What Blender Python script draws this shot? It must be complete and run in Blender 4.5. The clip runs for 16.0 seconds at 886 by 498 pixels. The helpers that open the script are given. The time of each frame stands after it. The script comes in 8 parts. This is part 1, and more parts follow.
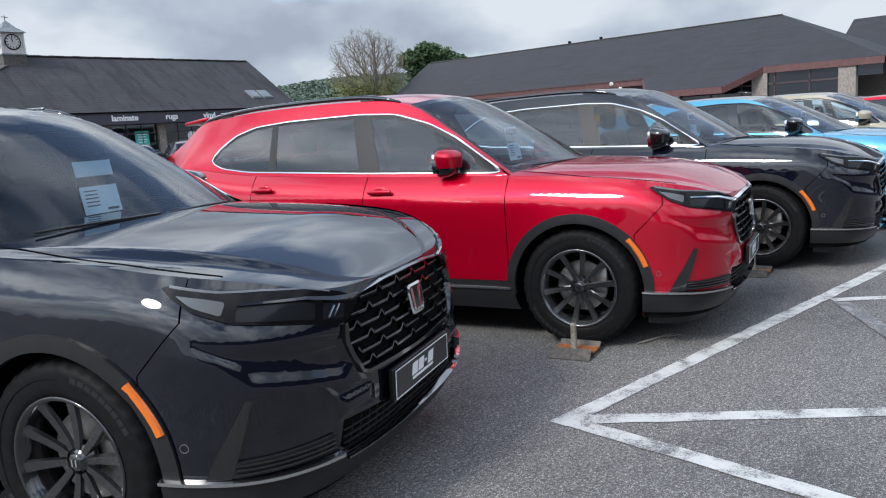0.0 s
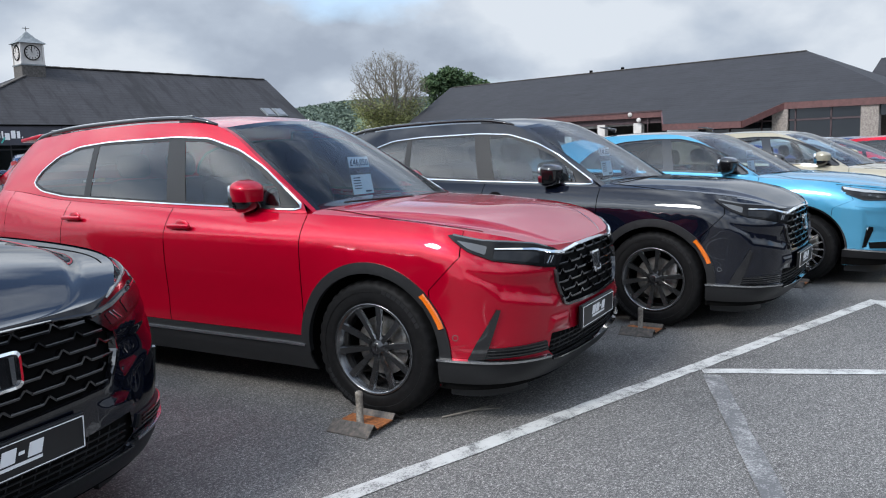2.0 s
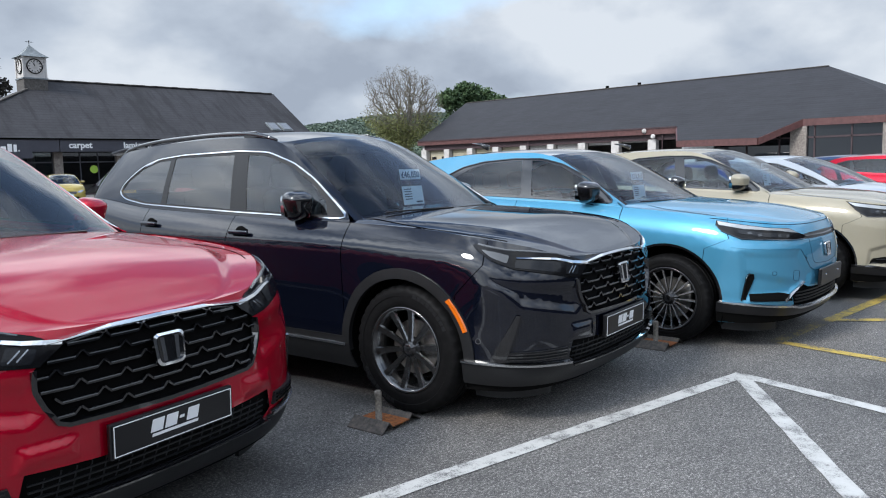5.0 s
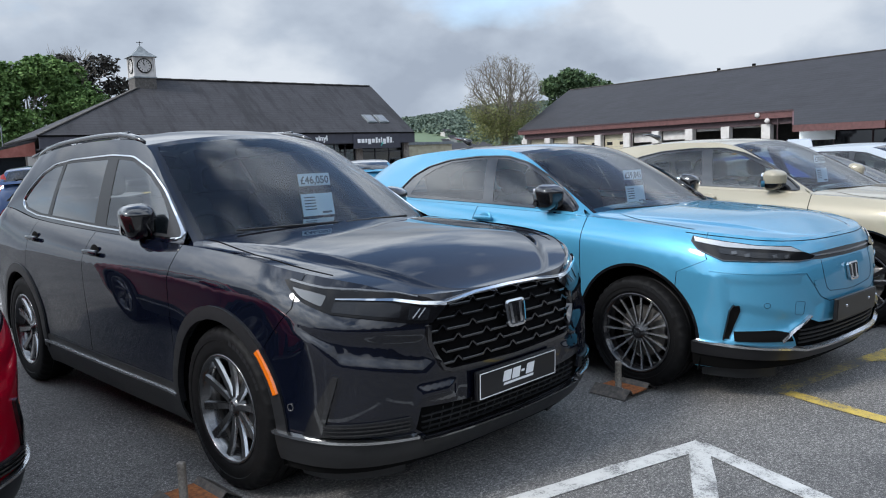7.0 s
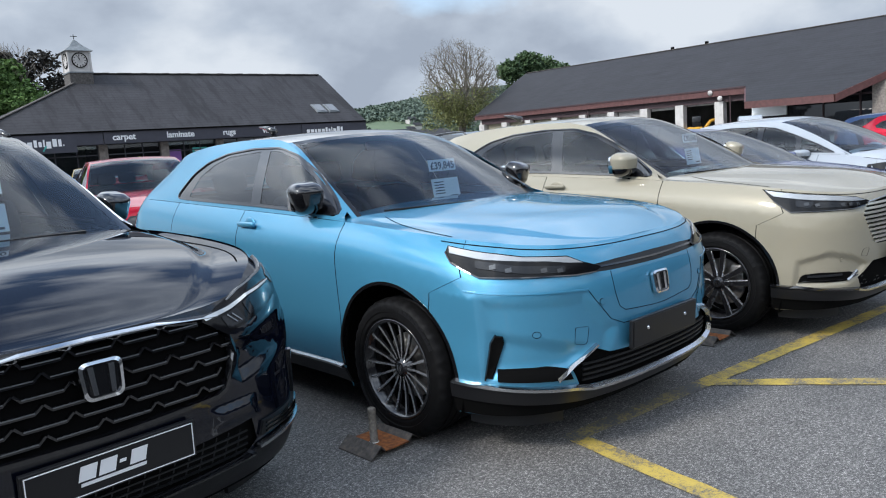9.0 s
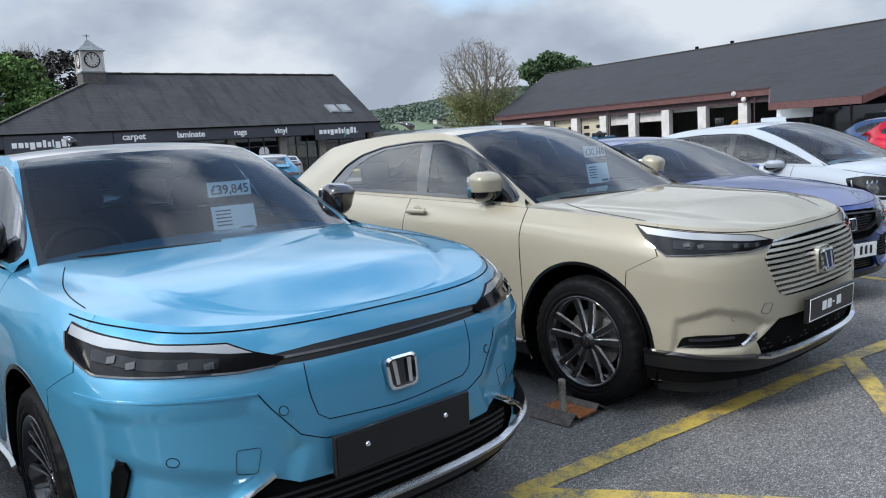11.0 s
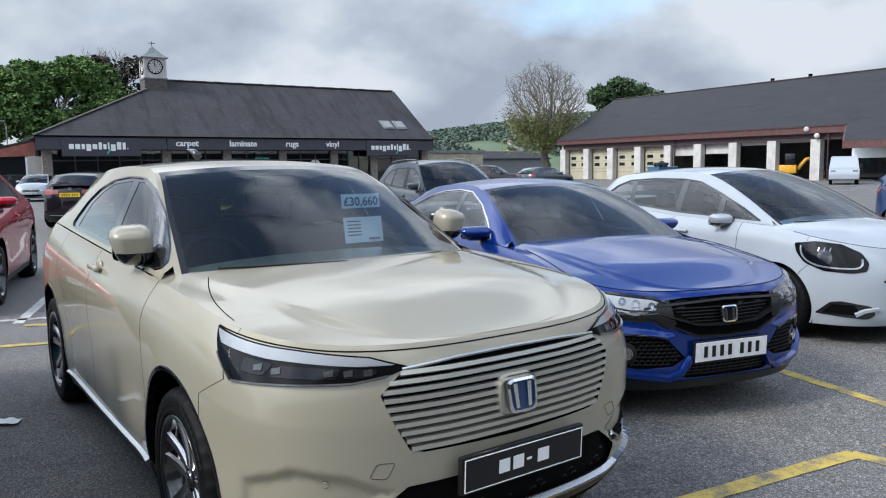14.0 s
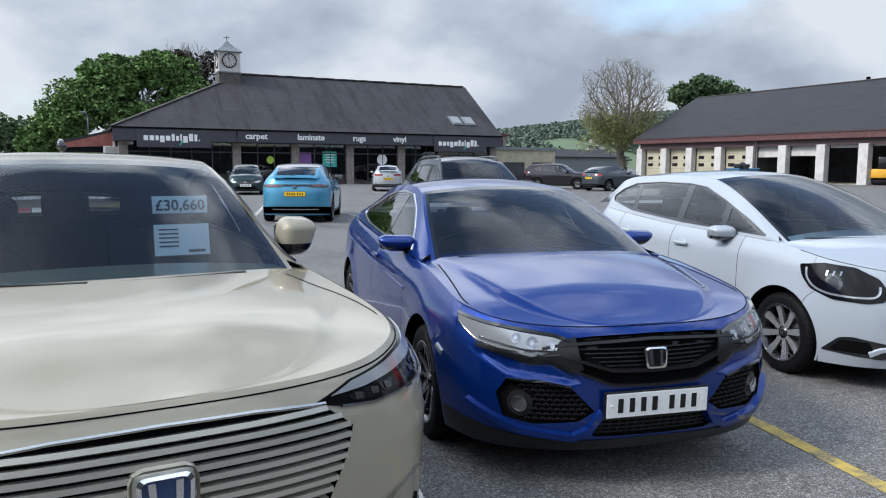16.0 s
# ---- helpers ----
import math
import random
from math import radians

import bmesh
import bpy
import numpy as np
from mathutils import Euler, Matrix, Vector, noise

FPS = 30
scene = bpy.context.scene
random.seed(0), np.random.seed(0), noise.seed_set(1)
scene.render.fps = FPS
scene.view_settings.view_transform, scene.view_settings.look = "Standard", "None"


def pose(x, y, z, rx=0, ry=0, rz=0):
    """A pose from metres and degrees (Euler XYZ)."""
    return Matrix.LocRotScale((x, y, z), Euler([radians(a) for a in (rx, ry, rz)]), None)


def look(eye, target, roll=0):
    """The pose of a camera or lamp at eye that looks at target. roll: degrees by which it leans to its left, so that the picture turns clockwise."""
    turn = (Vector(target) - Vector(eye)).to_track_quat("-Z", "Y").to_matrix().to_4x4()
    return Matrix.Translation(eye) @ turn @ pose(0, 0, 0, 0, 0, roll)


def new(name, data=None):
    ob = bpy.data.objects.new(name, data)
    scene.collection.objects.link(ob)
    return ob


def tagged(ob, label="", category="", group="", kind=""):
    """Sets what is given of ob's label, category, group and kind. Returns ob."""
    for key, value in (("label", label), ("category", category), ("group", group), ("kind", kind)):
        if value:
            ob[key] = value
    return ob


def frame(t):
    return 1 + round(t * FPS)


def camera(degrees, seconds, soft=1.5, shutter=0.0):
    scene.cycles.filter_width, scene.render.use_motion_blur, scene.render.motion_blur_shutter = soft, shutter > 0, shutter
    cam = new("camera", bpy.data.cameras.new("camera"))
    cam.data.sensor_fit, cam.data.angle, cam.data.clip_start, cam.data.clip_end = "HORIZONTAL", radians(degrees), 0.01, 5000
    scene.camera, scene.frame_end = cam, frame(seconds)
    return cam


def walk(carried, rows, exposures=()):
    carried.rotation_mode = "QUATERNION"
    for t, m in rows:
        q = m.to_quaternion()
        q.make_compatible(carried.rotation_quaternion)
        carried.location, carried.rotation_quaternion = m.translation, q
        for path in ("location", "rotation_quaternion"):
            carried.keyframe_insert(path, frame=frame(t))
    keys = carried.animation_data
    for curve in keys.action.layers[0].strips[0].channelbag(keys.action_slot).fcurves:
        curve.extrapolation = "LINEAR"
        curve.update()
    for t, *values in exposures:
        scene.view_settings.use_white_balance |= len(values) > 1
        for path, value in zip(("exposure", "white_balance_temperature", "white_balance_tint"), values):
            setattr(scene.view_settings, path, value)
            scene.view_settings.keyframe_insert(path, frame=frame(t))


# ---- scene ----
cam = camera(60.5, 16.0, 1.1)
PATH = [
    (0, (0.085, 8.276, 1.397), (1.589, 9.555, 1.077), -3.9),
    (0.5, (0.364, 8.113, 1.4), (1.835, 9.45, 1.181), -3.9),
    (1, (0.707, 7.98, 1.413), (2.221, 9.269, 1.196), -5.4),
    (1.5, (1.074, 7.811, 1.405), (2.494, 9.201, 1.172), -1.6),
    (2, (1.448, 7.74, 1.374), (2.921, 9.068, 1.118), -1.8),
    (2.5, (1.818, 7.653, 1.381), (3.303, 8.97, 1.141), -2.2),
    (3, (2.194, 7.526, 1.408), (3.614, 8.914, 1.169), -2.4),
    (3.5, (2.609, 7.506, 1.386), (4.026, 8.897, 1.148), -1.1),
    (4, (3.004, 7.422, 1.377), (4.414, 8.823, 1.151), -1.1),
    (4.5, (3.419, 7.323, 1.389), (4.853, 8.699, 1.171), -1.3),
    (4.7, (3.604, 7.32, 1.368), (5.045, 8.689, 1.153), -1.4),
    (6.8, (5.324, 7.227, 1.397), (6.527, 8.809, 1.173), -2.0),
    (7, (5.482, 7.205, 1.41), (6.695, 8.777, 1.177), -2.2),
    (7.5, (5.907, 7.208, 1.389), (7.205, 8.71, 1.147), -4.1),
    (8, (6.279, 7.198, 1.379), (7.549, 8.72, 1.114), -5.1),
    (8.5, (6.681, 7.163, 1.399), (7.954, 8.681, 1.122), -4.2),
    (8.7, (6.841, 7.18, 1.367), (8.115, 8.697, 1.094), -4.1),
    (10.8, (8.543, 7.275, 1.362), (9.756, 8.843, 1.095), -3.8),
    (11, (8.71, 7.261, 1.376), (9.924, 8.828, 1.111), -3.8),
    (11.5, (9.112, 7.255, 1.374), (10.308, 8.837, 1.113), -3.5),
    (12, (9.518, 7.315, 1.397), (10.693, 8.914, 1.144), -3.0),
    (12.5, (9.907, 7.248, 1.401), (11.064, 8.861, 1.158), -2.4),
    (13, (10.24, 7.201, 1.41), (11.374, 8.832, 1.178), -1.6),
    (13.5, (10.59, 7.198, 1.421), (11.71, 8.84, 1.205), -1.0),
    (14, (10.968, 7.116, 1.442), (12.041, 8.792, 1.233), -0.8),
    (14.5, (11.334, 7.197, 1.431), (12.339, 8.913, 1.22), -0.8),
    (15, (11.668, 7.253, 1.438), (12.577, 9.022, 1.226), -0.8),
    (15.5, (12.082, 7.246, 1.454), (12.9, 9.059, 1.242), -0.5),
    (16, (12.313, 7.284, 1.453), (13.208, 9.06, 1.236), 0.3),
]
walk(cam, [(t, look(eye, target, roll)) for t, eye, target, roll in PATH])

# ---- world, sun ----
SUN_EL, SUN_AZ = radians(41), radians(-85)   # from the -x side, across the row of cars
world = bpy.data.worlds.new("sky")
scene.world = world
world.use_nodes = True
wn, wl = world.node_tree.nodes, world.node_tree.links
wn.clear()


def wnode(kind, **kw):
    n = wn.new(kind)
    for k, v in kw.items():
        if k in n.inputs:
            n.inputs[k].default_value = v
    return n


w_out, w_bg = wnode("ShaderNodeOutputWorld"), wnode("ShaderNodeBackground")
w_sky = wn.new("ShaderNodeTexSky")
w_sky.sky_type, w_sky.sun_disc = "NISHITA", False
w_sky.sun_elevation, w_sky.sun_rotation = SUN_EL, -SUN_AZ
w_sky.air_density, w_sky.dust_density = 1.0, 0.15
w_skydim = wn.new("ShaderNodeVectorMath")
w_skydim.operation = "SCALE"
w_skydim.inputs["Scale"].default_value = 0.15
w_co = wn.new("ShaderNodeTexCoord")
# cloud cover: soft banks of noise over the sky's directions
w_map = wn.new("ShaderNodeMapping")
w_map.inputs["Scale"].default_value = (1.0, 1.0, 1.7)
w_map.inputs["Location"].default_value = (-2.66, 4.96, -0.3)
w_noise = wnode("ShaderNodeTexNoise", Scale=2.3, Detail=7.0, Roughness=0.5, Distortion=0.0)
w_noise2 = wnode("ShaderNodeTexNoise", Scale=4.6, Detail=8.0, Roughness=0.48, Distortion=0.0)
w_shift = wn.new("ShaderNodeVectorMath")
w_shift.operation = "ADD"
w_shift.inputs[1].default_value = (3.7, 1.3, 0.4)
w_cover = wn.new("ShaderNodeValToRGB")
w_cover.color_ramp.elements[0].position, w_cover.color_ramp.elements[1].position = 0.37, 0.49
w_tone = wn.new("ShaderNodeValToRGB")
te = w_tone.color_ramp.elements
te[0].position, te[0].color = 0.37, (0.33, 0.385, 0.475, 1)
te[1].position, te[1].color = 0.62, (0.64, 0.695, 0.765, 1)
em = te.new(0.48)
em.color = (0.44, 0.505, 0.60, 1)
w_mix = wn.new("ShaderNodeMix")
w_mix.data_type = "RGBA"
wl.new(w_co.outputs["Generated"], w_map.inputs[0])
wl.new(w_map.outputs[0], w_noise.inputs["Vector"])
wl.new(w_map.outputs[0], w_shift.inputs[0])
wl.new(w_shift.outputs[0], w_noise2.inputs["Vector"])
wl.new(w_noise2.outputs["Fac"], w_tone.inputs[0])
wl.new(w_sky.outputs[0], w_skydim.inputs[0])
wl.new(w_cover.outputs[0], w_mix.inputs["Factor"])
wl.new(w_skydim.outputs[0], w_mix.inputs[6])
# the cloud banks brighten above the horizon's haze
w_sep, w_rise, w_lift = wn.new("ShaderNodeSeparateXYZ"), wn.new("ShaderNodeMapRange"), wn.new("ShaderNodeVectorMath")
w_rise.inputs["From Min"].default_value, w_rise.inputs["From Max"].default_value = 0.26, 0.50
w_rise.inputs["To Min"].default_value, w_rise.inputs["To Max"].default_value = 1.0, 2.8
w_lift.operation = "SCALE"
wl.new(w_co.outputs["Generated"], w_sep.inputs[0])
wl.new(w_sep.outputs["Z"], w_rise.inputs[0])
# the cover thins overhead, where the gaps between the clouds are seen straight on
w_thin, w_sum = wn.new("ShaderNodeMapRange"), wn.new("ShaderNodeMath")
w_thin.inputs["From Min"].default_value, w_thin.inputs["From Max"].default_value = 0.36, 0.66
w_thin.inputs["To Min"].default_value, w_thin.inputs["To Max"].default_value = 0.09, -0.10
w_sum.operation = "ADD"
wl.new(w_sep.outputs["Z"], w_thin.inputs[0])
wl.new(w_noise.outputs["Fac"], w_sum.inputs[0])
wl.new(w_thin.outputs[0], w_sum.inputs[1])
wl.new(w_sum.outputs[0], w_cover.inputs[0])
wl.new(w_tone.outputs[0], w_lift.inputs[0])
wl.new(w_lift.outputs[0], w_mix.inputs[7])
wl.new(w_rise.outputs[0], w_lift.inputs["Scale"])
# the veiled sun brightens the cloud round it
w_dot, w_pow, w_glow, w_add = wn.new("ShaderNodeVectorMath"), wn.new("ShaderNodeMath"), wn.new("ShaderNodeVectorMath"), wn.new("ShaderNodeVectorMath")
w_dot.operation, w_pow.operation, w_glow.operation, w_add.operation = "DOT_PRODUCT", "POWER", "SCALE", "ADD"
w_dot.inputs[1].default_value = (math.sin(SUN_AZ) * math.cos(SUN_EL), math.cos(SUN_AZ) * math.cos(SUN_EL), math.sin(SUN_EL))
w_top, w_gain = wn.new("ShaderNodeMath"), wn.new("ShaderNodeMath")
w_top.operation, w_gain.operation = "MAXIMUM", "MULTIPLY"
w_top.inputs[1].default_value, w_pow.inputs[1].default_value, w_gain.inputs[1].default_value = 0.0, 5.0, 3.2
wl.new(w_co.outputs["Generated"], w_dot.inputs[0])
wl.new(w_dot.outputs["Value"], w_top.inputs[0])
wl.new(w_top.outputs[0], w_pow.inputs[0])
wl.new(w_pow.outputs[0], w_gain.inputs[0])
w_warm = wn.new("ShaderNodeVectorMath")
w_warm.operation = "MULTIPLY"
w_warm.inputs[1].default_value = (1.05, 1.02, 0.97)
wl.new(w_tone.outputs[0], w_warm.inputs[0])
wl.new(w_warm.outputs[0], w_glow.inputs[0])
wl.new(w_gain.outputs[0], w_glow.inputs["Scale"])
wl.new(w_mix.outputs[2], w_add.inputs[0])
wl.new(w_glow.outputs[0], w_add.inputs[1])
wl.new(w_add.outputs[0], w_bg.inputs["Color"])
w_bg.inputs["Strength"].default_value = 1.14
wl.new(w_bg.outputs[0], w_out.inputs[0])

sun_data = bpy.data.lights.new("sun", "SUN")
sun_data.energy, sun_data.angle, sun_data.color = 2.85, radians(13), (1.0, 0.97, 0.935)
sun = new("sun", sun_data)
sun.matrix_world = look((60 * math.sin(SUN_AZ) * math.cos(SUN_EL), 60 * math.cos(SUN_AZ) * math.cos(SUN_EL), 60 * math.sin(SUN_EL)), (0, 0, 0))

# ---- materials ----


class Mat:
    """A small helper round one node material."""

    def __init__(self, name, color=(0.5, 0.5, 0.5), rough=0.5, metal=0.0, spec=0.5, coat=0.0):
        self.m = bpy.data.materials.new(name)
        self.m.use_nodes = True
        self.n, self.l = self.m.node_tree.nodes, self.m.node_tree.links
        self.b = self.n["Principled BSDF"]
        self.set("Base Color", (*color, 1))
        self.set("Roughness", rough)
        self.set("Metallic", metal)
        self.set("Specular IOR Level", spec)
        if coat:
            self.set("Coat Weight", coat)
            self.set("Coat Roughness", 0.02)
        self.co = None

    def set(self, key, value):
        self.b.inputs[key].default_value = value
        return self

    def coords(self, kind="Object"):
        if not self.co:
            self.co = self.n.new("ShaderNodeTexCoord")
        return self.co.outputs[kind]

    def noise(self, scale, detail=4, rough=0.6, kind="Object", stretch=None):
        t = self.n.new("ShaderNodeTexNoise")
        t.inputs["Scale"].default_value, t.inputs["Detail"].default_value, t.inputs["Roughness"].default_value = scale, detail, rough
        vec = self.coords(kind)
        if stretch:
            mp = self.n.new("ShaderNodeMapping")
            mp.inputs["Scale"].default_value = stretch
            self.l.new(vec, mp.inputs[0])
            vec = mp.outputs[0]
        self.l.new(vec, t.inputs["Vector"])
        return t.outputs["Fac"]

    def ramp(self, fac, stops):
        r = self.n.new("ShaderNodeValToRGB")
        e = r.color_ramp.elements
        while len(e) < len(stops):
            e.new(0.5)
        for k, (p, c) in zip(e, stops):
            k.position, k.color = p, (*c, 1)
        self.l.new(fac, r.inputs[0])
        return r.outputs[0]

    def mix(self, fac, a, b, mode="MIX"):
        x = self.n.new("ShaderNodeMix")
        x.data_type, x.blend_type = "RGBA", mode
        for sock, v in ((0, fac), (6, a), (7, b)):
            if isinstance(v, (int, float)):
                x.inputs[sock].default_value = v
            elif isinstance(v, tuple):
                x.inputs[sock].default_value = (*v, 1)
            else:
                self.l.new(v, x.inputs[sock])
        return x.outputs[2]

    def color(self, sock):
        self.l.new(sock, self.b.inputs["Base Color"])
        return self

    def rough(self, fac, lo, hi):
        r = self.n.new("ShaderNodeMapRange")
        r.inputs["To Min"].default_value, r.inputs["To Max"].default_value = lo, hi
        self.l.new(fac, r.inputs[0])
        self.l.new(r.outputs[0], self.b.inputs["Roughness"])
        return self

    def bump(self, fac, strength=0.3, dist=0.01):
        b = self.n.new("ShaderNodeBump")
        b.inputs["Strength"].default_value, b.inputs["Distance"].default_value = strength, dist
        self.l.new(fac, b.inputs["Height"])
        self.l.new(b.outputs[0], self.b.inputs["Normal"])
        return self


def speckled(name, base, dark, light, scale, rough=0.6, bump=0.2, dist=0.005, big=0.6, **kw):
    """A plain surface with stains at one scale and grain at another."""
    m = Mat(name, base, rough, **kw)
    g = m.noise(scale, 5)
    c = m.ramp(g, ((0.3, dark), (0.5, base), (0.72, light)))
    m.color(c)
    m.bump(g, bump, dist)
    return m.m


def paint(name, color, flake=0.12, metal=0.2, rough=0.35, spec=0.0, ior=1.5):
    m = Mat(name, color, rough, metal, spec, coat=1.0)
    f = m.noise(900, 1, 0.5)
    c = tuple(min(1, v * (1 + flake) + 0.0008) for v in color)
    d = tuple(v * (1 - flake) for v in color)
    m.color(m.ramp(f, ((0.35, d), (0.65, c))))
    m.set("Coat IOR", ior)
    dust = m.noise(3.0, 6, 0.7)
    m.l.new(m.n.new("ShaderNodeMapRange").outputs[0], m.b.inputs["Coat Roughness"])
    r = m.b.inputs["Coat Roughness"].links[0].from_node
    r.inputs["To Min"].default_value, r.inputs["To Max"].default_value = 0.004, 0.02
    m.l.new(dust, r.inputs[0])
    return m.m


def glass(name, tint, faces=1.8):
    """A pane: it lets light through with a tint, and mirrors by Fresnel."""
    m = bpy.data.materials.new(name)
    m.use_nodes = True
    n, l = m.node_tree.nodes, m.node_tree.links
    n.clear()
    out, mx, tr, gl, fr, sc = (n.new("ShaderNode" + k) for k in ("OutputMaterial", "MixShader", "BsdfTransparent", "BsdfGlossy", "Fresnel", "Math"))
    tr.inputs[0].default_value, gl.inputs["Roughness"].default_value = (*tint, 1), 0.01
    fr.inputs["IOR"].default_value = 1.5
    sc.operation, sc.use_clamp = "MULTIPLY", True
    sc.inputs[1].default_value = faces
    l.new(fr.outputs[0], sc.inputs[0])
    l.new(sc.outputs[0], mx.inputs[0])
    l.new(tr.outputs[0], mx.inputs[1])
    l.new(gl.outputs[0], mx.inputs[2])
    l.new(mx.outputs[0], out.inputs[0])
    return m


M = {}
M["black_paint"] = paint("black_paint", (0.002, 0.003, 0.0075), 0.3, 0.0, 0.5, ior=1.62)
M["red_paint"] = paint("red_paint", (0.42, 0.0006, 0.018), 0.15, 0.55, 0.38)
M["aqua_paint"] = paint("aqua_paint", (0.070, 0.275, 0.43), 0.12, 0.40)
M["sand_paint"] = paint("sand_paint", (0.318, 0.290, 0.220), 0.1, 0.12)
M["blue_paint"] = paint("blue_paint", (0.0025, 0.028, 0.185), 0.15, 0.6)
M["white_paint"] = paint("white_paint", (0.355, 0.39, 0.43), 0.05, 0.05)
M["grey_paint"] = paint("grey_paint", (0.04, 0.05, 0.06), 0.15)
M["silver_paint"] = paint("silver_paint", (0.42, 0.44, 0.46), 0.1, 0.4)
M["navy_paint"] = paint("navy_paint", (0.025, 0.05, 0.12), 0.15)
M["gold_paint"] = paint("gold_paint", (0.42, 0.32, 0.08), 0.15)
M["green_paint"] = paint("green_paint", (0.012, 0.03, 0.03), 0.15)
M["plum_paint"] = paint("plum_paint", (0.012, 0.008, 0.012), 0.2, 0.0)
M["slat_gold"] = Mat("slat_gold", (0.56, 0.54, 0.47), 0.28, 0.7).m
M["lamp_clear"] = Mat("lamp_clear", (0.48, 0.50, 0.52), 0.14, 0.7, coat=0.5).m
M["lamp_brow"] = Mat("lamp_brow", (0.42, 0.44, 0.46), 0.2, 0.4, coat=0.4).m
M["reflector"] = Mat("reflector", (0.32, 0.33, 0.35), 0.1, 0.9).m
M["cladding"] = speckled("cladding", (0.012, 0.0125, 0.0135), (0.009, 0.009, 0.010), (0.019, 0.0195, 0.021), 260, 0.42, 0.15, 0.002, spec=0.3)
M["gloss_black"] = Mat("gloss_black", (0.006, 0.006, 0.007), 0.08, coat=1.0).m
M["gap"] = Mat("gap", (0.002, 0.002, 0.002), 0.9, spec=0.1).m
M["chrome"] = Mat("chrome", (0.78, 0.79, 0.80), 0.08, 1.0).m
M["satin_chrome"] = Mat("satin_chrome", (0.55, 0.56, 0.57), 0.25, 1.0).m
M["lamp_black"] = Mat("lamp_black", (0.005, 0.005, 0.006), 0.08, spec=0.35).m
M["lamp_lens"] = Mat("lamp_lens", (0.022, 0.024, 0.028), 0.08, 0.5, coat=0.3).m
M["orange_lens"] = Mat("orange_lens", (0.62, 0.13, 0.008), 0.15, coat=0.6).m
M["red_lens"] = Mat("red_lens", (0.25, 0.004, 0.006), 0.1, coat=0.8).m
M["windscreen"] = glass("windscreen", (0.68, 0.83, 0.91), 1.15)
M["side_glass"] = glass("side_glass", (0.72, 0.81, 0.81), 1.8)
M["privacy_glass"] = glass("privacy_glass", (0.20, 0.215, 0.225), 2.0)
M["frit"] = Mat("frit", (0.004, 0.004, 0.005), 0.05, spec=0.6).m
M["cabin"] = speckled("cabin", (0.014, 0.015, 0.018), (0.009, 0.009, 0.011), (0.022, 0.023, 0.026), 60, 0.8, spec=0.05)
M["rubber"] = speckled("rubber", (0.005, 0.005, 0.0055), (0.0035, 0.0035, 0.0035), (0.009, 0.009, 0.009), 40, 0.6, 0.15, 0.002, spec=0.12)
M["rim_grey"] = Mat("rim_grey", (0.16, 0.165, 0.17), 0.25, 0.6).m
M["rim_dark"] = Mat("rim_dark", (0.10, 0.103, 0.108), 0.26, 0.9, coat=1.0).m
M["rim_edge"] = Mat("rim_edge", (0.46, 0.47, 0.48), 0.22, 1.0, coat=0.5).m
M["rim_silver"] = Mat("rim_silver", (0.60, 0.61, 0.63), 0.22, 0.8).m
M["rim_black"] = Mat("rim_black", (0.016, 0.016, 0.018), 0.18, 0.3, coat=1.0).m
M["steel"] = speckled("steel", (0.30, 0.29, 0.28), (0.2, 0.17, 0.15), (0.42, 0.42, 0.42), 30, 0.4, 0.1, 0.002, metal=0.9)
M["plate_black"] = Mat("plate_black", (0.008, 0.008, 0.009), 0.3, spec=0.4).m
M["white_print"] = Mat("white_print", (0.82, 0.82, 0.82), 0.4).m
M["plate_white"] = speckled("plate_white", (0.78, 0.79, 0.78), (0.72, 0.72, 0.71), (0.82, 0.82, 0.81), 30, 0.35, 0.02)
M["plate_yellow"] = Mat("plate_yellow", (0.75, 0.48, 0.02), 0.35).m
M["card"] = Mat("card", (0.86, 0.90, 0.91), 0.5).m
M["card_print"] = Mat("card_print", (0.03, 0.045, 0.06), 0.6).m
M["teal_print"] = Mat("teal_print", (0.05, 0.42, 0.36), 0.5).m

# ---- helpers of the scene ----


def mesh_object(name, verts, faces, material=None, parent=None, label="", smooth=False, normals=None):
    me = bpy.data.meshes.new(name)
    me.from_pydata([tuple(v) for v in verts], [], [tuple(f) for f in faces])
    if material:
        me.materials.append(material)
    if smooth or normals:
        me.polygons.foreach_set("use_smooth", [True] * len(me.polygons))
    me.update()
    if normals:
        me.normals_split_custom_set_from_vertices([tuple(n) for n in normals])
    ob = new(name, me)
    if parent:
        ob.parent = parent
    if label:
        tagged(ob, label)
    return ob


def part(name, bm, material, parent, label="", smooth=False):
    me = bpy.data.meshes.new(name)
    bm.to_mesh(me)
    bm.free()
    if material:
        me.materials.append(material)
    if smooth:
        me.polygons.foreach_set("use_smooth", [True] * len(me.polygons))
        me.set_sharp_from_angle(angle=radians(38))
    ob = new(name, me)
    if parent:
        ob.parent = parent
    if label:
        tagged(ob, label)
    return ob


def box_bm(size, at=(0, 0, 0), bevel=0.0, turn=None, bm=None, seg=2):
    """A box centred at a place, its edges rounded."""
    own = bmesh.new()
    bmesh.ops.create_cube(own, size=1.0, matrix=Matrix.Diagonal((*size, 1)))
    if bevel:
        bmesh.ops.bevel(own, geom=own.edges[:], offset=bevel, segments=seg, profile=0.5, affect="EDGES")
    m = Matrix.Translation(at) @ (turn or Matrix())
    bmesh.ops.transform(own, matrix=m, verts=own.verts)
    if bm is None:
        return own
    tmp = bpy.data.meshes.new("tmp")
    own.to_mesh(tmp)
    own.free()
    bm.from_mesh(tmp)
    bpy.data.meshes.remove(tmp)
    return bm


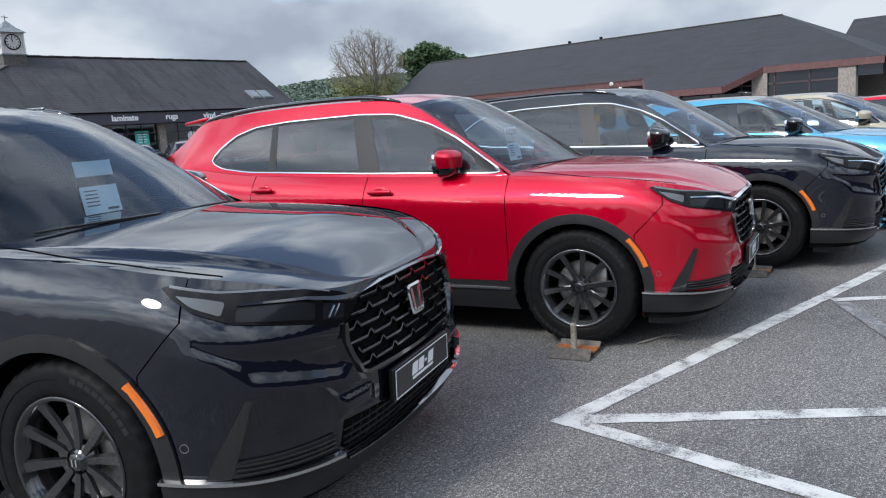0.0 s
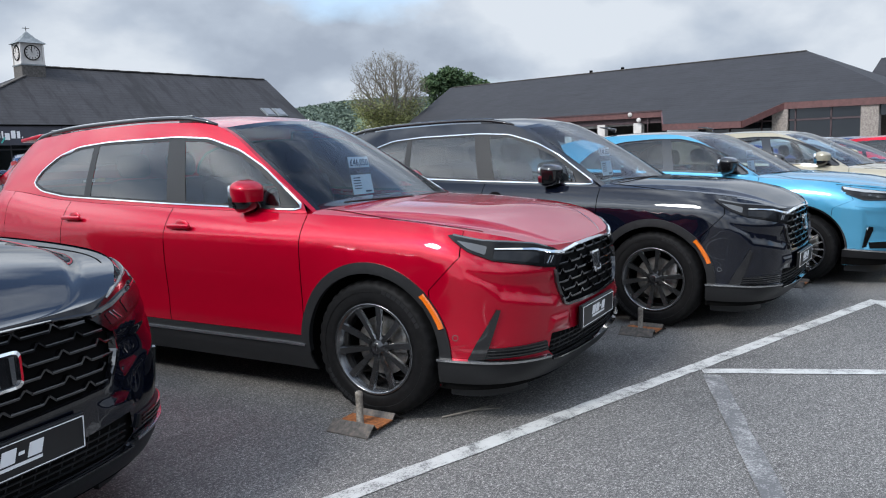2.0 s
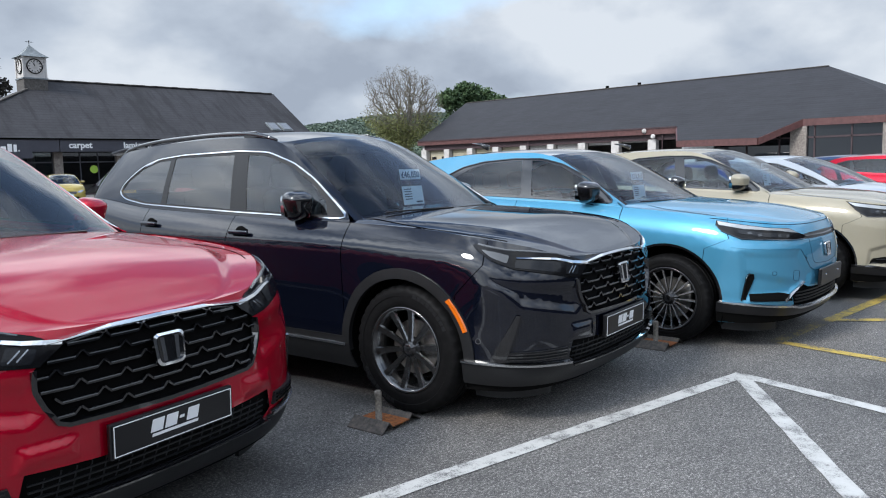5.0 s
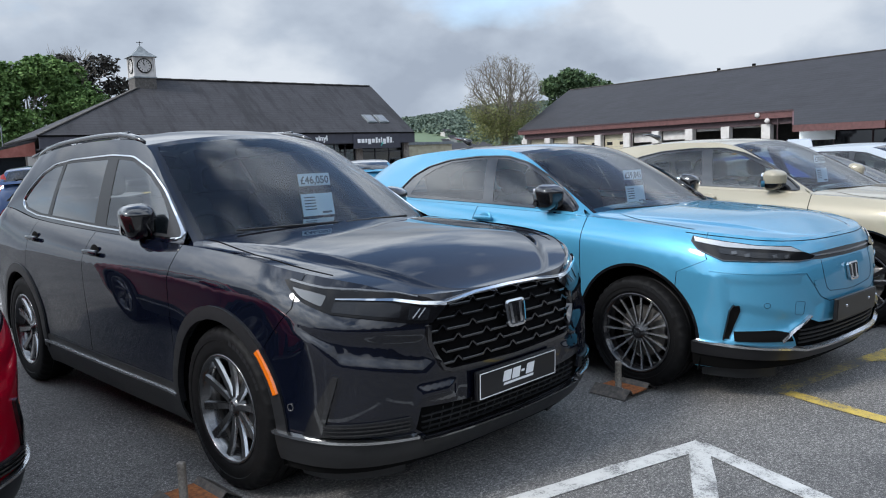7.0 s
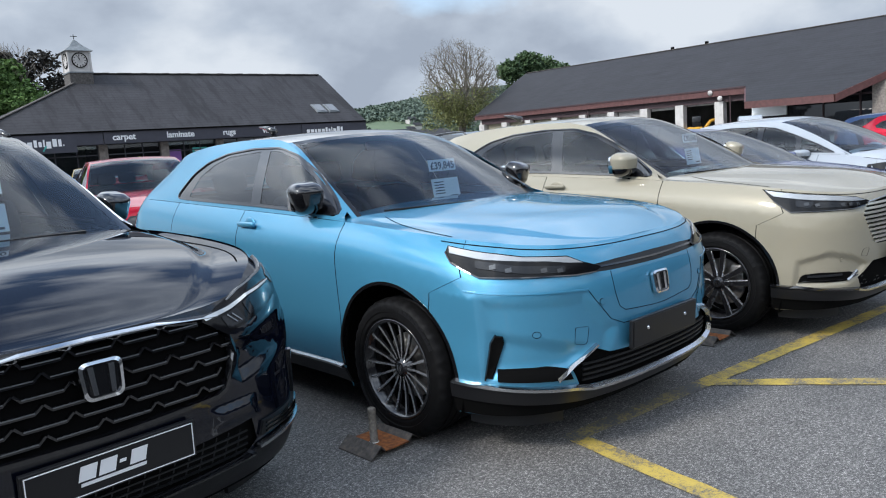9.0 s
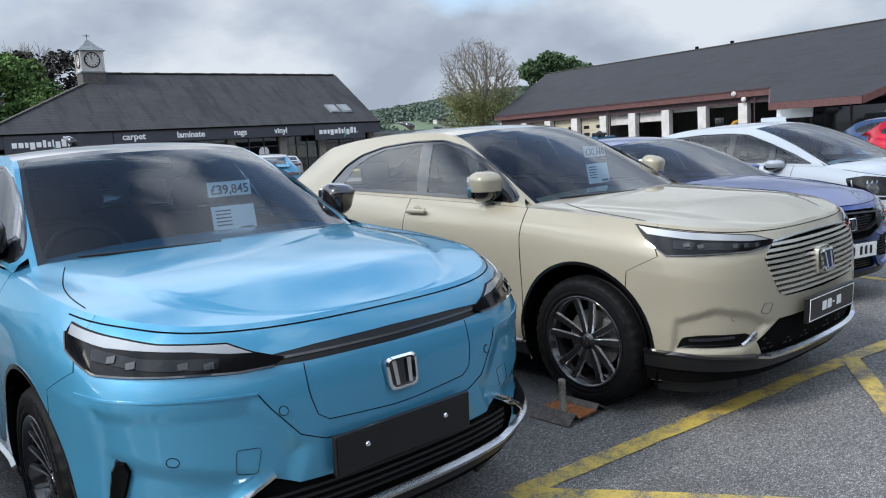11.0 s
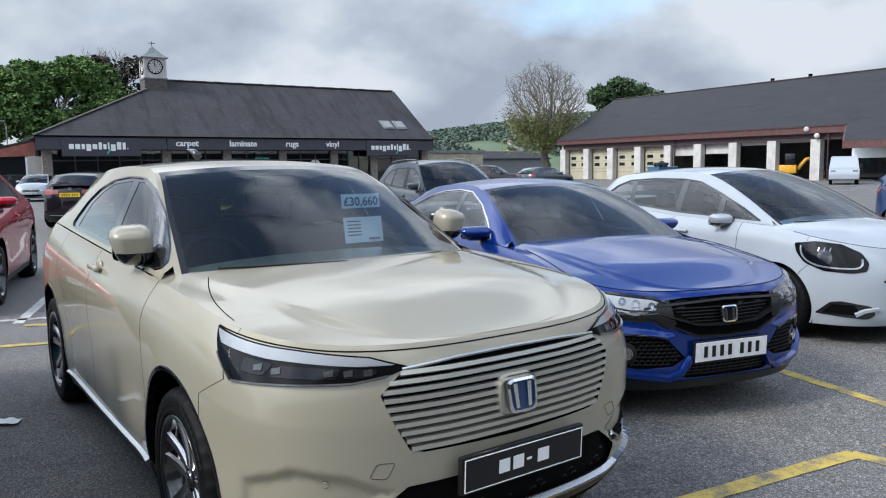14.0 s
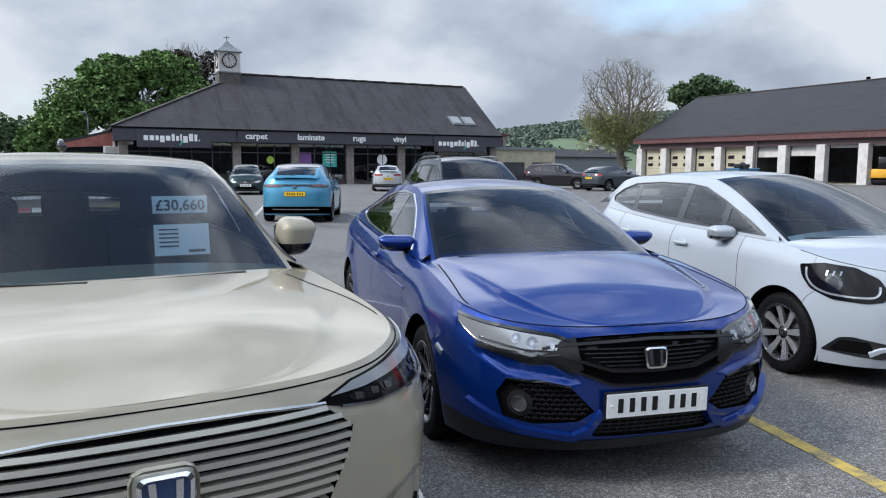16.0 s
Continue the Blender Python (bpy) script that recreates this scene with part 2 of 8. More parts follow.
def lathe(profile, seg=48, axis="x", ripple=None):
    """Turns a list of (r, h) round an axis. ripple(i, j) changes a radius."""
    verts, faces, n = [], [], len(profile)
    for i in range(seg):
        a = 2 * math.pi * i / seg
        for j, (r, h) in enumerate(profile):
            rr = r + (ripple(i, j) if ripple else 0)
            c, s = rr * math.cos(a), rr * math.sin(a)
            verts.append((h, c, s) if axis == "x" else (c, s, h))
    for i in range(seg):
        k = (i + 1) % seg
        for j in range(n - 1):
            faces.append((i * n + j, i * n + j + 1, k * n + j + 1, k * n + j))
    return verts, faces


def tube(points, r, seg=6, closed=False):
    """A tube along points."""
    pts = [Vector(p) for p in points]
    verts, faces = [], []
    for i, p in enumerate(pts):
        a = pts[(i - 1) % len(pts)] if closed or i else pts[i]
        b = pts[(i + 1) % len(pts)] if closed or i < len(pts) - 1 else pts[i]
        d = (b - a).normalized()
        side = d.cross(Vector((0, 0, 1)))
        side = side.normalized() if side.length > 1e-4 else Vector((1, 0, 0))
        up = side.cross(d)
        rr = r[i] if isinstance(r, (list, tuple)) else r
        for k in range(seg):
            t = 2 * math.pi * k / seg
            verts.append(p + side * rr * math.cos(t) + up * rr * math.sin(t))
    n = len(pts)
    for i in range(n if closed else n - 1):
        for k in range(seg):
            j, q = (i + 1) % n, (k + 1) % seg
            faces.append((i * seg + k, i * seg + q, j * seg + q, j * seg + k))
    if not closed:
        faces += [tuple(range(seg))[::-1], tuple((n - 1) * seg + k for k in range(seg))]
    return verts, faces


def interp(table, x):
    """A smooth line through a table of (x, y)."""
    if x <= table[0][0]:
        return table[0][1]
    for i in range(len(table) - 1):
        (x0, y0), (x1, y1) = table[i], table[i + 1]
        if x <= x1:
            h = x1 - x0
            m0 = (y1 - table[i - 1][1]) / (x1 - table[i - 1][0]) if i else (y1 - y0) / h
            m1 = (table[i + 2][1] - y0) / (table[i + 2][0] - x0) if i + 2 < len(table) else (y1 - y0) / h
            t = (x - x0) / h
            return (2 * t**3 - 3 * t * t + 1) * y0 + (t**3 - 2 * t * t + t) * h * m0 + (3 * t * t - 2 * t**3) * y1 + (t**3 - t * t) * h * m1
    return table[-1][1]


def words(name, text, size, material, parent, m, depth=0.0, align="CENTER", label="", bold=0.0):
    cu = bpy.data.curves.new(name, "FONT")
    cu.body, cu.size, cu.align_x, cu.align_y, cu.extrude, cu.offset = text, size, align, "CENTER", depth, bold
    cu.resolution_u = 3
    tmp = new(name, cu)
    me = bpy.data.meshes.new_from_object(tmp.evaluated_get(bpy.context.evaluated_depsgraph_get()))
    bpy.data.objects.remove(tmp)
    bpy.data.curves.remove(cu)
    me.name = name
    me.materials.clear()
    me.materials.append(material)
    ob = new(name, me)
    ob.parent, ob.matrix_basis = parent, m
    if label:
        tagged(ob, label)
    return ob

# ---- cars: a body is one smooth surface, cut into panels ----
# Car axes: x to the car's left, y to its rear, z up; the front axle stands at y = 0.


def inside(poly, x, y):
    c, j = False, len(poly) - 1
    for i in range(len(poly)):
        (xi, yi), (xj, yj) = poly[i], poly[j]
        if (yi > y) != (yj > y) and x < (xj - xi) * (y - yi) / (yj - yi) + xi:
            c = not c
        j = i
    return c


def resample(poly, h, closed=True):
    out = []
    for i in range(len(poly) if closed else len(poly) - 1):
        a, b = poly[i], poly[(i + 1) % len(poly)]
        n = max(1, int(math.ceil(math.hypot(b[0] - a[0], b[1] - a[1]) / h)))
        out += [(a[0] + (b[0] - a[0]) * k / n, a[1] + (b[1] - a[1]) * k / n) for k in range(n)]
    return out if closed else out + [poly[-1]]


def smooth_line(pts, per=6, closed=False):
    """A rounded line through a few points."""
    n, out = len(pts), []
    for i in range(n if closed else n - 1):
        p = [pts[(i + k) % n] if closed else pts[min(max(i + k, 0), n - 1)] for k in (-1, 0, 1, 2)]
        for k in range(per):
            t = k / per
            out.append(tuple(0.5 * (2 * b + (c - a) * t + (2 * a - 5 * b + 4 * c - d) * t * t + (3 * b - a - 3 * c + d) * t**3) for a, b, c, d in zip(*p)))
    return out if closed else out + [tuple(pts[-1])]


def rounded(poly, r, per=4):
    """A polygon with its corners rounded."""
    out, n = [], len(poly)
    for i in range(n):
        p, a, b = Vector(poly[i]), Vector(poly[i - 1]), Vector(poly[(i + 1) % n])
        da, db = a - p, b - p
        ra, rb = min(r, da.length * 0.45), min(r, db.length * 0.45)
        s, e = p + da.normalized() * ra, p + db.normalized() * rb
        for k in range(per + 1):
            t = k / per
            q = s * (1 - t) ** 2 + p * 2 * t * (1 - t) + e * t * t
            out.append((q.x, q.y))
    return out


def disc(cx, cy, r, n=40, a0=0.0, a1=2 * math.pi):
    return [(cx + r * math.cos(a0 + (a1 - a0) * k / n), cy + r * math.sin(a0 + (a1 - a0) * k / n)) for k in range(n if a1 - a0 > 6.28 else n + 1)]


def cut_panel(poly, holes, fmap, h):
    """Fills a polygon of chart places with triangles on the surface fmap."""
    from mathutils.geometry import delaunay_2d_cdt

    loops = [resample(p, h) for p in [poly] + holes]
    pts, edges = [], []
    for lp in loops:
        b = len(pts)
        pts += lp
        edges += [(b + i, b + (i + 1) % len(lp)) for i in range(len(lp))]
    bound = np.array(pts)
    x0, y0, x1, y1 = min(p[0] for p in poly), min(p[1] for p in poly), max(p[0] for p in poly), max(p[1] for p in poly)
    for i in range(int((x1 - x0) / h) + 1):
        for j in range(int((y1 - y0) / h) + 1):
            x, y = x0 + (i + 0.5) * h, y0 + (j + 0.5 * (i % 2) + 0.25) * h
            if inside(poly, x, y) and not any(inside(q, x, y) for q in holes) and np.min((bound[:, 0] - x) ** 2 + (bound[:, 1] - y) ** 2) > (0.45 * h) ** 2:
                pts.append((x, y))
    vs, _, fs, *_ = delaunay_2d_cdt([Vector(p) for p in pts], edges, [], 0, 1e-5)
    keep = []
    for f in fs:
        cx, cy = sum(vs[i].x for i in f) / 3, sum(vs[i].y for i in f) / 3
        if inside(poly, cx, cy) and not any(inside(q, cx, cy) for q in holes):
            keep.append(tuple(f))
    used = sorted({i for f in keep for i in f})
    at = {k: i for i, k in enumerate(used)}
    return [fmap(vs[k].x, vs[k].y) for k in used], [tuple(at[i] for i in f) for f in keep]


def outwards(vs, fs, ns):
    """Turns all the faces to the side of their normals, judged by the largest."""
    big, how = 0.0, 1.0
    for t in fs[:400]:
        n = (Vector(vs[t[1]]) - Vector(vs[t[0]])).cross(Vector(vs[t[2]]) - Vector(vs[t[0]]))
        if n.length > big:
            big, how = n.length, n.dot(ns[t[0]])
    return fs if how >= 0 else [q[::-1] for q in fs]


class Car:
    def __init__(self, kind, spec, coat, label, category="car", group="", fine=0.05):
        self.sp, self.coat, self.fine = spec, coat, fine
        self.root = tagged(new(kind), label, category, group)
        n = self.n = spec.get("n", 2.9)
        self.yF, self.A, self.W0 = spec["yf_ref"], spec["corner"], spec["w_ref"]
        self.y0 = self.yF + self.A
        self.yR, self.B = spec["yr_ref"], spec["corner_rear"]
        self.y1 = self.yR - self.B
        # tables of arc length round the two corners
        self.tf, self.tr = self.corner_table(self.A), self.corner_table(self.B)
        self.Sf, self.Sr = self.tf[-1][0], self.tr[-1][0]
        self.Ls = self.y1 - self.y0
        self.S = self.Sf + self.Ls + self.Sr
        self.dents = []

    def corner_table(self, a):
        out, s, last = [], 0.0, None
        for k in range(241):
            t = (k / 240) ** 1.6 * math.pi / 2 if k < 240 else math.pi / 2
            p = (self.W0 * math.sin(t) ** (2 / self.n), -a * max(0, math.cos(t)) ** (2 / self.n))
            if last:
                s += math.hypot(p[0] - last[0], p[1] - last[1])
            out.append((s, t, p[0], p[1]))
            last = p
        return out

    @staticmethod
    def pick(table, v, key, want):
        lo, hi = 0, len(table) - 1
        while hi - lo > 1:
            m = (lo + hi) // 2
            lo, hi = (m, hi) if table[m][key] <= v else (lo, m)
        a, b = table[lo], table[hi]
        f = min(1.0, max(0.0, (v - a[key]) / ((b[key] - a[key]) or 1)))
        return a[want] + (b[want] - a[want]) * f

    def sx(self, x):
        """Chart place of a spot on the front, from x."""
        return math.copysign(self.pick(self.tf, abs(x), 2, 0), x)

    def sy(self, y):
        """Chart place of a spot on the flank (right-hand side is mirrored), from y."""
        if y < self.y0:
            return self.pick(self.tf, y - self.y0, 3, 0)
        if y > self.y1:
            return self.S - self.pick(self.tr, -(y - self.y1), 3, 0)
        return self.Sf + y - self.y0

    def rx(self, x):
        """Chart place of a spot on the tail, from x."""
        return math.copysign(self.S - self.pick(self.tr, abs(x), 2, 0), x)

    def ztop(self, y):
        return interp(self.sp["ztop"], y)

    def half(self, y, z):
        sp = self.sp
        w = interp(sp["w"], z) * (1 - 0.035 * ((y - 1.25) / 2.1) ** 2)
        d = self.ztop(y) - z
        k, D = sp.get("shoulder", (0.06, 0.2))
        if d < D:
            w -= k * (1 - max(d, -0.1) / D) ** 2
        amount, start, run = sp.get("taper", (0.0, -0.25, 0.42))
        if y < start:           # the shoulders draw in towards the lamps
            w -= amount * min(1.0, (start - y) / run) ** 2 * (1 - min(1.0, max(d, 0.0) / 0.22))
        for yw in (0.0, sp["wb"]):
            r = math.hypot(y - yw, z - sp["tyre"])
            if 0.3 < r < sp["arch"] + 0.2:
                w += sp.get("flare", 0.018) * (1 - ((max(r, sp["arch"]) - sp["arch"]) / 0.2)) ** 2
        return w

    def side(self, s, z):
        """The body's skin at a chart place."""
        g = -1.0 if s < 0 else 1.0
        s = abs(s)
        sp = self.sp
        if s < self.Sf:
            t = self.pick(self.tf, s, 0, 1)
            a = self.y0 - interp(sp["yf"], z)
            y = self.y0 - a * max(0, math.cos(t)) ** (2 / self.n)
            x = self.half(y, z) * math.sin(t) ** (2 / self.n)
        elif s < self.Sf + self.Ls:
            y = self.y0 + s - self.Sf
            x = self.half(y, z)
        else:
            t = self.pick(self.tr, max(0, self.S - s), 0, 1)
            a = interp(sp["yr"], z) - self.y1
            y = self.y1 + a * max(0, math.cos(t)) ** (2 / self.n)
            x = self.half(y, z) * math.sin(t) ** (2 / self.n)
        p = Vector((g * x, y, z))
        k = self.sink(s, z)
        if k:
            if s < self.Sf:
                n = Vector((p.x / self.W0**2, (p.y - self.y0) / self.A**2, 0)).normalized()
            else:
                n = Vector((g, 0, 0))
            p -= n * k
        return p

    def dent(self, pts, depth, soft):
        """Sinks (or raises) a field of the skin, with soft sides. Points as in at()."""
        poly = self.at(pts)
        self.dents.append((poly, depth, soft, min(p[0] for p in poly), max(p[0] for p in poly), min(p[1] for p in poly), max(p[1] for p in poly)))

    def sink(self, s, z):
        k = 0.0
        for poly, depth, soft, s0, s1, z0, z1 in self.dents:
            if s0 < s < s1 and z0 < z < z1 and inside(poly, s, z):
                d = soft
                for i in range(len(poly)):
                    (ax, ay), (bx, by) = poly[i - 1], poly[i]
                    ux, uy = bx - ax, by - ay
                    t = min(1.0, max(0.0, ((s - ax) * ux + (z - ay) * uy) / (ux * ux + uy * uy)))
                    d = min(d, math.hypot(s - ax - t * ux, z - ay - t * uy))
                t = d / soft
                k += depth * t * t * (3 - 2 * t)
        return k

    def at(self, pts):
        """Chart places from (x, z) on the front or, with negative first values, (y, z) round the corner."""
        k = self.sp.get("nose_scale", 1.0)
        return [(self.sx(a) if a >= 0 else self.sy(a if a > self.y0 else self.y0 + (a - self.y0) * k), b) for a, b in pts]

    def both(self, pts):
        """A closed outline from its one half, which runs from the middle to the middle."""
        h = self.at(pts)
        return h + [(-a, b) for a, b in h[::-1] if a > 1e-6]

    def across(self, pts):
        """A line over the whole front from its one half, which starts at the middle."""
        h = self.at(pts)
        return [(-a, b) for a, b in h[::-1] if a > 1e-6] + h

    def normal(self, s, z):
        e = 0.004
        a = self.side(s + e, z) - self.side(s - e, z)
        b = self.side(s, z + e) - self.side(s, z - e)
        n = a.cross(b)
        if n.length < 1e-9:
            return Vector((0, -1, 0))
        n.normalize()
        p = self.side(s, z)
        if n.x * p.x + n.y * (p.y - 1.3) < 0:
            n = -n
        return n

    def skin(self, off=0.0):
        return lambda s, z: self.side(s, z) + (self.normal(s, z) * off if off else Vector())

    # -- pieces --
    def panel(self, name, poly, mat, off=0.0, holes=(), h=None, parent=None, label="", thick=0.0, mirror=False, upright=False):
        """A panel of the skin. With thick, its rim is turned inwards. mirror: one on the other flank as well."""
        h = h or self.fine
        v, f = cut_panel(poly, list(holes), lambda s, z: (s, z), h)
        out = []
        for g in (1, -1) if mirror else (1,):
            pts = [self.side(g * s, z) for s, z in v]
            nor = [self.normal(g * s, z) for s, z in v]
            vs = [p + n * off for p, n in zip(pts, nor)]
            if upright:   # a lens that stays steep where the skin turns over
                nor = [Vector((n.x, n.y, min(n.z, 0.22))).normalized() for n in nor]
            fs = [t if g > 0 else t[::-1] for t in f]
            ns = list(nor)
            if thick:
                use = {}
                for t in fs:
                    for a, b in ((t[0], t[1]), (t[1], t[2]), (t[2], t[0])):
                        use[(a, b)] = use.get((a, b), 0) + 1
                for a, b in [e for e in use if (e[1], e[0]) not in use]:
                    k = len(vs)
                    vs += [vs[a], vs[b], pts[b] + nor[b] * (off - thick), pts[a] + nor[a] * (off - thick)]
                    rim = (Vector(vs[k + 1]) - Vector(vs[k])).cross(nor[a])
                    rim = rim.normalized() if rim.length > 1e-9 else nor[a]
                    ns += [rim] * 4
                    fs.append((k + 1, k, k + 3, k + 2))
            fs = outwards(vs, fs, ns)
            out.append(mesh_object(name, vs, fs, mat, parent or self.root, label, normals=ns))
        return out

    def bar(self, name, line, width, d0, d1, mat, parent=None, label="", mirror=False, fmap=None, h=0.04, round_top=False):
        """A bar that runs along a line of chart places, from depth d0 to d1 off the skin."""
        out = []
        line = resample(line, h, closed=False)
        for g in (1, -1) if mirror else (1,):
            verts, faces = [], []
            n = len(line)
            for i, (s, z) in enumerate(line):
                (ax, az), (bx, bz) = line[max(i - 1, 0)], line[min(i + 1, n - 1)]
                dx, dz = bx - ax, bz - az
                L = math.hypot(dx, dz) or 1
                w = (width[0] + (width[1] - width[0]) * i / max(1, n - 1)) if isinstance(width, tuple) else width
                px, pz = -dz / L * w / 2, dx / L * w / 2
                q = 0.6 if round_top is True else (round_top or 1.0)
                for k, d in ((1, d0), (q, d1), (-q, d1), (-1, d0)):
                    if fmap:
                        p, nn = fmap(s + px * k, z + pz * k)
                        if g < 0:
                            p, nn = Vector((-p.x, p.y, p.z)), Vector((-nn.x, nn.y, nn.z))
                    else:
                        p, nn = self.side(g * (s + px * k), z + pz * k), self.normal(g * (s + px * k), z + pz * k)
                    verts.append(p + nn * d)
            for i in range(n - 1):
                for k in range(3):
                    q = (i * 4 + k, i * 4 + k + 1, i * 4 + k + 5, i * 4 + k + 4)
                    faces.append(q if g < 0 else q[::-1])
            faces += [(0, 1, 2, 3), (n * 4 - 1, n * 4 - 2, n * 4 - 3, n * 4 - 4)]
            out.append(mesh_object(name, verts, faces, mat, parent or self.root, label))
        return out

    def grid(self, name, rows, mat, parent=None, label="", smooth=True, mask=None):
        """A sheet through rows of points."""
        nr, nc = len(rows), len(rows[0])
        faces = []
        for i in range(nr - 1):
            for j in range(nc - 1):
                if mask is None or mask(i, j):
                    faces.append((i * nc + j, i * nc + j + 1, (i + 1) * nc + j + 1, (i + 1) * nc + j))
        verts = [p for r in rows for p in r]
        used = sorted({k for f in faces for k in f})
        at = {k: i for i, k in enumerate(used)}
        faces = [tuple(at[k] for k in f) for f in faces]
        return mesh_object(name, [verts[k] for k in used], faces, mat, parent or self.root, label, smooth=smooth)

    def edge(self, s):
        """The top of the flank: the bonnet's edge and the belt line."""
        y = self.side(s, 0.8).y
        for _ in range(3):
            p = self.side(s, self.ztop(y))
            y = p.y
        return p

    def bonnet_point(self, p, q):
        """A place on the bonnet: p on its edge, q from -1 to 1 across it."""
        sp = self.sp
        t = min(1.0, max(0.0, (p.y - sp["yf_ref"]) / 0.55))
        crown = sp["crown"] * t * t * (3 - 2 * t)
        z = p.z + crown * (1 - abs(q) ** 2.4)
        rid, wid = sp.get("ridge", (0.0, 0.7))
        r = min(1.0, max(0.0, (p.y - sp["yf_ref"]) / (sp["cowl"] - sp["yf_ref"])))
        w = wid + 0.26 * r                      # a raised middle whose crease runs out to the screen's corners
        u = min(1.0, max(0.0, (abs(q) - w) / 0.10))
        z -= rid * t * (1 - 0.5 * r) * (u * (2 - u) - 0.8 * max(0.0, (abs(q) - w - 0.10)) / max(0.04, 0.90 - w))
        return Vector((p.x * q, p.y, z))

    def bonnet(self, mat=None):
        sp, nc = self.sp, 91
        ss, s, end = [], 0.0, self.sy(sp["cowl"] + 0.10)
        while s < end:
            ss.append(s)
            s += 0.012 if s < 0.1 else 0.035
        ss.append(end)
        rows = []
        for s in ss:
            p = self.edge(s)
            rows.append([self.bonnet_point(p, -1 + 2 * k / (nc - 1)) for k in range(nc)])
        self.grid("bonnet", rows, mat or self.coat)
        return rows

    def bonnet_line(self, name, fracs, width, mat, lift=0.001, depth=0.002):
        """A thin strip over the bonnet through (y along the edge, q across)."""
        verts, faces = [], []
        pts = [self.bonnet_point(self.edge(self.sy(y)), q) for y, q in fracs]
        for i, p in enumerate(pts):
            d = (pts[min(i + 1, len(pts) - 1)] - pts[max(i - 1, 0)]).normalized()
            side = d.cross(Vector((0, 0, 1))).normalized() * width / 2
            up = Vector((0, 0, 1))
            verts += [p - side + up * lift, p + up * (lift + depth), p + side + up * lift]
        for i in range(len(pts) - 1):
            for k in (0, 1):
                faces.append((i * 3 + k, i * 3 + k + 3, i * 3 + k + 4, i * 3 + k + 1))
        mesh_object(name, verts, faces, mat, self.root)

    # greenhouse
    def ex(self, y):
        return interp(self.sp["roof_x"], y)

    def ez(self, y):
        return interp(self.sp["roof_z"], y)

    def top(self, y, q):
        sp = self.sp
        x, z = self.ex(y), self.ez(y)
        c = 1 - abs(q) ** 2.2
        return Vector((x * q, y + interp(sp["bow"], y) * c, z + interp(sp["roof_crown"], y) * c))

    def glass_side(self, y, z):
        """The flank above the belt, and its normal."""
        def at(y, z):
            zb, ze = self.ztop(y), self.ez(y)
            xb = self.half(y, zb) - 0.012
            if y > self.y1:     # follows the body round its rear corner
                k = min(0.98, (y - self.y1) / (interp(self.sp["yr"], zb) - self.y1))
                xb = min(xb, self.half(y, zb) * (1 - k ** self.n) ** (1 / self.n))
            t = (z - zb) / max(0.03, ze - zb)
            return Vector((xb + (self.ex(y) - xb) * t + 0.05 * t * (1 - t), y, z))
        p = at(y, z)
        n = (at(y, z + 0.005) - at(y, z - 0.005)).cross(at(y + 0.005, z) - at(y - 0.005, z))
        if n.x < 0:
            n = -n
        return p, n.normalized()

    def glass_panel(self, name, poly, mat, off=0.0, holes=(), h=0.06, label="", parent=None):
        v, f = cut_panel(poly, list(holes), lambda a, b: (a, b), h)
        out = []
        for g in (1, -1):
            vs, ns = [], []
            for y, z in v:
                p, n = self.glass_side(y, z)
                p = p + n * off
                vs.append(Vector((g * p.x, p.y, p.z)))
                ns.append(Vector((g * n.x, n.y, n.z)))
            fs = [t if g > 0 else t[::-1] for t in f]
            fs = outwards(vs, fs, ns)
            out.append(mesh_object(name, vs, fs, mat, parent or self.root, label, normals=ns))
        return out

    def greenhouse(self, roof_mat=None, pillar_mat=None, rear_glass=None, trim=None, pane_mats=None):
        sp = self.sp
        yc, yh, yb, yt = sp["cowl"], sp["header"], sp["rear_header"], sp["tail"]
        ys = [yc + (yh - yc) * k / 14 for k in range(15)] + [yh + (yb - yh) * k / 16 for k in range(1, 17)] + [yb + (yt - yb) * k / 10 for k in range(1, 11)]
        qs = [-1.0, -0.968, -0.935] + [-0.87 + 1.74 * k / 24 for k in range(25)] + [0.935, 0.968, 1.0]
        rows = [[self.top(y, q) for q in qs] for y in ys]
        mid = lambda i: 0.5 * (ys[i] + ys[i + 1])
        frac = lambda j: abs(0.5 * (qs[j] + qs[j + 1]))
        roof_mat, pillar_mat = roof_mat or self.coat, pillar_mat or self.coat
        is_ws = lambda i, j: mid(i) < yh and frac(j) < 0.968
        is_rw = lambda i, j: mid(i) > yb + 0.04 and frac(j) < 0.86 and mid(i) < yt - 0.1
        frit_ws = lambda i, j: is_ws(i, j) and (frac(j) > 0.935 or i > 12)
        self.grid("windscreen", rows, M["windscreen"], mask=lambda i, j: is_ws(i, j) and not frit_ws(i, j))
        self.grid("windscreen_border", rows, M["frit"], mask=frit_ws)
        self.grid("roof", rows, roof_mat, mask=lambda i, j: yh <= mid(i) <= yb + 0.04)
        self.grid("windscreen_pillar", rows, pillar_mat, mask=lambda i, j: mid(i) < yh and frac(j) >= 0.968 and qs[j] > 0)
        self.grid("windscreen_pillar", rows, pillar_mat, mask=lambda i, j: mid(i) < yh and frac(j) >= 0.968 and qs[j] < 0)
        self.grid("rear_window", rows, rear_glass or M["privacy_glass"], mask=is_rw)
        self.grid("tailgate_frame", rows, self.coat, mask=lambda i, j: mid(i) > yb + 0.04 and not is_rw(i, j))
        # flank above the belt
        span = [yc + (yt - yc) * k / 40 for k in range(41)]
        outer = [(y, self.ztop(y) + 0.0) for y in span] + [(y, self.ez(y)) for y in span[::-1][1:-1] if self.ez(y) > self.ztop(y) + 0.012]
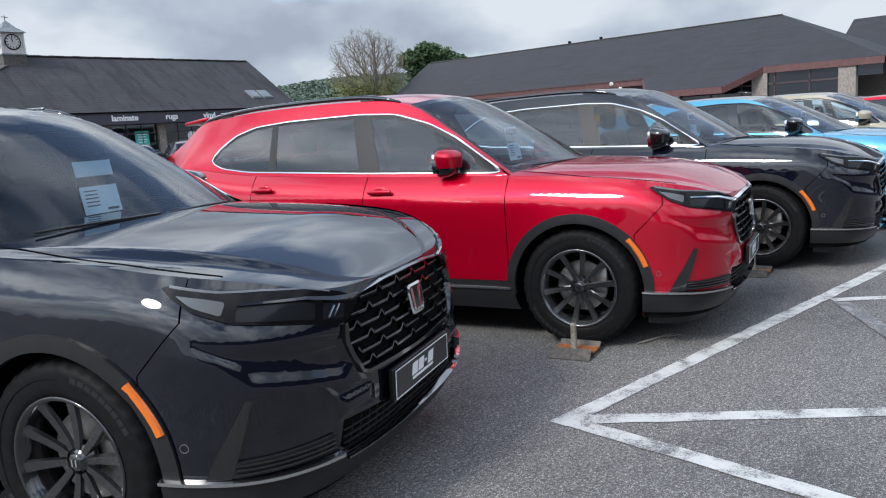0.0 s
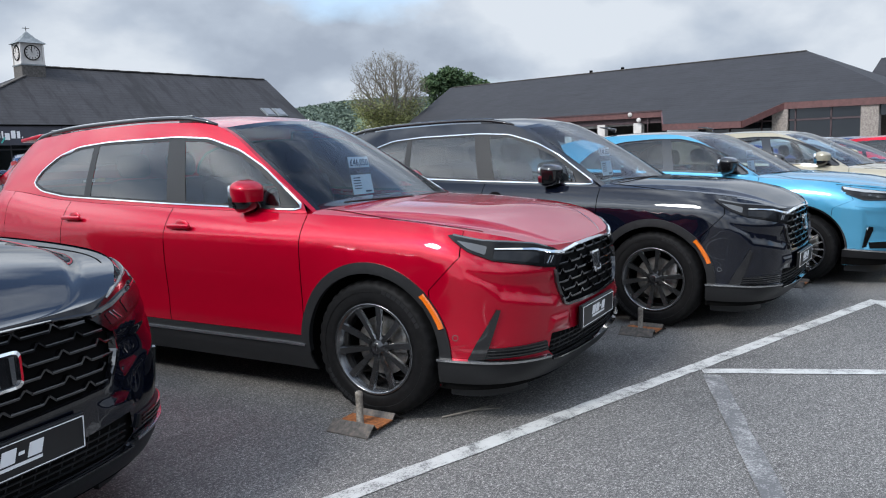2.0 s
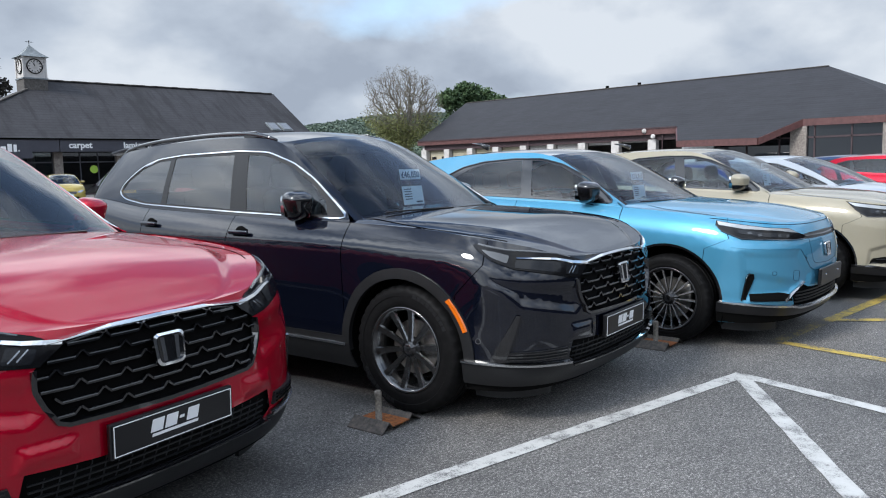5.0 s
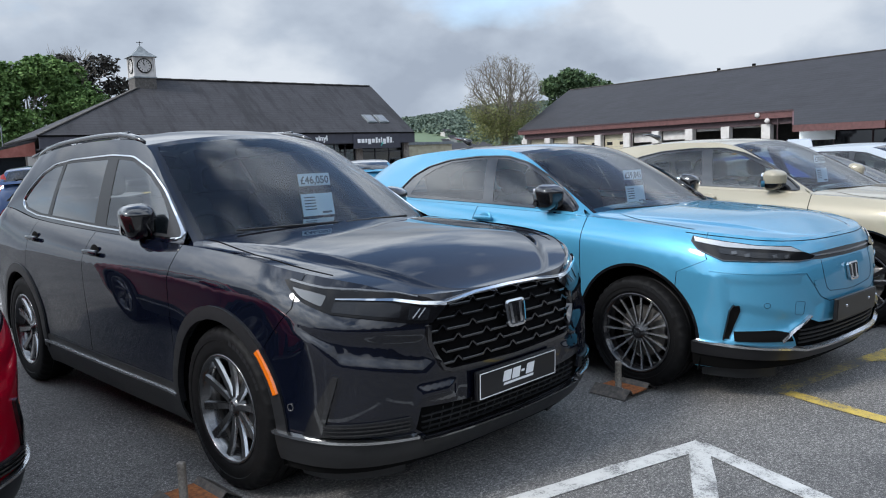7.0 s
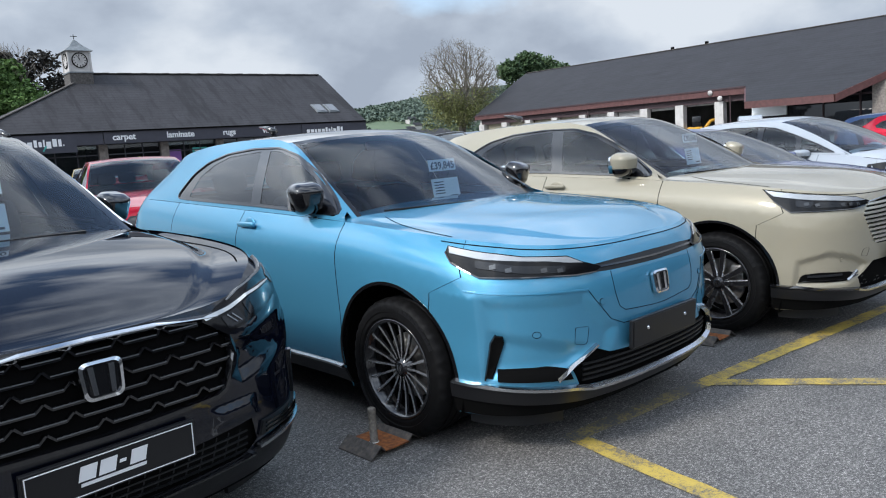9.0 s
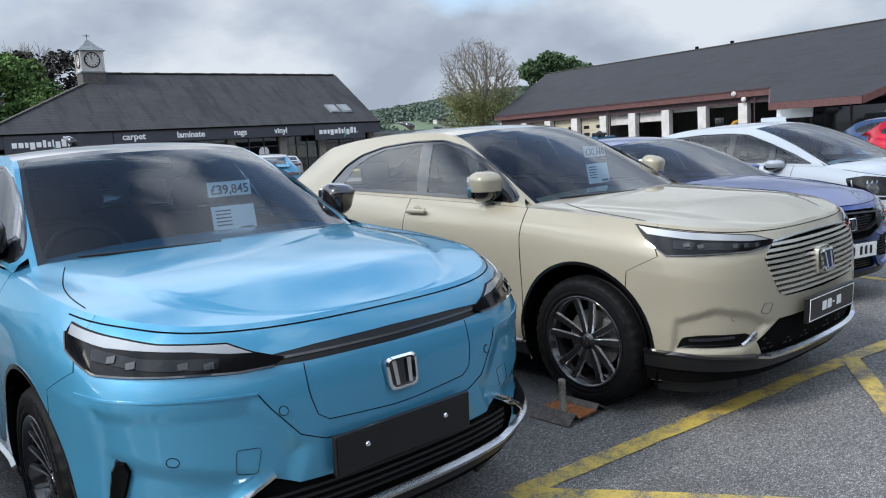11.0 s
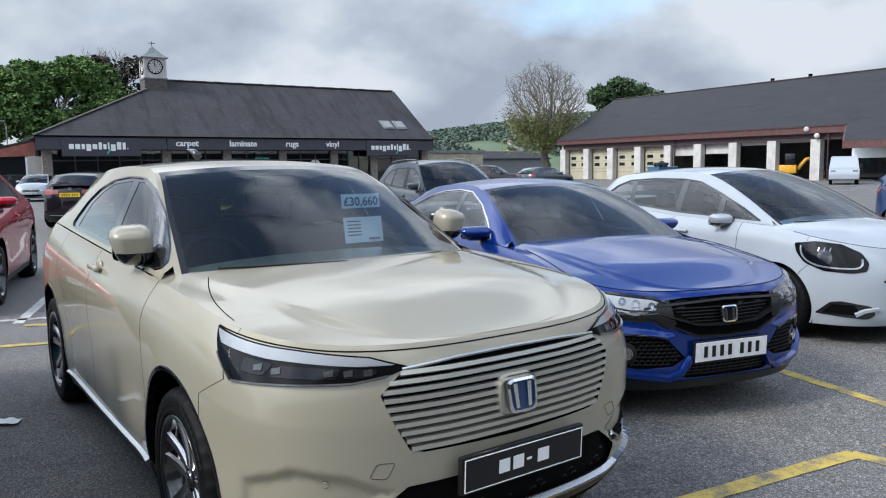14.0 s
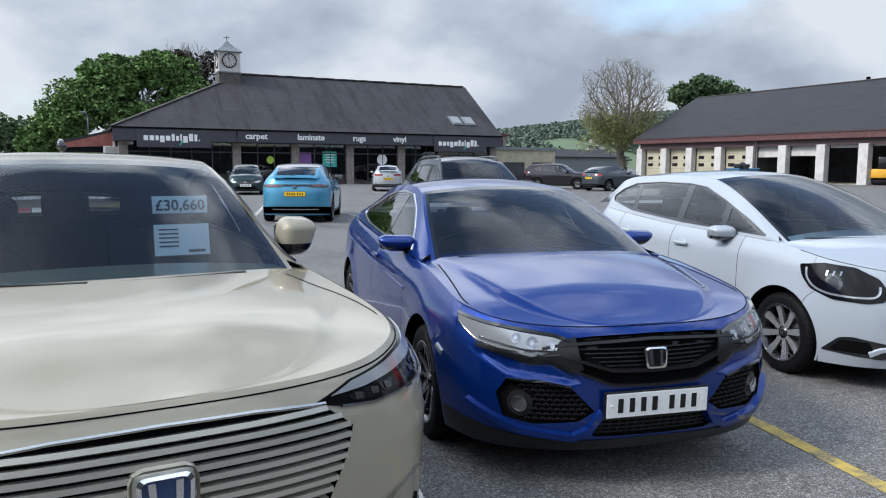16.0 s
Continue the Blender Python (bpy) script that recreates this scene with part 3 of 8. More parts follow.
        dlo = sp["dlo"]
        self.glass_panel("window_surround", outer, pillar_mat, holes=[dlo])
        panes = sp["panes"]
        for k, (name, poly) in enumerate(panes):
            mat = (pane_mats or {}).get(k) or (M["privacy_glass"] if name != "front_window" else M["side_glass"])
            self.glass_panel(name, poly, mat, -0.004)
        self.glass_panel("window_pillar", dlo, M["cladding"] if not sp.get("gloss_pillar") else M["gloss_black"], -0.002, holes=[p for _, p in panes])
        if trim:
            line = dlo + [dlo[0]]
            self.bar("window_trim", line, 0.013, -0.002, 0.006, trim, mirror=True, fmap=self.glass_side, round_top=True, h=0.05)
        return rows

    def wheel(self, x, y, style, flip):
        sp = self.sp
        R, w, rr = sp["tyre"], sp["tyre_w"], sp["rim"]
        root = new("wheel")
        root.parent = self.root
        root.matrix_basis = pose(x, y, R, 0, 0, 180 if flip else 0)
        h = w / 2
        prof = [(rr, -h * 0.8), (rr + 0.02, -h * 0.98), (R - 0.05, -h), (R - 0.018, -h * 0.93), (R - 0.004, -h * 0.75), (R, -h * 0.5), (R - 0.007, -h * 0.46), (R - 0.007, -h * 0.38), (R, -h * 0.34),
                (R + 0.001, -h * 0.05), (R - 0.007, -h * 0.04), (R - 0.007, h * 0.04), (R + 0.001, h * 0.05), (R, h * 0.34), (R - 0.007, h * 0.38), (R - 0.007, h * 0.46), (R, h * 0.5), (R - 0.004, h * 0.75),
                (R - 0.018, h * 0.93), (R - 0.032, h * 0.985), (R - 0.05, h), (R - 0.062, h * 1.005), (R - 0.064, h * 0.98), (R - 0.085, h * 0.99), (rr + 0.022, h * 0.985), (rr + 0.006, h * 0.93), (rr, h * 0.8)]
        shoulder = {3, 4, 17, 18}
        v, f = lathe(prof, 108, "x", lambda i, j: -0.009 if j in shoulder and i % 3 == 0 else 0)
        tyre = mesh_object("tyre", v, f, M["rubber"], root, smooth=True)
        tyre.data.set_sharp_from_angle(angle=radians(50))
        if y == 0.0:
            for a0 in (0.5, 3.6):   # raised lettering that cannot be read
                bars = bmesh.new()
                for k in range(9):
                    a = a0 + k * 0.1
                    rm = (R + rr) / 2 + 0.012
                    box_bm((0.003, 0.022, 0.026), (h * 1.0 - 0.001, rm * math.cos(a), rm * math.sin(a)), 0, Matrix.Rotation(a, 4, "X"), bars)
                part("tyre_marking", bars, M["cladding"], tyre)
        v, f = lathe([(rr - 0.004, -h * 0.85), (rr - 0.02, -h * 0.7), (rr - 0.035, -h * 0.2), (rr - 0.026, h * 0.55), (rr - 0.012, h * 0.8), (rr + 0.004, h * 0.9), (rr + 0.007, h * 0.96), (rr - 0.001, h * 0.985), (rr - 0.010, h * 0.95), (rr - 0.02, h * 0.6)], 64)
        rim = mesh_object("rim", v, f, style["barrel"], root, smooth=True)
        v, f = lathe([(0.0, h * 0.1), (rr * 0.66, h * 0.1), (rr * 0.66, -h * 0.1)], 40)
        mesh_object("brake_disc", v, f, M["steel"], root, smooth=False)
        part("brake_caliper", box_bm((0.05, 0.09, 0.15), (h * 0.12, -rr * 0.5 * (-1 if flip else 1), rr * 0.2), 0.015), M["steel"], root, smooth=True)
        for k in range(style["n"]):
            for sgn in style["pair"]:
                a = 2 * math.pi * (k + 0.25) / style["n"] + sgn * style["split"]
                a_in = 2 * math.pi * (k + 0.25) / style["n"] + sgn * style["split_in"]
                r0, r1 = 0.045, rr - 0.010
                p0, p1 = Vector((r0 * math.cos(a_in), r0 * math.sin(a_in), 0)), Vector((r1 * math.cos(a), r1 * math.sin(a), 0))
                d = (p1 - p0).normalized()
                side = Vector((-d.y, d.x, 0))
                verts, N = [], 6
                for i in range(N + 1):
                    t = i / N
                    c = p0.lerp(p1, t)
                    hw = (style["w0"] * (1 - t) + style["w1"] * t) / 2
                    z = h * (style.get("dish0", 0.62) * (1 - t) + 0.86 * t - 0.25 * t * (1 - t))
                    for off, dz in ((-1.0, -0.013), (-0.74, 0.0), (0.74, 0.0), (1.0, -0.013)):
                        q = c + side * hw * off
                        verts.append((z + dz, q.x, q.y))
                faces, facef = [], []
                for i in range(N):
                    for j in (0, 2):
                        faces.append((i * 4 + j, i * 4 + j + 1, i * 4 + j + 5, i * 4 + j + 4))
                    facef.append((i * 4 + 1, i * 4 + 2, i * 4 + 6, i * 4 + 5))
                ob = mesh_object("spoke", verts, faces + facef, style["body"], rim)
                ob.data.materials.append(style["face"])
                for i, pl in enumerate(ob.data.polygons):
                    pl.material_index = 1 if i >= len(faces) else 0
        v, f = lathe([(0.0, h * 0.72), (0.026, h * 0.72), (0.031, h * 0.68), (0.034, h * 0.6), (0.062, h * 0.55), (0.068, h * 0.3)], 28)
        cap = mesh_object("hub_cap", v, f, M["rim_black"], rim, smooth=True)
        bars = bmesh.new()
        for g in (-1, 1):
            box_bm((0.004, 0.006, 0.026), (h * 0.72 + 0.002, g * 0.009, 0), 0, None, bars)
        part("cap_mark", bars, M["chrome"], cap)
        for k in range(5):
            a = 2 * math.pi * k / 5 + 0.3
            v, f = lathe([(0.0, h * 0.56), (0.009, h * 0.56), (0.010, h * 0.4)], 6)
            mesh_object("wheel_nut", [(p[0], p[1] + 0.05 * math.cos(a), p[2] + 0.05 * math.sin(a)) for p in v], f, M["satin_chrome"], rim)
        return root

    def wheels(self, style):
        sp = self.sp
        for x, flip in ((sp["track"], False), (-sp["track"], True)):
            for y in (0.0, sp["wb"]):
                self.wheel(x, y, style, flip)
        # wheel wells
        for y in (0.0, sp["wb"]):
            for g in (1, -1):
                v, f = [], []
                r, n = sp["arch"] + 0.01, 20
                for k in range(n + 1):
                    a = math.pi * (-0.12 + 1.24 * k / n)
                    for x in (self.W0 - 0.045, self.W0 - 0.42):
                        v.append((g * x, y + r * math.cos(a), sp["tyre"] + r * math.sin(a)))
                f = [(2 * k, 2 * k + 2, 2 * k + 3, 2 * k + 1) for k in range(n)]
                f.append(tuple(2 * k + 1 for k in range(n + 1)))
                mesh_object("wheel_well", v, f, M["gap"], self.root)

    def under(self):
        """Floor and the dark inner shell that shows in the joints."""
        sp = self.sp
        s0, zb = 0.0, sp["floor"]
        loop = []
        n = 60
        for k in range(n + 1):
            s = self.S * k / n
            loop.append(self.side(s, zb + 0.03))
        rows = [[Vector((p.x * q * 0.94, p.y * 0.985 + 0.02, zb)) for q in (-1, -0.5, 0, 0.5, 1)] for p in loop]
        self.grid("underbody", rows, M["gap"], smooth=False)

    def liner(self, holes_front=True):
        sp = self.sp
        ss = [self.S * k / 70 for k in range(71)]
        poly = [(s, sp["floor"] + 0.02) for s in ss] + [(s, self.edge(s).z - 0.015) for s in ss[::-1]]
        holes = [self.arch_poly(y, sp["arch"] + 0.01) for y in (0.0, sp["wb"])]
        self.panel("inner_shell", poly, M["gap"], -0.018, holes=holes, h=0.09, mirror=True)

    def arch_poly(self, y, r, n=40):
        sp = self.sp
        pts = disc(y, sp["tyre"], r, n, -0.5, math.pi + 0.5)
        return [(self.sy(a), b) for a, b in pts] + [(self.sy(y - r * 0.9), 0.02), (self.sy(y + r * 0.9), 0.02)]

    def mirror(self, y, z, cap_mat, low_mat, size=(0.20, 0.13, 0.145), out=0.02):
        x = self.half(y, self.ztop(y)) + out
        for g in (1, -1):
            root = new("door_mirror")
            root.parent = self.root
            root.matrix_basis = pose(g * (x + size[0] / 2), y, z, 0, 0, g * 8)
            bm = box_bm(size, (0, 0, 0), 0.05, None, None, 4)
            for v in bm.verts:   # rounder at the front and the outer end
                t = v.co.y / size[1]
                k = 1 - 0.28 * max(0, -t + 0.1) * 1.6
                v.co.z *= k
                low = max(0.0, 0.25 - v.co.z / size[2])
                v.co.x -= 0.30 * low * (v.co.x + g * 0.5 * size[0])
                v.co.y += 0.25 * low * size[1]
                v.co.x *= 1 - 0.10 * max(0, -t)
                if v.co.x * g > 0:
                    v.co.z *= 1 - 0.18 * abs(v.co.x) / size[0]
                    v.co.y += 0.03 * abs(v.co.x) / size[0]
            low = bmesh.new()
            tmp = bpy.data.meshes.new("tmp")
            bm.to_mesh(tmp)
            low.from_mesh(tmp)
            bpy.data.meshes.remove(tmp)
            for b, dz in ((bm, 1), (low, -1)):
                bmesh.ops.bisect_plane(b, geom=b.verts[:] + b.edges[:] + b.faces[:], plane_co=(0, 0, -size[2] * 0.14), plane_no=(0, 0, -dz), clear_outer=True)
            part("mirror_cap", bm, cap_mat, root, smooth=True)
            part("mirror_base", low, low_mat, root, smooth=True)
            part("mirror_glass", box_bm((size[0] * 0.82, 0.006, size[2] * 0.7), (0, size[1] / 2 - 0.002, 0), 0.02), M["chrome"], root, smooth=True)
            part("mirror_arm", box_bm((0.14, 0.055, 0.05), (-g * (size[0] / 2 + 0.01), 0.015, -size[2] / 2 - 0.012), 0.018, Matrix.Rotation(g * 0.35, 4, "Y")), low_mat, root, smooth=True)

    def handle(self, y, z, mat):
        for g in (1, -1):
            p = self.side(self.sy(y), z)
            root = new("door_handle")
            root.parent = self.root
            root.matrix_basis = pose(g * p.x, y, z, 0, 0, 0)
            v = bmesh.new()
            bmesh.ops.create_uvsphere(v, u_segments=20, v_segments=10, radius=1, matrix=Matrix.Translation((-g * 0.006, 0, 0)) @ Matrix.Diagonal((0.011, 0.062, 0.045, 1)))
            part("handle_recess", v, M["gap"] if mat is M["black_paint"] else mat, root, smooth=True)
            part("handle_grip", box_bm((0.026, 0.19, 0.03), (g * 0.022, 0.0, 0.004), 0.012, None, None, 3), mat, root, smooth=True)

    def cabin(self, cards=None, red=False):
        """Dashboard, seats and steering wheel, as they show through the glass."""
        sp = self.sp
        yc, yh, zb = sp["cowl"], sp["header"], self.ztop(sp["cowl"])
        w = self.W0
        rows = []
        for k in range(9):
            y = yc - 0.22 + 0.62 * k / 8
            z = zb - 0.02 - 0.10 * max(0, k / 8 - 0.75) * 4 - 0.03 * abs(k / 8 - 0.3)
            rows.append([Vector((x * w * 0.86, y, z + 0.02 * math.cos(x * 3))) for x in (-1, -0.6, -0.2, 0.2, 0.6, 1)])
        self.grid("dashboard", rows, M["cabin"])
        part("dashboard_face", box_bm((w * 1.7, 0.06, 0.35), (0, yc + 0.4, zb - 0.26), 0.02), M["cabin"], self.root)
        part("cabin_floor", box_bm((w * 1.72, sp["tail"] - yc - 0.7, 0.05), (0, (sp["tail"] + yc) / 2 + 0.2, 0.45)), M["cabin"], self.root)
        seat_y = sp.get("seat_y", yc + 0.95)
        top = sp.get("seat_top", self.ez(seat_y) - 0.32)
        for y, xs in ((seat_y, (-0.37, 0.37)), (seat_y + 0.85, (-0.42, 0.0, 0.42))):
            for x in xs:
                bm = box_bm((0.46, 0.14, 0.62), (x, y, top - 0.33), 0.06, Matrix.Rotation(-0.22, 4, "X"), None, 3)
                part("seat_back", bm, M["cabin"], self.root, smooth=True)
                part("headrest", box_bm((0.25, 0.10, 0.17), (x, y + 0.10, top + 0.07), 0.05, Matrix.Rotation(-0.15, 4, "X"), None, 3), M["cabin"], self.root, smooth=True)
        v, f = tube([(-0.37 + 0.185 * math.cos(a), 0.08 * math.sin(a), 0.165 * math.sin(a)) for a in [k * math.pi / 14 for k in range(28)]], 0.016, 8, True)
        wheel = mesh_object("steering_wheel", [(p[0], p[1] + yc + 0.55, p[2] + zb - 0.06) for p in v], f, M["cabin"], self.root, smooth=True)
        part("interior_mirror", box_bm((0.22, 0.03, 0.06), (0, yh - 0.12, self.ez(yh) - 0.05), 0.02), M["cabin"], self.root)

    def card(self, price, x, y, z, tilt=0.0, scale=1.0, low=True):
        """Price cards behind the windscreen."""
        root = tagged(new("price_card"), "pale printed price cards propped inside a car's windscreen", "price card", "price cards in windscreens")
        m = self.root.matrix_basis @ pose(x, y, z, 80, 0, tilt)
        root.matrix_basis = m
        part("price_panel", box_bm((0.23 * scale, 0.075 * scale, 0.004), (0, 0.118 * scale, 0), 0.001), M["card"], root)
        if price:
            words("price_digits", price, 0.064 * scale, M["card_print"], root, pose(0, 0.113 * scale, 0.004), 0.0005, bold=0.0012)
        if low:
            part("detail_panel", box_bm((0.23 * scale, 0.135 * scale, 0.004), (0, -0.035 * scale, 0), 0.001), M["card"], root)
            for k in range(5):
                part("print_line", box_bm((0.08 * scale, 0.006 * scale, 0.001), (-0.055 * scale, (0.01 - 0.018 * k) * scale, 0.003)), M["card_print"], root)
            part("print_line", box_bm((0.07 * scale, 0.012 * scale, 0.001), (0.06 * scale, -0.085 * scale, 0.003)), M["card_print"], root)
        return root

# ---- ground ----


def make_asphalt():
    m = Mat("asphalt", (0.10, 0.10, 0.10), 0.85, spec=0.3)
    fine, grit, mid, big = m.noise(170, 2, 0.6), m.noise(62, 3, 0.75), m.noise(14, 6, 0.65), m.noise(0.55, 7, 0.62)
    both = m.mix(0.5, fine, grit)
    stone = m.ramp(both, ((0.36, (0.045, 0.044, 0.045)), (0.47, (0.123, 0.120, 0.117)), (0.54, (0.208, 0.202, 0.195)), (0.62, (0.52, 0.50, 0.475))))
    stain = m.ramp(big, ((0.34, (0.56, 0.56, 0.565)), (0.46, (0.84, 0.84, 0.835)), (0.56, (0.97, 0.965, 0.955)), (0.7, (1, 0.99, 0.975))))
    patch = m.ramp(mid, ((0.3, (0.68, 0.68, 0.685)), (0.6, (1, 1, 1))))
    m.color(m.mix(1.0, m.mix(1.0, stone, stain, "MULTIPLY"), patch, "MULTIPLY"))
    m.bump(both, 0.6, 0.003)
    m.rough(big, 0.62, 0.95)
    return m.m


def make_line(name, col, wear=0.0):
    m = Mat(name, col, 0.7)
    fine, mid = m.noise(120, 3, 0.7), m.noise(6, 6, 0.7)
    worn = m.mix(0.6, fine, mid)
    m.color(m.mix(m.ramp(worn, ((0.39 + wear, (0, 0, 0)), (0.50 + wear, (1, 1, 1)))), (0.11, 0.11, 0.11), m.ramp(mid, ((0.3, tuple(c * 0.75 for c in col)), (0.7, col)))))
    m.bump(fine, 0.4, 0.003)
    return m.m


def make_faint(name, col):
    m = Mat(name, col, 0.8)
    worn = m.mix(0.5, m.noise(90, 3, 0.7), m.noise(5, 6, 0.7))
    m.color(m.mix(m.ramp(worn, ((0.47, (0, 0, 0)), (0.6, (0.8, 0.8, 0.8)))), (0.115, 0.115, 0.118), col))
    return m.m


M["asphalt"] = make_asphalt()
M["line_white"], M["line_yellow"] = make_line("line_white", (0.55, 0.55, 0.53)), make_line("line_yellow", (0.55, 0.40, 0.085), 0.025)
M["line_faint"], M["line_faint_yellow"] = make_faint("line_faint", (0.4, 0.4, 0.39)), make_faint("line_faint_yellow", (0.42, 0.33, 0.1))



def fall(x, y):
    """The tarmac dips a little towards the far end of the row."""
    a, b = min(1.0, max(0.0, (x - 12.6) / 4.6)), min(1.0, max(0.0, (y - 14.0) / 7.0))
    return -0.085 * a * a * (3 - 2 * a) * (1 - b * b * (3 - 2 * b))


gv, gf = [], []
edges_x = [-2500, -900, -300, -120, -60] + [-40 + 5 * k for k in range(11)] + [12 + k for k in range(9)] + [25 + 5 * k for k in range(20)] + [140, 200, 400, 1000, 2500]
edges_y = [-2500, -900, -300, -120, -60] + [-40 + 5 * k for k in range(10)] + [7 + k for k in range(17)] + [25 + 5 * k for k in range(20)] + [140, 200, 400, 1000, 2500]
for y in edges_y:
    for x in edges_x:
        gv.append((x, y, fall(x, y)))
k = len(edges_x)
gf = [(i * k + j, i * k + j + 1, (i + 1) * k + j + 1, (i + 1) * k + j) for i in range(len(edges_y) - 1) for j in range(k - 1)]
ground = tagged(mesh_object("ground", gv, gf, M["asphalt"]), "weathered grey tarmac of a car park with damp patches", "ground", kind="structure")


def line_mark(a, b, width, mat, label, z=0.004):
    a, b = Vector((*a, 0)), Vector((*b, 0))
    d = (b - a).normalized()
    n = Vector((-d.y, d.x, 0)) * width / 2
    rng = random.Random(int(abs(a.x * 131 + a.y * 17 + b.x * 7) * 100))
    steps = max(2, int((b - a).length / 0.12))
    v, f = [], []
    for i in range(steps + 1):
        p = a.lerp(b, i / steps)
        w1, w2 = 1 + rng.uniform(-0.09, 0.09), 1 + rng.uniform(-0.09, 0.09)
        drop = Vector((0, 0, z + fall(p.x, p.y)))
        v += [p - n * w1 + drop, p + n * w2 + drop]
    f = [(2 * i, 2 * i + 2, 2 * i + 3, 2 * i + 1)[::-1] for i in range(steps)]
    return tagged(mesh_object("bay_line", v, f, mat), label, "road marking", "painted bay lines", "structure")


WL, YL = "worn white painted bay line on tarmac", "worn yellow painted bay line on tarmac"
for a, b in (((2.93, 10.07), (8.60, 9.25)), ((3.02, 10.02), (3.95, 8.65)), ((2.98, 10.02), (2.80, 8.5)), ((5.80, 9.58), (6.75, 8.2)), ((8.57, 9.26), (8.33, 8.2)), ((8.55, 9.24), (6.9, 8.02))):
    line_mark(a, b, 0.10, M["line_white"], WL, 0.004 + 0.001 * (a[0] % 1))
line_mark((5.75, 9.5), (4.0, 8.47), 0.10, M["line_faint"], "almost worn away white bay line on tarmac", 0.0065)
for a, b in (((10.6, 9.375), (14.76, 9.15)), ((9.62, 9.40), (9.42, 8.0)), ((10.65, 9.37), (11.5, 8.3)), ((13.17, 9.22), (11.9, 8.32)), ((14.74, 9.16), (14.9, 8.4)), ((15.98, 10.32), (15.70, 9.12)), ((15.0, 9.1), (17.5, 8.9))):
    line_mark(a, b, 0.10, M["line_yellow"], YL, 0.004 + 0.001 * (a[0] % 1))
line_mark((9.58, 9.42), (10.6, 9.375), 0.10, M["line_faint_yellow"], "almost worn away yellow bay line on tarmac", 0.0065)
line_mark((15.98, 10.32), (16.9, 14.8), 0.10, M["line_yellow"], YL, 0.005)
for a, b, c in (((11.40, 15.5), (14.2, 26.5), 0), ((6.0, 17.0), (16.2, 14.6), 0), ((11.44, 15.35), (14.0, 14.2), 1), ((8.2, 15.2), (14.0, 13.75), 1)):
    line_mark(a, b, 0.10, M["line_yellow"] if c else M["line_white"], YL if c else WL, 0.0045 + 0.0007 * c)
for a, b in (((15.6, 31.2), (19.5, 30.7)), ((17.1, 28.6), (19.3, 36)), ((19.5, 24.1), (20.1, 29)), ((19.2, 43.5), (20.0, 48)), ((22.6, 43.6), (23.4, 48)), ((25.5, 46), (27, 52)), ((29.5, 45.5), (31.5, 51)), ((17.5, 39), (18.0, 42))):
    line_mark(a, b, 0.11, M["line_white"], WL, 0.0055)

# ---- buildings ----


def make_roof(name, base, scale_row, stain=0.8):
    m = Mat(name, base, 0.8)
    wv = m.n.new("ShaderNodeTexWave")
    wv.wave_type, wv.bands_direction, wv.wave_profile = "BANDS", "Z", "SAW"
    wv.inputs["Scale"].default_value, wv.inputs["Distortion"].default_value = scale_row, 0.6
    wv.inputs["Detail"].default_value = 3
    m.l.new(m.coords(), wv.inputs[0])
    big, fine = m.noise(0.5, 8, 0.68), m.noise(5.0, 5, 0.7)
    streak, moss = m.noise(1.0, 7, 0.7, stretch=(1.5, 0.22, 0.22)), m.noise(0.30, 8, 0.72, stretch=(1.0, 0.6, 0.6))
    c = m.ramp(big, ((0.3, tuple(v * 0.75 for v in base)), (0.55, base), (0.75, tuple(min(1, v * 1.3) for v in base))))
    c = m.mix(m.ramp(streak, ((0.50, (0, 0, 0)), (0.62, (stain, stain, stain)))), c, tuple(v * 0.25 for v in base))
    c = m.mix(m.ramp(moss, ((0.55, (0, 0, 0)), (0.68, (stain * 0.7, stain * 0.7, stain * 0.7)))), c, tuple(v * 0.4 for v in base))
    c = m.mix(0.5, c, m.ramp(fine, ((0.3, (0.45, 0.45, 0.45)), (0.7, (1, 1, 1)))), "MULTIPLY")
    c = m.mix(0.6, c, m.ramp(wv.outputs["Fac"], ((0.0, (0.3, 0.3, 0.3)), (0.3, (1, 1, 1)))), "MULTIPLY")
    m.color(c)
    m.bump(wv.outputs["Fac"], 0.5, 0.02)
    return m.m


M["slate"] = make_roof("slate", (0.042, 0.041, 0.046), 1.5, 0.65)
M["slate_far"] = make_roof("slate_far", (0.030, 0.030, 0.035), 1.4, 0.35)
M["fascia_grey"] = speckled("fascia_grey", (0.045, 0.045, 0.06), (0.04, 0.04, 0.052), (0.052, 0.052, 0.066), 2.0, 0.5, 0.05)
M["brown_board"] = speckled("brown_board", (0.095, 0.038, 0.036), (0.07, 0.028, 0.027), (0.12, 0.052, 0.048), 3.0, 0.55, 0.1)
M["brown_dark"] = speckled("brown_dark", (0.05, 0.028, 0.032), (0.036, 0.02, 0.024), (0.06, 0.036, 0.04), 3.0, 0.6, 0.1)
M["pier_stone"] = speckled("pier_stone", (0.23, 0.20, 0.18), (0.15, 0.13, 0.115), (0.33, 0.30, 0.27), 7.0, 0.9, 0.5, 0.02)
M["white_wall"] = speckled("white_wall", (0.50, 0.48, 0.46), (0.40, 0.38, 0.36), (0.56, 0.55, 0.53), 1.5, 0.8, 0.15)
M["cream_door"] = speckled("cream_door", (0.43, 0.39, 0.28), (0.38, 0.34, 0.24), (0.47, 0.42, 0.32), 1.2, 0.6, 0.05)
# unlit interiors: their shade is put into a dark base colour
M["interior_shade"] = speckled("interior_shade", (0.05, 0.052, 0.056), (0.03, 0.031, 0.034), (0.075, 0.077, 0.08), 0.8, 0.9)
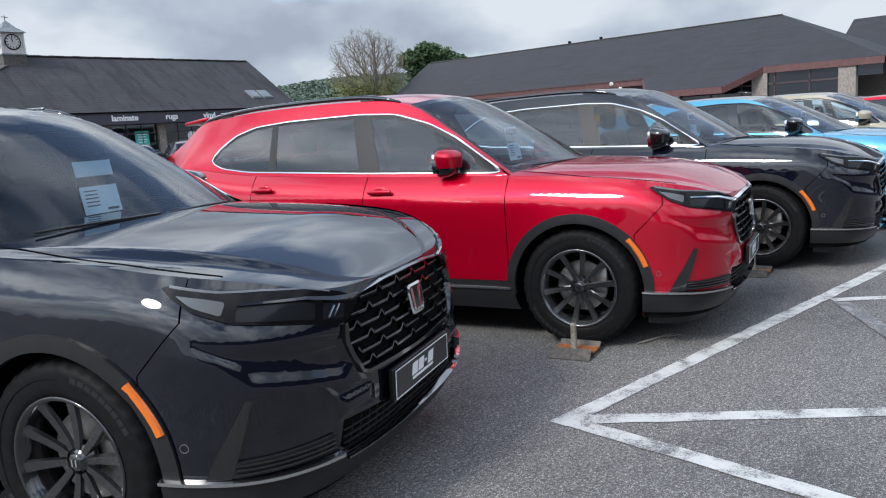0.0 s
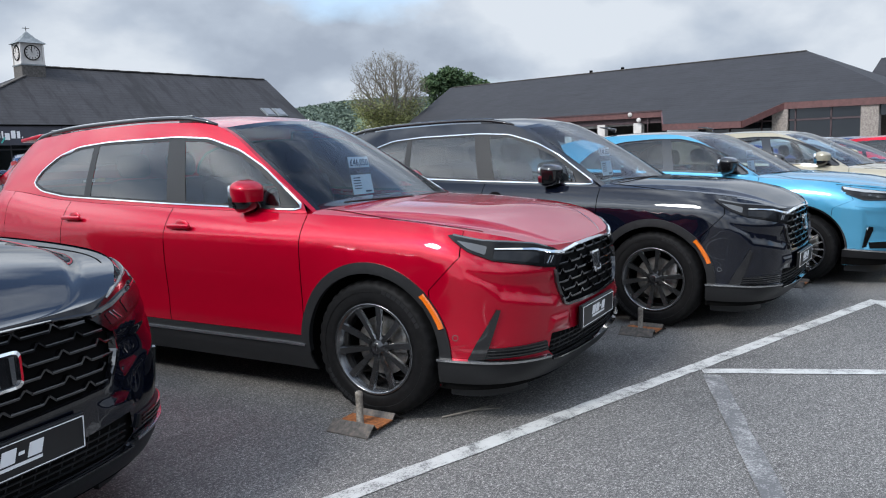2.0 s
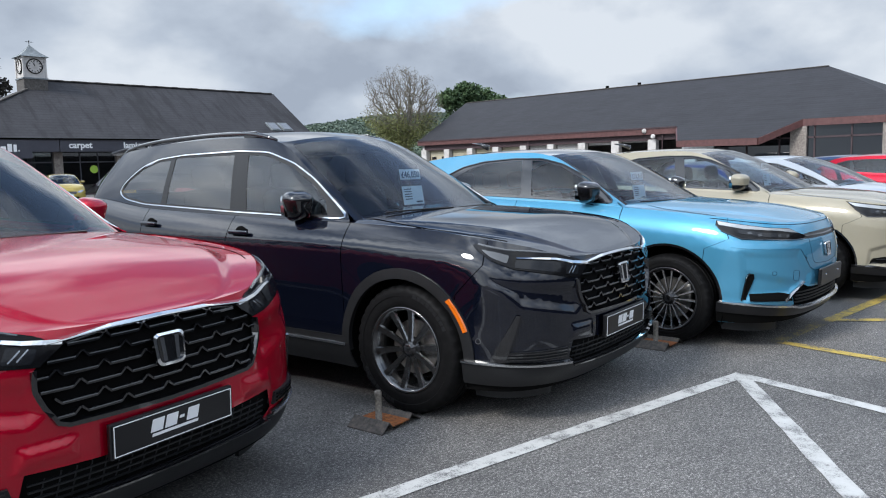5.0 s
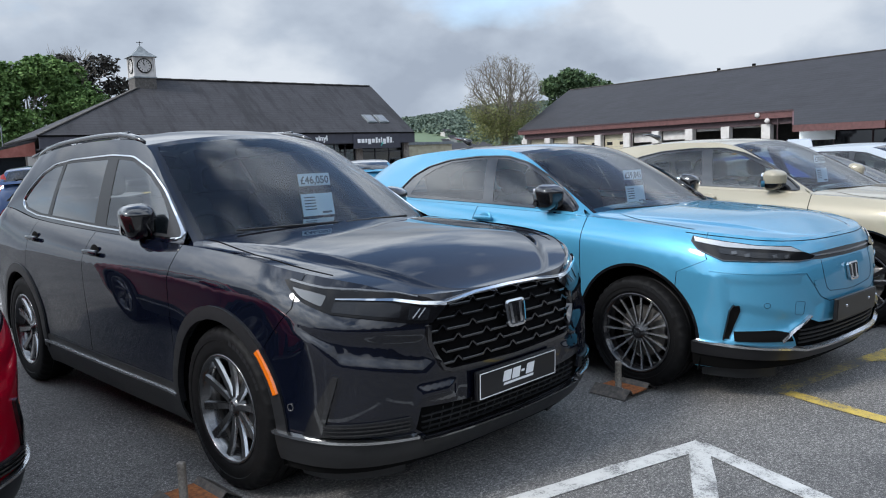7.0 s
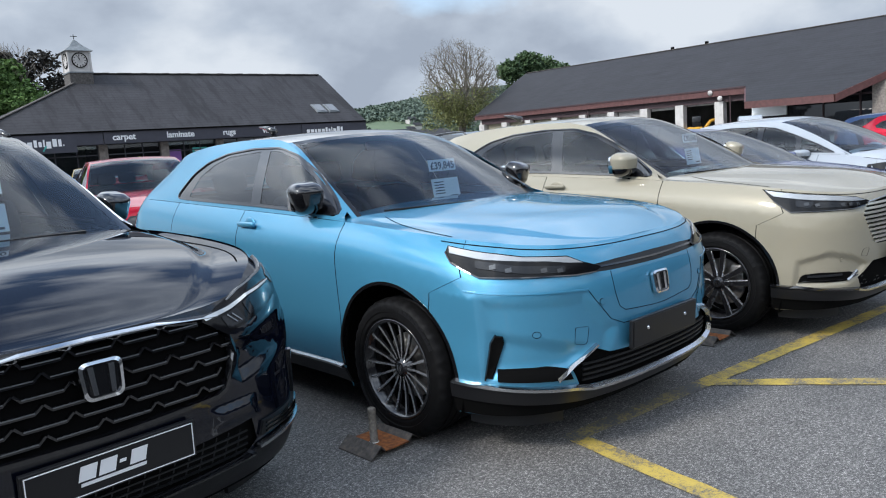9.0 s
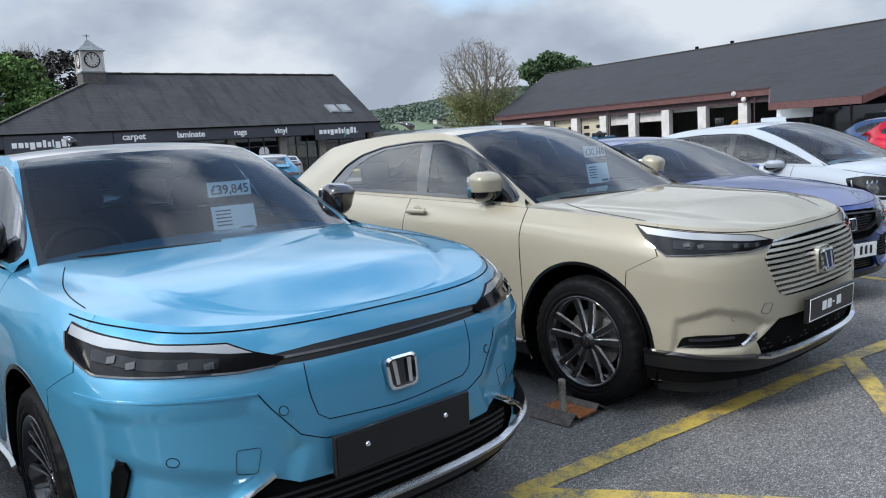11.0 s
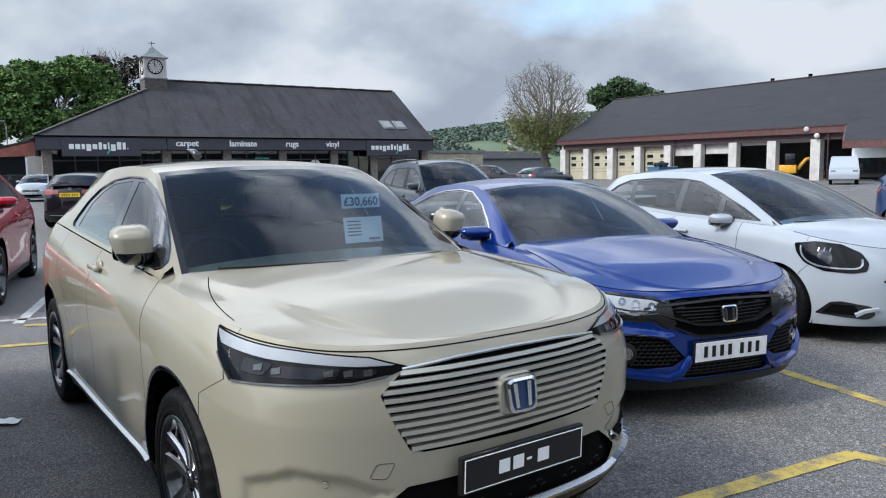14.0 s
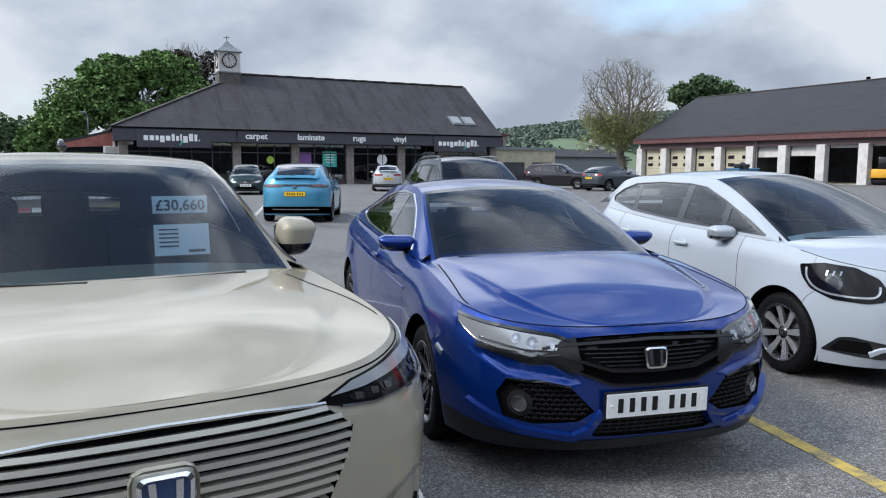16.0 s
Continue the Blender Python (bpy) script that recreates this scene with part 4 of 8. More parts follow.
M["shop_glass"] = Mat("shop_glass", (0.012, 0.014, 0.017), 0.03, spec=0.6).m
M["sky_pane"] = Mat("sky_pane", (0.17, 0.18, 0.19), 0.08, spec=0.8).m
M["olive_wall"] = speckled("olive_wall", (0.42, 0.39, 0.28), (0.34, 0.31, 0.22), (0.48, 0.45, 0.34), 1.5, 0.9, 0.2)
M["lead"] = speckled("lead", (0.17, 0.19, 0.20), (0.12, 0.14, 0.15), (0.24, 0.26, 0.27), 4.0, 0.6, 0.2)
M["brick_grey"] = speckled("brick_grey", (0.085, 0.078, 0.072), (0.055, 0.05, 0.047), (0.13, 0.12, 0.11), 9.0, 0.9, 0.5, 0.02)


def slab(name, pts, thick, mat, parent, label=""):
    """A roof plane or board: a polygon with thickness downwards along its normal."""
    p = [Vector(q) for q in pts]
    n = (p[1] - p[0]).cross(p[2] - p[0]).normalized()
    if n.z < -1e-6:
        p, n = p[::-1], -n
    k = len(p)
    v = p + [q - n * thick for q in p]
    f = [tuple(range(k)), tuple(range(2 * k - 1, k - 1, -1))] + [(i, i + k, (i + 1) % k + k, (i + 1) % k) for i in range(k)]
    return mesh_object(name, v, f, mat, parent, label)


def block(name, lo, hi, mat, parent, label="", bevel=0.0):
    lo, hi = Vector(lo), Vector(hi)
    return part(name, box_bm(tuple(hi - lo), tuple((lo + hi) / 2), bevel), mat, parent, label)


# carpet shop
shop = tagged(new("retail_building"), "single-storey shop with dark slate roof, clock turret and grey fascia", "building")
E0, E1, EY, EZ, RY, RZ, BY = 15.6, 46.55, 64.0, 4.02, 71.5, 8.86, 79.0
slab("roof", [(E0, EY, EZ), (E1, EY, EZ), (E1 + 0.35, RY, RZ), (26.1, RY, RZ)], 0.12, M["slate"], shop, "stained dark slate slope with mossy streaks")
slab("roof", [(26.1, RY, RZ), (E1 + 0.35, RY, RZ), (E1, BY, EZ), (E0, BY, EZ)], 0.12, M["slate"], shop)
slab("roof", [(E0, EY, EZ), (26.1, RY, RZ), (E0, BY, EZ)], 0.12, M["slate"], shop)
for k in range(34):
    x = 26.4 + k * 0.605
    ridge = part("ridge_tile", box_bm((0.59, 0.34, 0.10), (x, RY, RZ + 0.04 + 0.012 * math.sin(k * 2.3)), 0.03), M["brick_grey"], shop)
for k in range(22):
    t = (k + 0.5) / 22
    p, q = Vector((E0, EY, EZ)), Vector((26.1, RY, RZ))
    c = p.lerp(q, t)
    part("hip_tile", box_bm((0.6, 0.26, 0.09), tuple(c + Vector((0, 0, 0.05))), 0.03, (q - p).to_track_quat("X", "Z").to_matrix().to_4x4()), M["brick_grey"], shop)
for k, (x0, x1) in enumerate(((E0 + 0.1, 24.0), (24.06, E1))):
    block("fascia", (x0, EY + 0.02, 3.12), (x1, EY + 0.14, 3.96), M["fascia_grey"], shop, "dark grey sign band")
block("gutter", (E0, EY - 0.1, 3.95), (E1, EY + 0.02, 4.05), M["gap"], shop)
block("soffit", (E0 + 0.1, EY + 0.14, 3.1), (E1, EY + 1.4, 3.16), M["fascia_grey"], shop)
block("wall", (E0 + 0.8, BY - 1.2, 0), (E1 - 0.1, BY - 1.0, 4.0), M["pier_stone"], shop)
block("wall", (E1 - 0.35, EY + 1.2, 0), (E1 - 0.1, BY - 1.0, 4.2), M["pier_stone"], shop)
slab("gable_wall", [(E1 - 0.12, EY + 1.0, 4.0), (E1 - 0.12, BY - 1.0, 4.0), (E1 - 0.12, RY, RZ - 0.3)], 0.2, M["pier_stone"], shop)
block("wall", (E0 + 0.8, EY + 1.2, 0), (E0 + 1.05, BY - 1.0, 4.0), M["pier_stone"], shop)
for x in (16.4, 24.2, 28.65, 33.08, 37.53, 41.2, 46.25):
    block("pier", (x - 0.3, EY + 0.95, 0), (x + 0.3, EY + 1.45, 3.1), M["pier_stone"], shop, "rough stone pier between shop windows")
for k, (x0, x1) in enumerate(((16.7, 23.9), (24.5, 28.35), (28.95, 32.78), (33.38, 37.23), (37.83, 40.9), (41.5, 45.95))):
    win = new("shop_window")
    win.parent = shop
    block("shop_floor", (x0, EY + 1.6, 0.0), (x1, EY + 7, 0.05), M["interior_shade"], win)
    block("back_wall", (x0, EY + 6.5, 0), (x1, EY + 6.6, 3.1), M["interior_shade"], win)
    block("pane", (x0, EY + 1.25, 0.25), (x1, EY + 1.27, 3.1), M["privacy_glass"] if k % 2 else M["side_glass"], win)
    block("stall_riser", (x0, EY + 1.15, 0), (x1, EY + 1.35, 0.25), M["brown_dark"], win)
    n = 3 if k else 5
    for j in range(n + 1):
        x = x0 + (x1 - x0) * j / n
        block("glazing_bar", (x - 0.03, EY + 1.18, 0.25), (x + 0.03, EY + 1.3, 3.1), M["fascia_grey"], win)
    block("transom", (x0, EY + 1.18, 2.35), (x1, EY + 1.3, 2.43), M["fascia_grey"], win)
part("window_poster", box_bm((1.15, 0.02, 1.2), (31.45, EY + 1.22, 1.95)), M["teal_print"], shop, "teal sale poster in a shop window")
for k in range(4):
    part("poster_print", box_bm((0.8 - 0.15 * (k % 2), 0.02, 0.06), (31.45, EY + 1.2, 2.3 - 0.2 * k)), M["white_print"], shop)
M["purple_print"] = Mat("purple_print", (0.2, 0.08, 0.3), 0.6).m
part("window_poster", box_bm((0.9, 0.02, 1.05), (29.5, EY + 1.22, 1.95)), M["purple_print"], shop)
v, f = lathe([(0, 0), (0.62, 0), (0.62, 0.03), (0, 0.03)], 28, "z")
M["lime_print"] = Mat("lime_print", (0.35, 0.55, 0.06), 0.6).m
for x, z, r, mt in ((26.75, 1.85, 0.46, M["lime_print"]), (35.9, 1.95, 0.70, M["white_print"])):
    mesh_object("window_sticker", [(x + p[0] * r, EY + 1.2 + p[2], z + p[1] * r) for p in v], f, mt, shop)
for text, x in (("carpet", 25.45), ("laminate", 29.6), ("rugs", 33.5), ("vinyl", 36.95)):
    words("sign_word", text, 0.63, M["white_print"], shop, pose(x, EY, 3.56, 90, 0, 0), 0.02, bold=0.014)
for x, w in ((19.7, 5.0), (42.45, 4.9)):   # the shop's own sign: plain blocks on a deeper board
    block("sign_board", (x - w / 2, EY - 0.06, 2.66), (x + w / 2, EY + 0.02, 3.9), M["fascia_grey"], shop)
    xx = x - 2.05
    for k, (bw, bh, dz) in enumerate(((0.3, 0.34, 0), (0.3, 0.34, 0), (0.2, 0.34, 0), (0.3, 0.46, -0.06), (0.3, 0.34, 0), (0.2, 0.48, 0.05), (0.2, 0.34, 0), (0.1, 0.48, 0.06), (0.3, 0.46, -0.06), (0.28, 0.52, 0.07), (0.2, 0.48, 0.05), (0.08, 0.1, -0.12))):
        part("sign_block", box_bm((bw, 0.03, bh), (xx + bw / 2, EY - 0.08, 3.3 + dz), 0.012), M["white_print"], shop)
        xx += bw + 0.09
    part("sign_tick", box_bm((0.1, 0.03, 0.45), (x + 0.45, EY - 0.085, 3.0), 0.02, Matrix.Rotation(0.6, 4, "Y")), M["teal_print"], shop)
for x in (43.0, 44.25):   # roof lights on the slope
    t = 0.26
    c = Vector((x, EY + (RY - EY) * t, EZ + (RZ - EZ) * t))
    slope = Vector((0, RY - EY, RZ - EZ)).normalized()
    rot = Matrix.Rotation(math.atan2(slope.z, slope.y), 4, "X")
    fr = part("roof_light", box_bm((1.0, 1.35, 0.12), tuple(c + Vector((0, -0.02, 0.05))), 0.02, rot), M["lead"], shop)
    part("pane", box_bm((0.80, 1.12, 0.02), tuple(c + Vector((0, -0.075, 0.13))), 0.0, rot), M["sky_pane"], fr)
# turret
tur = new("clock_turret")
tur.parent = shop
tx, ty = 24.83, 70.9
block("turret_base", (tx - 0.84, ty - 0.84, 7.6), (tx + 0.84, ty + 0.84, 8.78), M["brick_grey"], tur)
block("turret_ledge", (tx - 0.9, ty - 0.9, 8.76), (tx + 0.9, ty + 0.9, 8.86), M["lead"], tur)
block("turret_box", (tx - 0.78, ty - 0.78, 8.86), (tx + 0.78, ty + 0.78, 10.42), M["white_wall"], tur)
for sx_, sy_ in ((-1, -1), (1, -1), (-1, 1), (1, 1)):
    block("corner_post", (tx + sx_ * 0.78 - 0.07, ty + sy_ * 0.78 - 0.07, 8.86), (tx + sx_ * 0.78 + 0.07, ty + sy_ * 0.78 + 0.07, 10.42), M["white_wall"], tur)
v = [(tx - 1.02, ty - 1.02, 10.42), (tx + 1.02, ty - 1.02, 10.42), (tx + 1.02, ty + 1.02, 10.42), (tx - 1.02, ty + 1.02, 10.42), (tx, ty, 11.42)]
mid_v = [(tx + s * 0.5, ty + u * 0.5, 10.83) for s, u in ((-1, -1), (1, -1), (1, 1), (-1, 1))]
mesh_object("turret_roof", v[:4] + mid_v + [v[4]], [(3, 2, 1, 0), (0, 1, 5, 4), (1, 2, 6, 5), (2, 3, 7, 6), (3, 0, 4, 7), (4, 5, 8), (5, 6, 8), (6, 7, 8), (7, 4, 8)], M["lead"], tur)
v, f = tube([(tx, ty, 11.4), (tx, ty, 11.75)], 0.025)
mesh_object("finial", v, f, M["gap"], tur)
block("finial_arm", (tx - 0.25, ty - 0.02, 11.6), (tx + 0.25, ty + 0.02, 11.64), M["gap"], tur)
for ang in (0, -90):
    face_m = Matrix.Translation((tx, ty, 9.72)) @ Matrix.Rotation(radians(ang), 4, "Z") @ Matrix.Translation((0, -0.80, 0)) @ Matrix.Rotation(radians(90), 4, "X")
    v, f = lathe([(0, 0), (0.56, 0), (0.56, 0.02), (0.50, 0.03), (0.0, 0.03)], 36, "z")
    cf = mesh_object("clock_face", [face_m @ Vector(p) for p in v], f, M["white_wall"], tur)
    v, f = lathe([(0.50, 0.02), (0.50, 0.05), (0.575, 0.05), (0.575, 0.0)], 36, "z")
    mesh_object("clock_rim", [face_m @ Vector(p) for p in v], f, M["gap"], cf)
    for k in range(12):
        a = k * math.pi / 6
        part("hour_mark", box_bm((0.05, 0.13, 0.012), (0.41 * math.sin(a), 0.41 * math.cos(a), 0.036), 0, Matrix.Rotation(-a, 4, "Z")), M["gap"], cf).matrix_basis = face_m
    for L, a in ((0.42, -0.12), (0.30, -0.42)):
        part("clock_hand", box_bm((0.04, L, 0.01), (L / 2 * math.sin(a), L / 2 * math.cos(a), 0.046), 0, Matrix.Rotation(-a, 4, "Z")), M["gap"], cf).matrix_basis = face_m
# low annexe at the shop's near end, and the block behind its far end
annexe = tagged(new("annexe"), "small brick annexe with a red timber gable beside the shop", "building")
M["red_timber"] = speckled("red_timber", (0.30, 0.10, 0.08), (0.22, 0.07, 0.055), (0.36, 0.14, 0.11), 3.0, 0.7, 0.2)
slab("roof", [(12.2, 66.2, 3.0), (15.9, 66.2, 3.9), (15.9, 74, 3.9), (12.2, 74, 3.0)], 0.15, M["slate"], annexe)
slab("gable", [(12.4, 66.3, 2.85), (15.8, 66.3, 3.7), (15.8, 66.3, 2.75), (12.4, 66.3, 2.6)], 0.1, M["red_timber"], annexe)
block("wall", (12.6, 66.5, 0), (15.2, 73, 2.9), M["shop_glass"], annexe)
block("white_panel", (15.3, 66.2, 0.4), (16.2, 66.4, 2.7), M["white_wall"], annexe)
yard = tagged(new("low_building"), "flat-roofed olive rendered block behind the shop", "building")
block("wall", (47.5, 77, 0), (61.2, 84, 3.2), M["olive_wall"], yard)
block("parapet", (47.3, 76.8, 3.2), (61.4, 84.2, 3.5), M["lead"], yard)
# openings: dark slabs on the solid wall stand for the shade inside
for x in (50.5, 54.6, 58.2):
    block("opening", (x, 76.93, 0), (x + 2.6, 77.05, 1.9), M["interior_shade"], yard)
tall = tagged(new("plant_building"), "grey flat-roofed block with dark upper windows", "building")
block("wall", (55.0, 92, 0), (64, 100, 5.4), M["pier_stone"], tall)
block("chimney_block", (54.2, 91, 0), (56.2, 93, 6.0), M["lead"], tall)
block("parapet", (54.8, 91.8, 5.3), (64.5, 100.2, 5.6), M["brown_board"], tall)
for x in (57.3, 59.6, 61.9):
    block("window", (x, 91.94, 3.6), (x + 1.6, 92.02, 4.9), M["shop_glass"], tall)
shed = tagged(new("far_shed"), "long low grey shed with pale roof panels", "building")
block("wall", (66, 116, 0), (104, 126, 3.2), M["lead"], shed)
slab("roof", [(65.5, 115.5, 3.2), (104.5, 115.5, 3.2), (104.5, 121, 4.6), (65.5, 121, 4.6)], 0.15, M["slate_far"], shed)
for x in (68, 73, 78):
    slab("roof_panel", [(x, 116, 3.45), (x + 3, 116, 3.45), (x + 3, 119.5, 4.35), (x, 119.5, 4.35)], 0.05, M["white_wall"], shed)

# workshop building
work = tagged(new("workshop_building"), "garage workshop with dark slate roof, brown fascia and white pillars", "building")
WX, WE, WRX, WRZ = 75.0, 4.85, 89.0, 10.7
slope = (WRZ - WE) / (WRX - WX)
low_x = WX - (WE - 3.25) / slope
slab("roof", [(WX, 80.2, WE), (WX, 43.4, WE - 0.12), (low_x, 41.4, 3.28), (low_x, 33.9, 3.22), (WX, 31.5, WE - 0.05), (WX - 0.2, 21.5, WE - 0.1), (WRX, 33.8, WRZ), (WRX, 84.2, WRZ)], 0.15, M["slate_far"], work, "dark slate slope with a dropped canopy")
slab("roof", [(WRX, 84.2, WRZ), (WRX, 33.8, WRZ), (WRX + 14, 21.5, WE), (WRX + 14, 80, WE)], 0.15, M["slate_far"], work)
slab("roof", [(WX - 0.2, 21.5, WE - 0.1), (WRX + 14, 21.5, WE), (WRX, 33.8, WRZ)], 0.15, M["slate_far"], work)


def eave_board(name, pts, z0, z1, mat, t=0.12):
    for a, b in zip(pts, pts[1:]):
        a, b = Vector(a), Vector(b)
        d = (b - a)
        n = Vector((d.y, -d.x, 0)).normalized() * t
        v = [a + Vector((0, 0, z0)), b + Vector((0, 0, z0)), b + Vector((0, 0, z1)), a + Vector((0, 0, z1))]
        v += [p + n for p in v]
        mesh_object(name, v, [(0, 1, 2, 3), (7, 6, 5, 4), (0, 4, 5, 1), (1, 5, 6, 2), (2, 6, 7, 3), (3, 7, 4, 0)], mat, work)


eave_board("fascia", [(WX, 80.2, WE), (WX, 43.4, WE - 0.12), (low_x, 41.4, 3.28), (low_x, 33.9, 3.22), (WX, 31.5, WE - 0.05), (WX - 0.2, 21.5, WE - 0.1)], -0.62, -0.02, M["brown_board"])
for a, b in (((WX, 80.2, WE), (WX, 62, WE)), ((WX, 61.9, WE), (WX, 43.4, WE - 0.12))):
    block("gutter", (WX - 0.2, b[1], WE - 0.16), (WX - 0.05, a[1], WE - 0.02), M["brown_dark"], work)
block("beam", (WX + 0.35, 43.2, 3.55), (WX + 0.7, 79.6, 4.3), M["brown_dark"], work)
block("soffit", (WX, 43.2, 4.2), (WX + 1.2, 79.8, 4.26), M["brown_dark"], work)
piers = [79.3, 75.2, 71.2, 67.0, 62.8, 58.9, 54.7, 50.5, 46.2]
for k, y in enumerate(piers):
    block("pillar", (WX + 0.1, y - 0.45, 0), (WX + 0.75, y + 0.45, 3.62), M["white_wall"], work, "white rendered pillar")
for k, (a, b) in enumerate(zip(piers, piers[1:])):
    y0, y1 = b + 0.45, a - 0.45
    if k < 4:
        dr = block("workshop_door", (WX + 0.9, y0, 0), (WX + 1.0, y1, 3.55), M["cream_door"], work, "closed cream sectional door with small windows")
        for j in (0.22, 0.78):
            for z in (2.55, 1.75):
                yy = y0 + (y1 - y0) * j
                block("pane", (WX + 0.87, yy - 0.4, z - 0.18), (WX + 0.91, yy + 0.4, z + 0.18), M["shop_glass"], dr)
        for z in (0.9, 1.75 - 0.45, 2.15, 2.95):
            block("door_joint", (WX + 0.885, y0, z - 0.015), (WX + 0.902, y1, z + 0.015), M["lead"], dr)
    else:
        top = 3.55
        drop = {4: 1.05, 5: 0.95, 6: 0.25, 7: 0.15}.get(k, 0.1)
        block("roller_shutter", (WX + 0.9, y0, top - drop), (WX + 1.0, y1, top), M["white_wall"], work)
        block("bay_floor", (WX + 1.0, y0, 0.0), (WX + 9, y1, 0.03), M["olive_wall"], work)
block("back_wall", (WX + 9, 30, 0), (WX + 9.3, 80, 4.8), M["interior_shade"], work)
block("bay_wall", (WX + 1.0, 62.7, 0), (WX + 9, 62.9, 4.8), M["interior_shade"], work)
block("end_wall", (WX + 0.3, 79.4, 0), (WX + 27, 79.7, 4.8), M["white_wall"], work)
block("ceiling_panel", (WX + 0.8, 30, 4.3), (WX + 9.2, 79.6, 4.36), M["interior_shade"], work)
block("shopfront", (WX + 0.2, 24.5, 0.3), (WX + 0.3, 43.0, 3.2), M["shop_glass"], work, "showroom glazing under a canopy")
for y in (24.5, 27.5, 30.5, 33.5, 36.5, 39.8):
    block("glazing_bar", (WX + 0.12, y - 0.06, 0), (WX + 0.32, y + 0.06, 4.2), M["brown_dark"], work)
block("transom", (WX + 0.12, 24.5, 3.1), (WX + 0.32, 43.0, 3.25), M["brown_dark"], work)
block("shopfront_top", (WX + 0.2, 21.7, 3.25), (WX + 0.3, 43.0, 4.2), M["shop_glass"], work)
block("blue_panel", (WX - 0.1, 39.6, 1.9), (WX + 0.1, 42.8, 3.1), M["card"], work, "pale board under the canopy")
for y in (24.4, 31.8):
    block("stone_pier", (WX - 0.1, y - 0.7, 0), (WX + 0.8, y + 0.7, 4.2), M["pier_stone"], work)
for y, z in ((46.9, 4.5), (45.9, 3.9)):
    v, f = lathe([(0, 0.22), (0.12, 0.2), (0.2, 0.1), (0.2, 0)], 16)
    mesh_object("alarm_box", [(WX - 0.15 - p[0], y + p[1] * 1.2, z + p[2] * 1.2) for p in v], f, M["white_wall"], work)
for y in (60.0, 55.5):
    block("ridge_vent", (WRX - 0.15, y - 0.15, WRZ), (WRX + 0.15, y + 0.15, WRZ + 0.35), M["gap"], work)
for y in (62.0, 45.0):
    v, f = tube([(WX + 0.05, y, 4.2), (WX + 0.05, y, 0)], 0.06)
    mesh_object("downpipe", v, f, M["brown_dark"], work)
for k in range(40):
    y = 34.4 + k * 1.25
    part("ridge_tile", box_bm((0.36, 1.2, 0.1), (WRX, y, WRZ + 0.03), 0.03), M["brick_grey"], work)
side_b = tagged(new("side_building"), "second slate-roofed block behind the workshop", "building")
slab("roof", [(92, 8, 5.0), (92, 30, 5.0), (104, 30, 10.6), (104, 8, 10.6)], 0.15, M["slate_far"], side_b)
block("wall", (93, 8, 0), (104, 30, 5.0), M["pier_stone"], side_b)

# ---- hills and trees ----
# hillside grass: distance haze is put into the colour, paler and bluer
M["grass_far_hazed"] = speckled("grass_far_hazed", (0.115, 0.16, 0.095), (0.10, 0.14, 0.085), (0.15, 0.19, 0.11), 0.02, 0.95)
M["bark"] = speckled("bark", (0.19, 0.17, 0.145), (0.12, 0.105, 0.09), (0.26, 0.24, 0.21), 6.0, 0.95, 0.5, 0.03)


def leaf_mat(name, a, b):
    m = Mat(name, a, 0.7, spec=0.25)
    info = m.n.new("ShaderNodeNewGeometry")
    r = m.ramp(info.outputs["Random Per Island"], ((0.0, tuple(v * 0.6 for v in a)), (0.5, a), (1.0, b)))
    m.color(r)
    m.set("Transmission Weight", 0.0)
    return m.m


M["leaf_green"] = leaf_mat("leaf_green", (0.095, 0.175, 0.05), (0.17, 0.27, 0.085))
M["leaf_dark"] = leaf_mat("leaf_dark", (0.06, 0.105, 0.048), (0.105, 0.16, 0.07))
M["leaf_olive"] = leaf_mat("leaf_olive", (0.17, 0.19, 0.07), (0.25, 0.255, 0.11))
M["leaf_purple"] = leaf_mat("leaf_purple", (0.03, 0.028, 0.025), (0.055, 0.05, 0.04))
# far woods: pale blue-green leaves with the haze painted in
M["leaf_far_hazed"] = leaf_mat("leaf_far_hazed", (0.105, 0.145, 0.115), (0.135, 0.178, 0.135))


def leaves(rng, blobs, count, size):
    """Leaf clusters strewn through rounded masses; each is a bent pair of blades."""
    v, f = [], []
    for _ in range(count):
        c, r, sq = blobs[rng.randrange(len(blobs))]
        d = Vector((rng.gauss(0, 1), rng.gauss(0, 1), rng.gauss(0, 1))).normalized()
        rad = r * (rng.random() ** 0.33) * (0.8 + 0.4 * noise.noise(d * 2.3 + Vector(c)))
        p = Vector(c) + Vector((d.x, d.y, d.z * sq)) * rad
        a, b = Vector((rng.gauss(0, 1), rng.gauss(0, 1), rng.gauss(0, 0.6))).normalized(), Vector((rng.gauss(0, 1), rng.gauss(0, 1), rng.gauss(0, 1))).normalized()
        b = a.cross(b).normalized()
        s = size * rng.uniform(0.6, 1.4)
        k = len(v)
        v += [p - a * s, p + b * s * 0.55 - a * s * 0.1, p + a * s, p - b * s * 0.55 + a * s * 0.2]
        f += [(k, k + 1, k + 2), (k, k + 2, k + 3)]
    return v, f


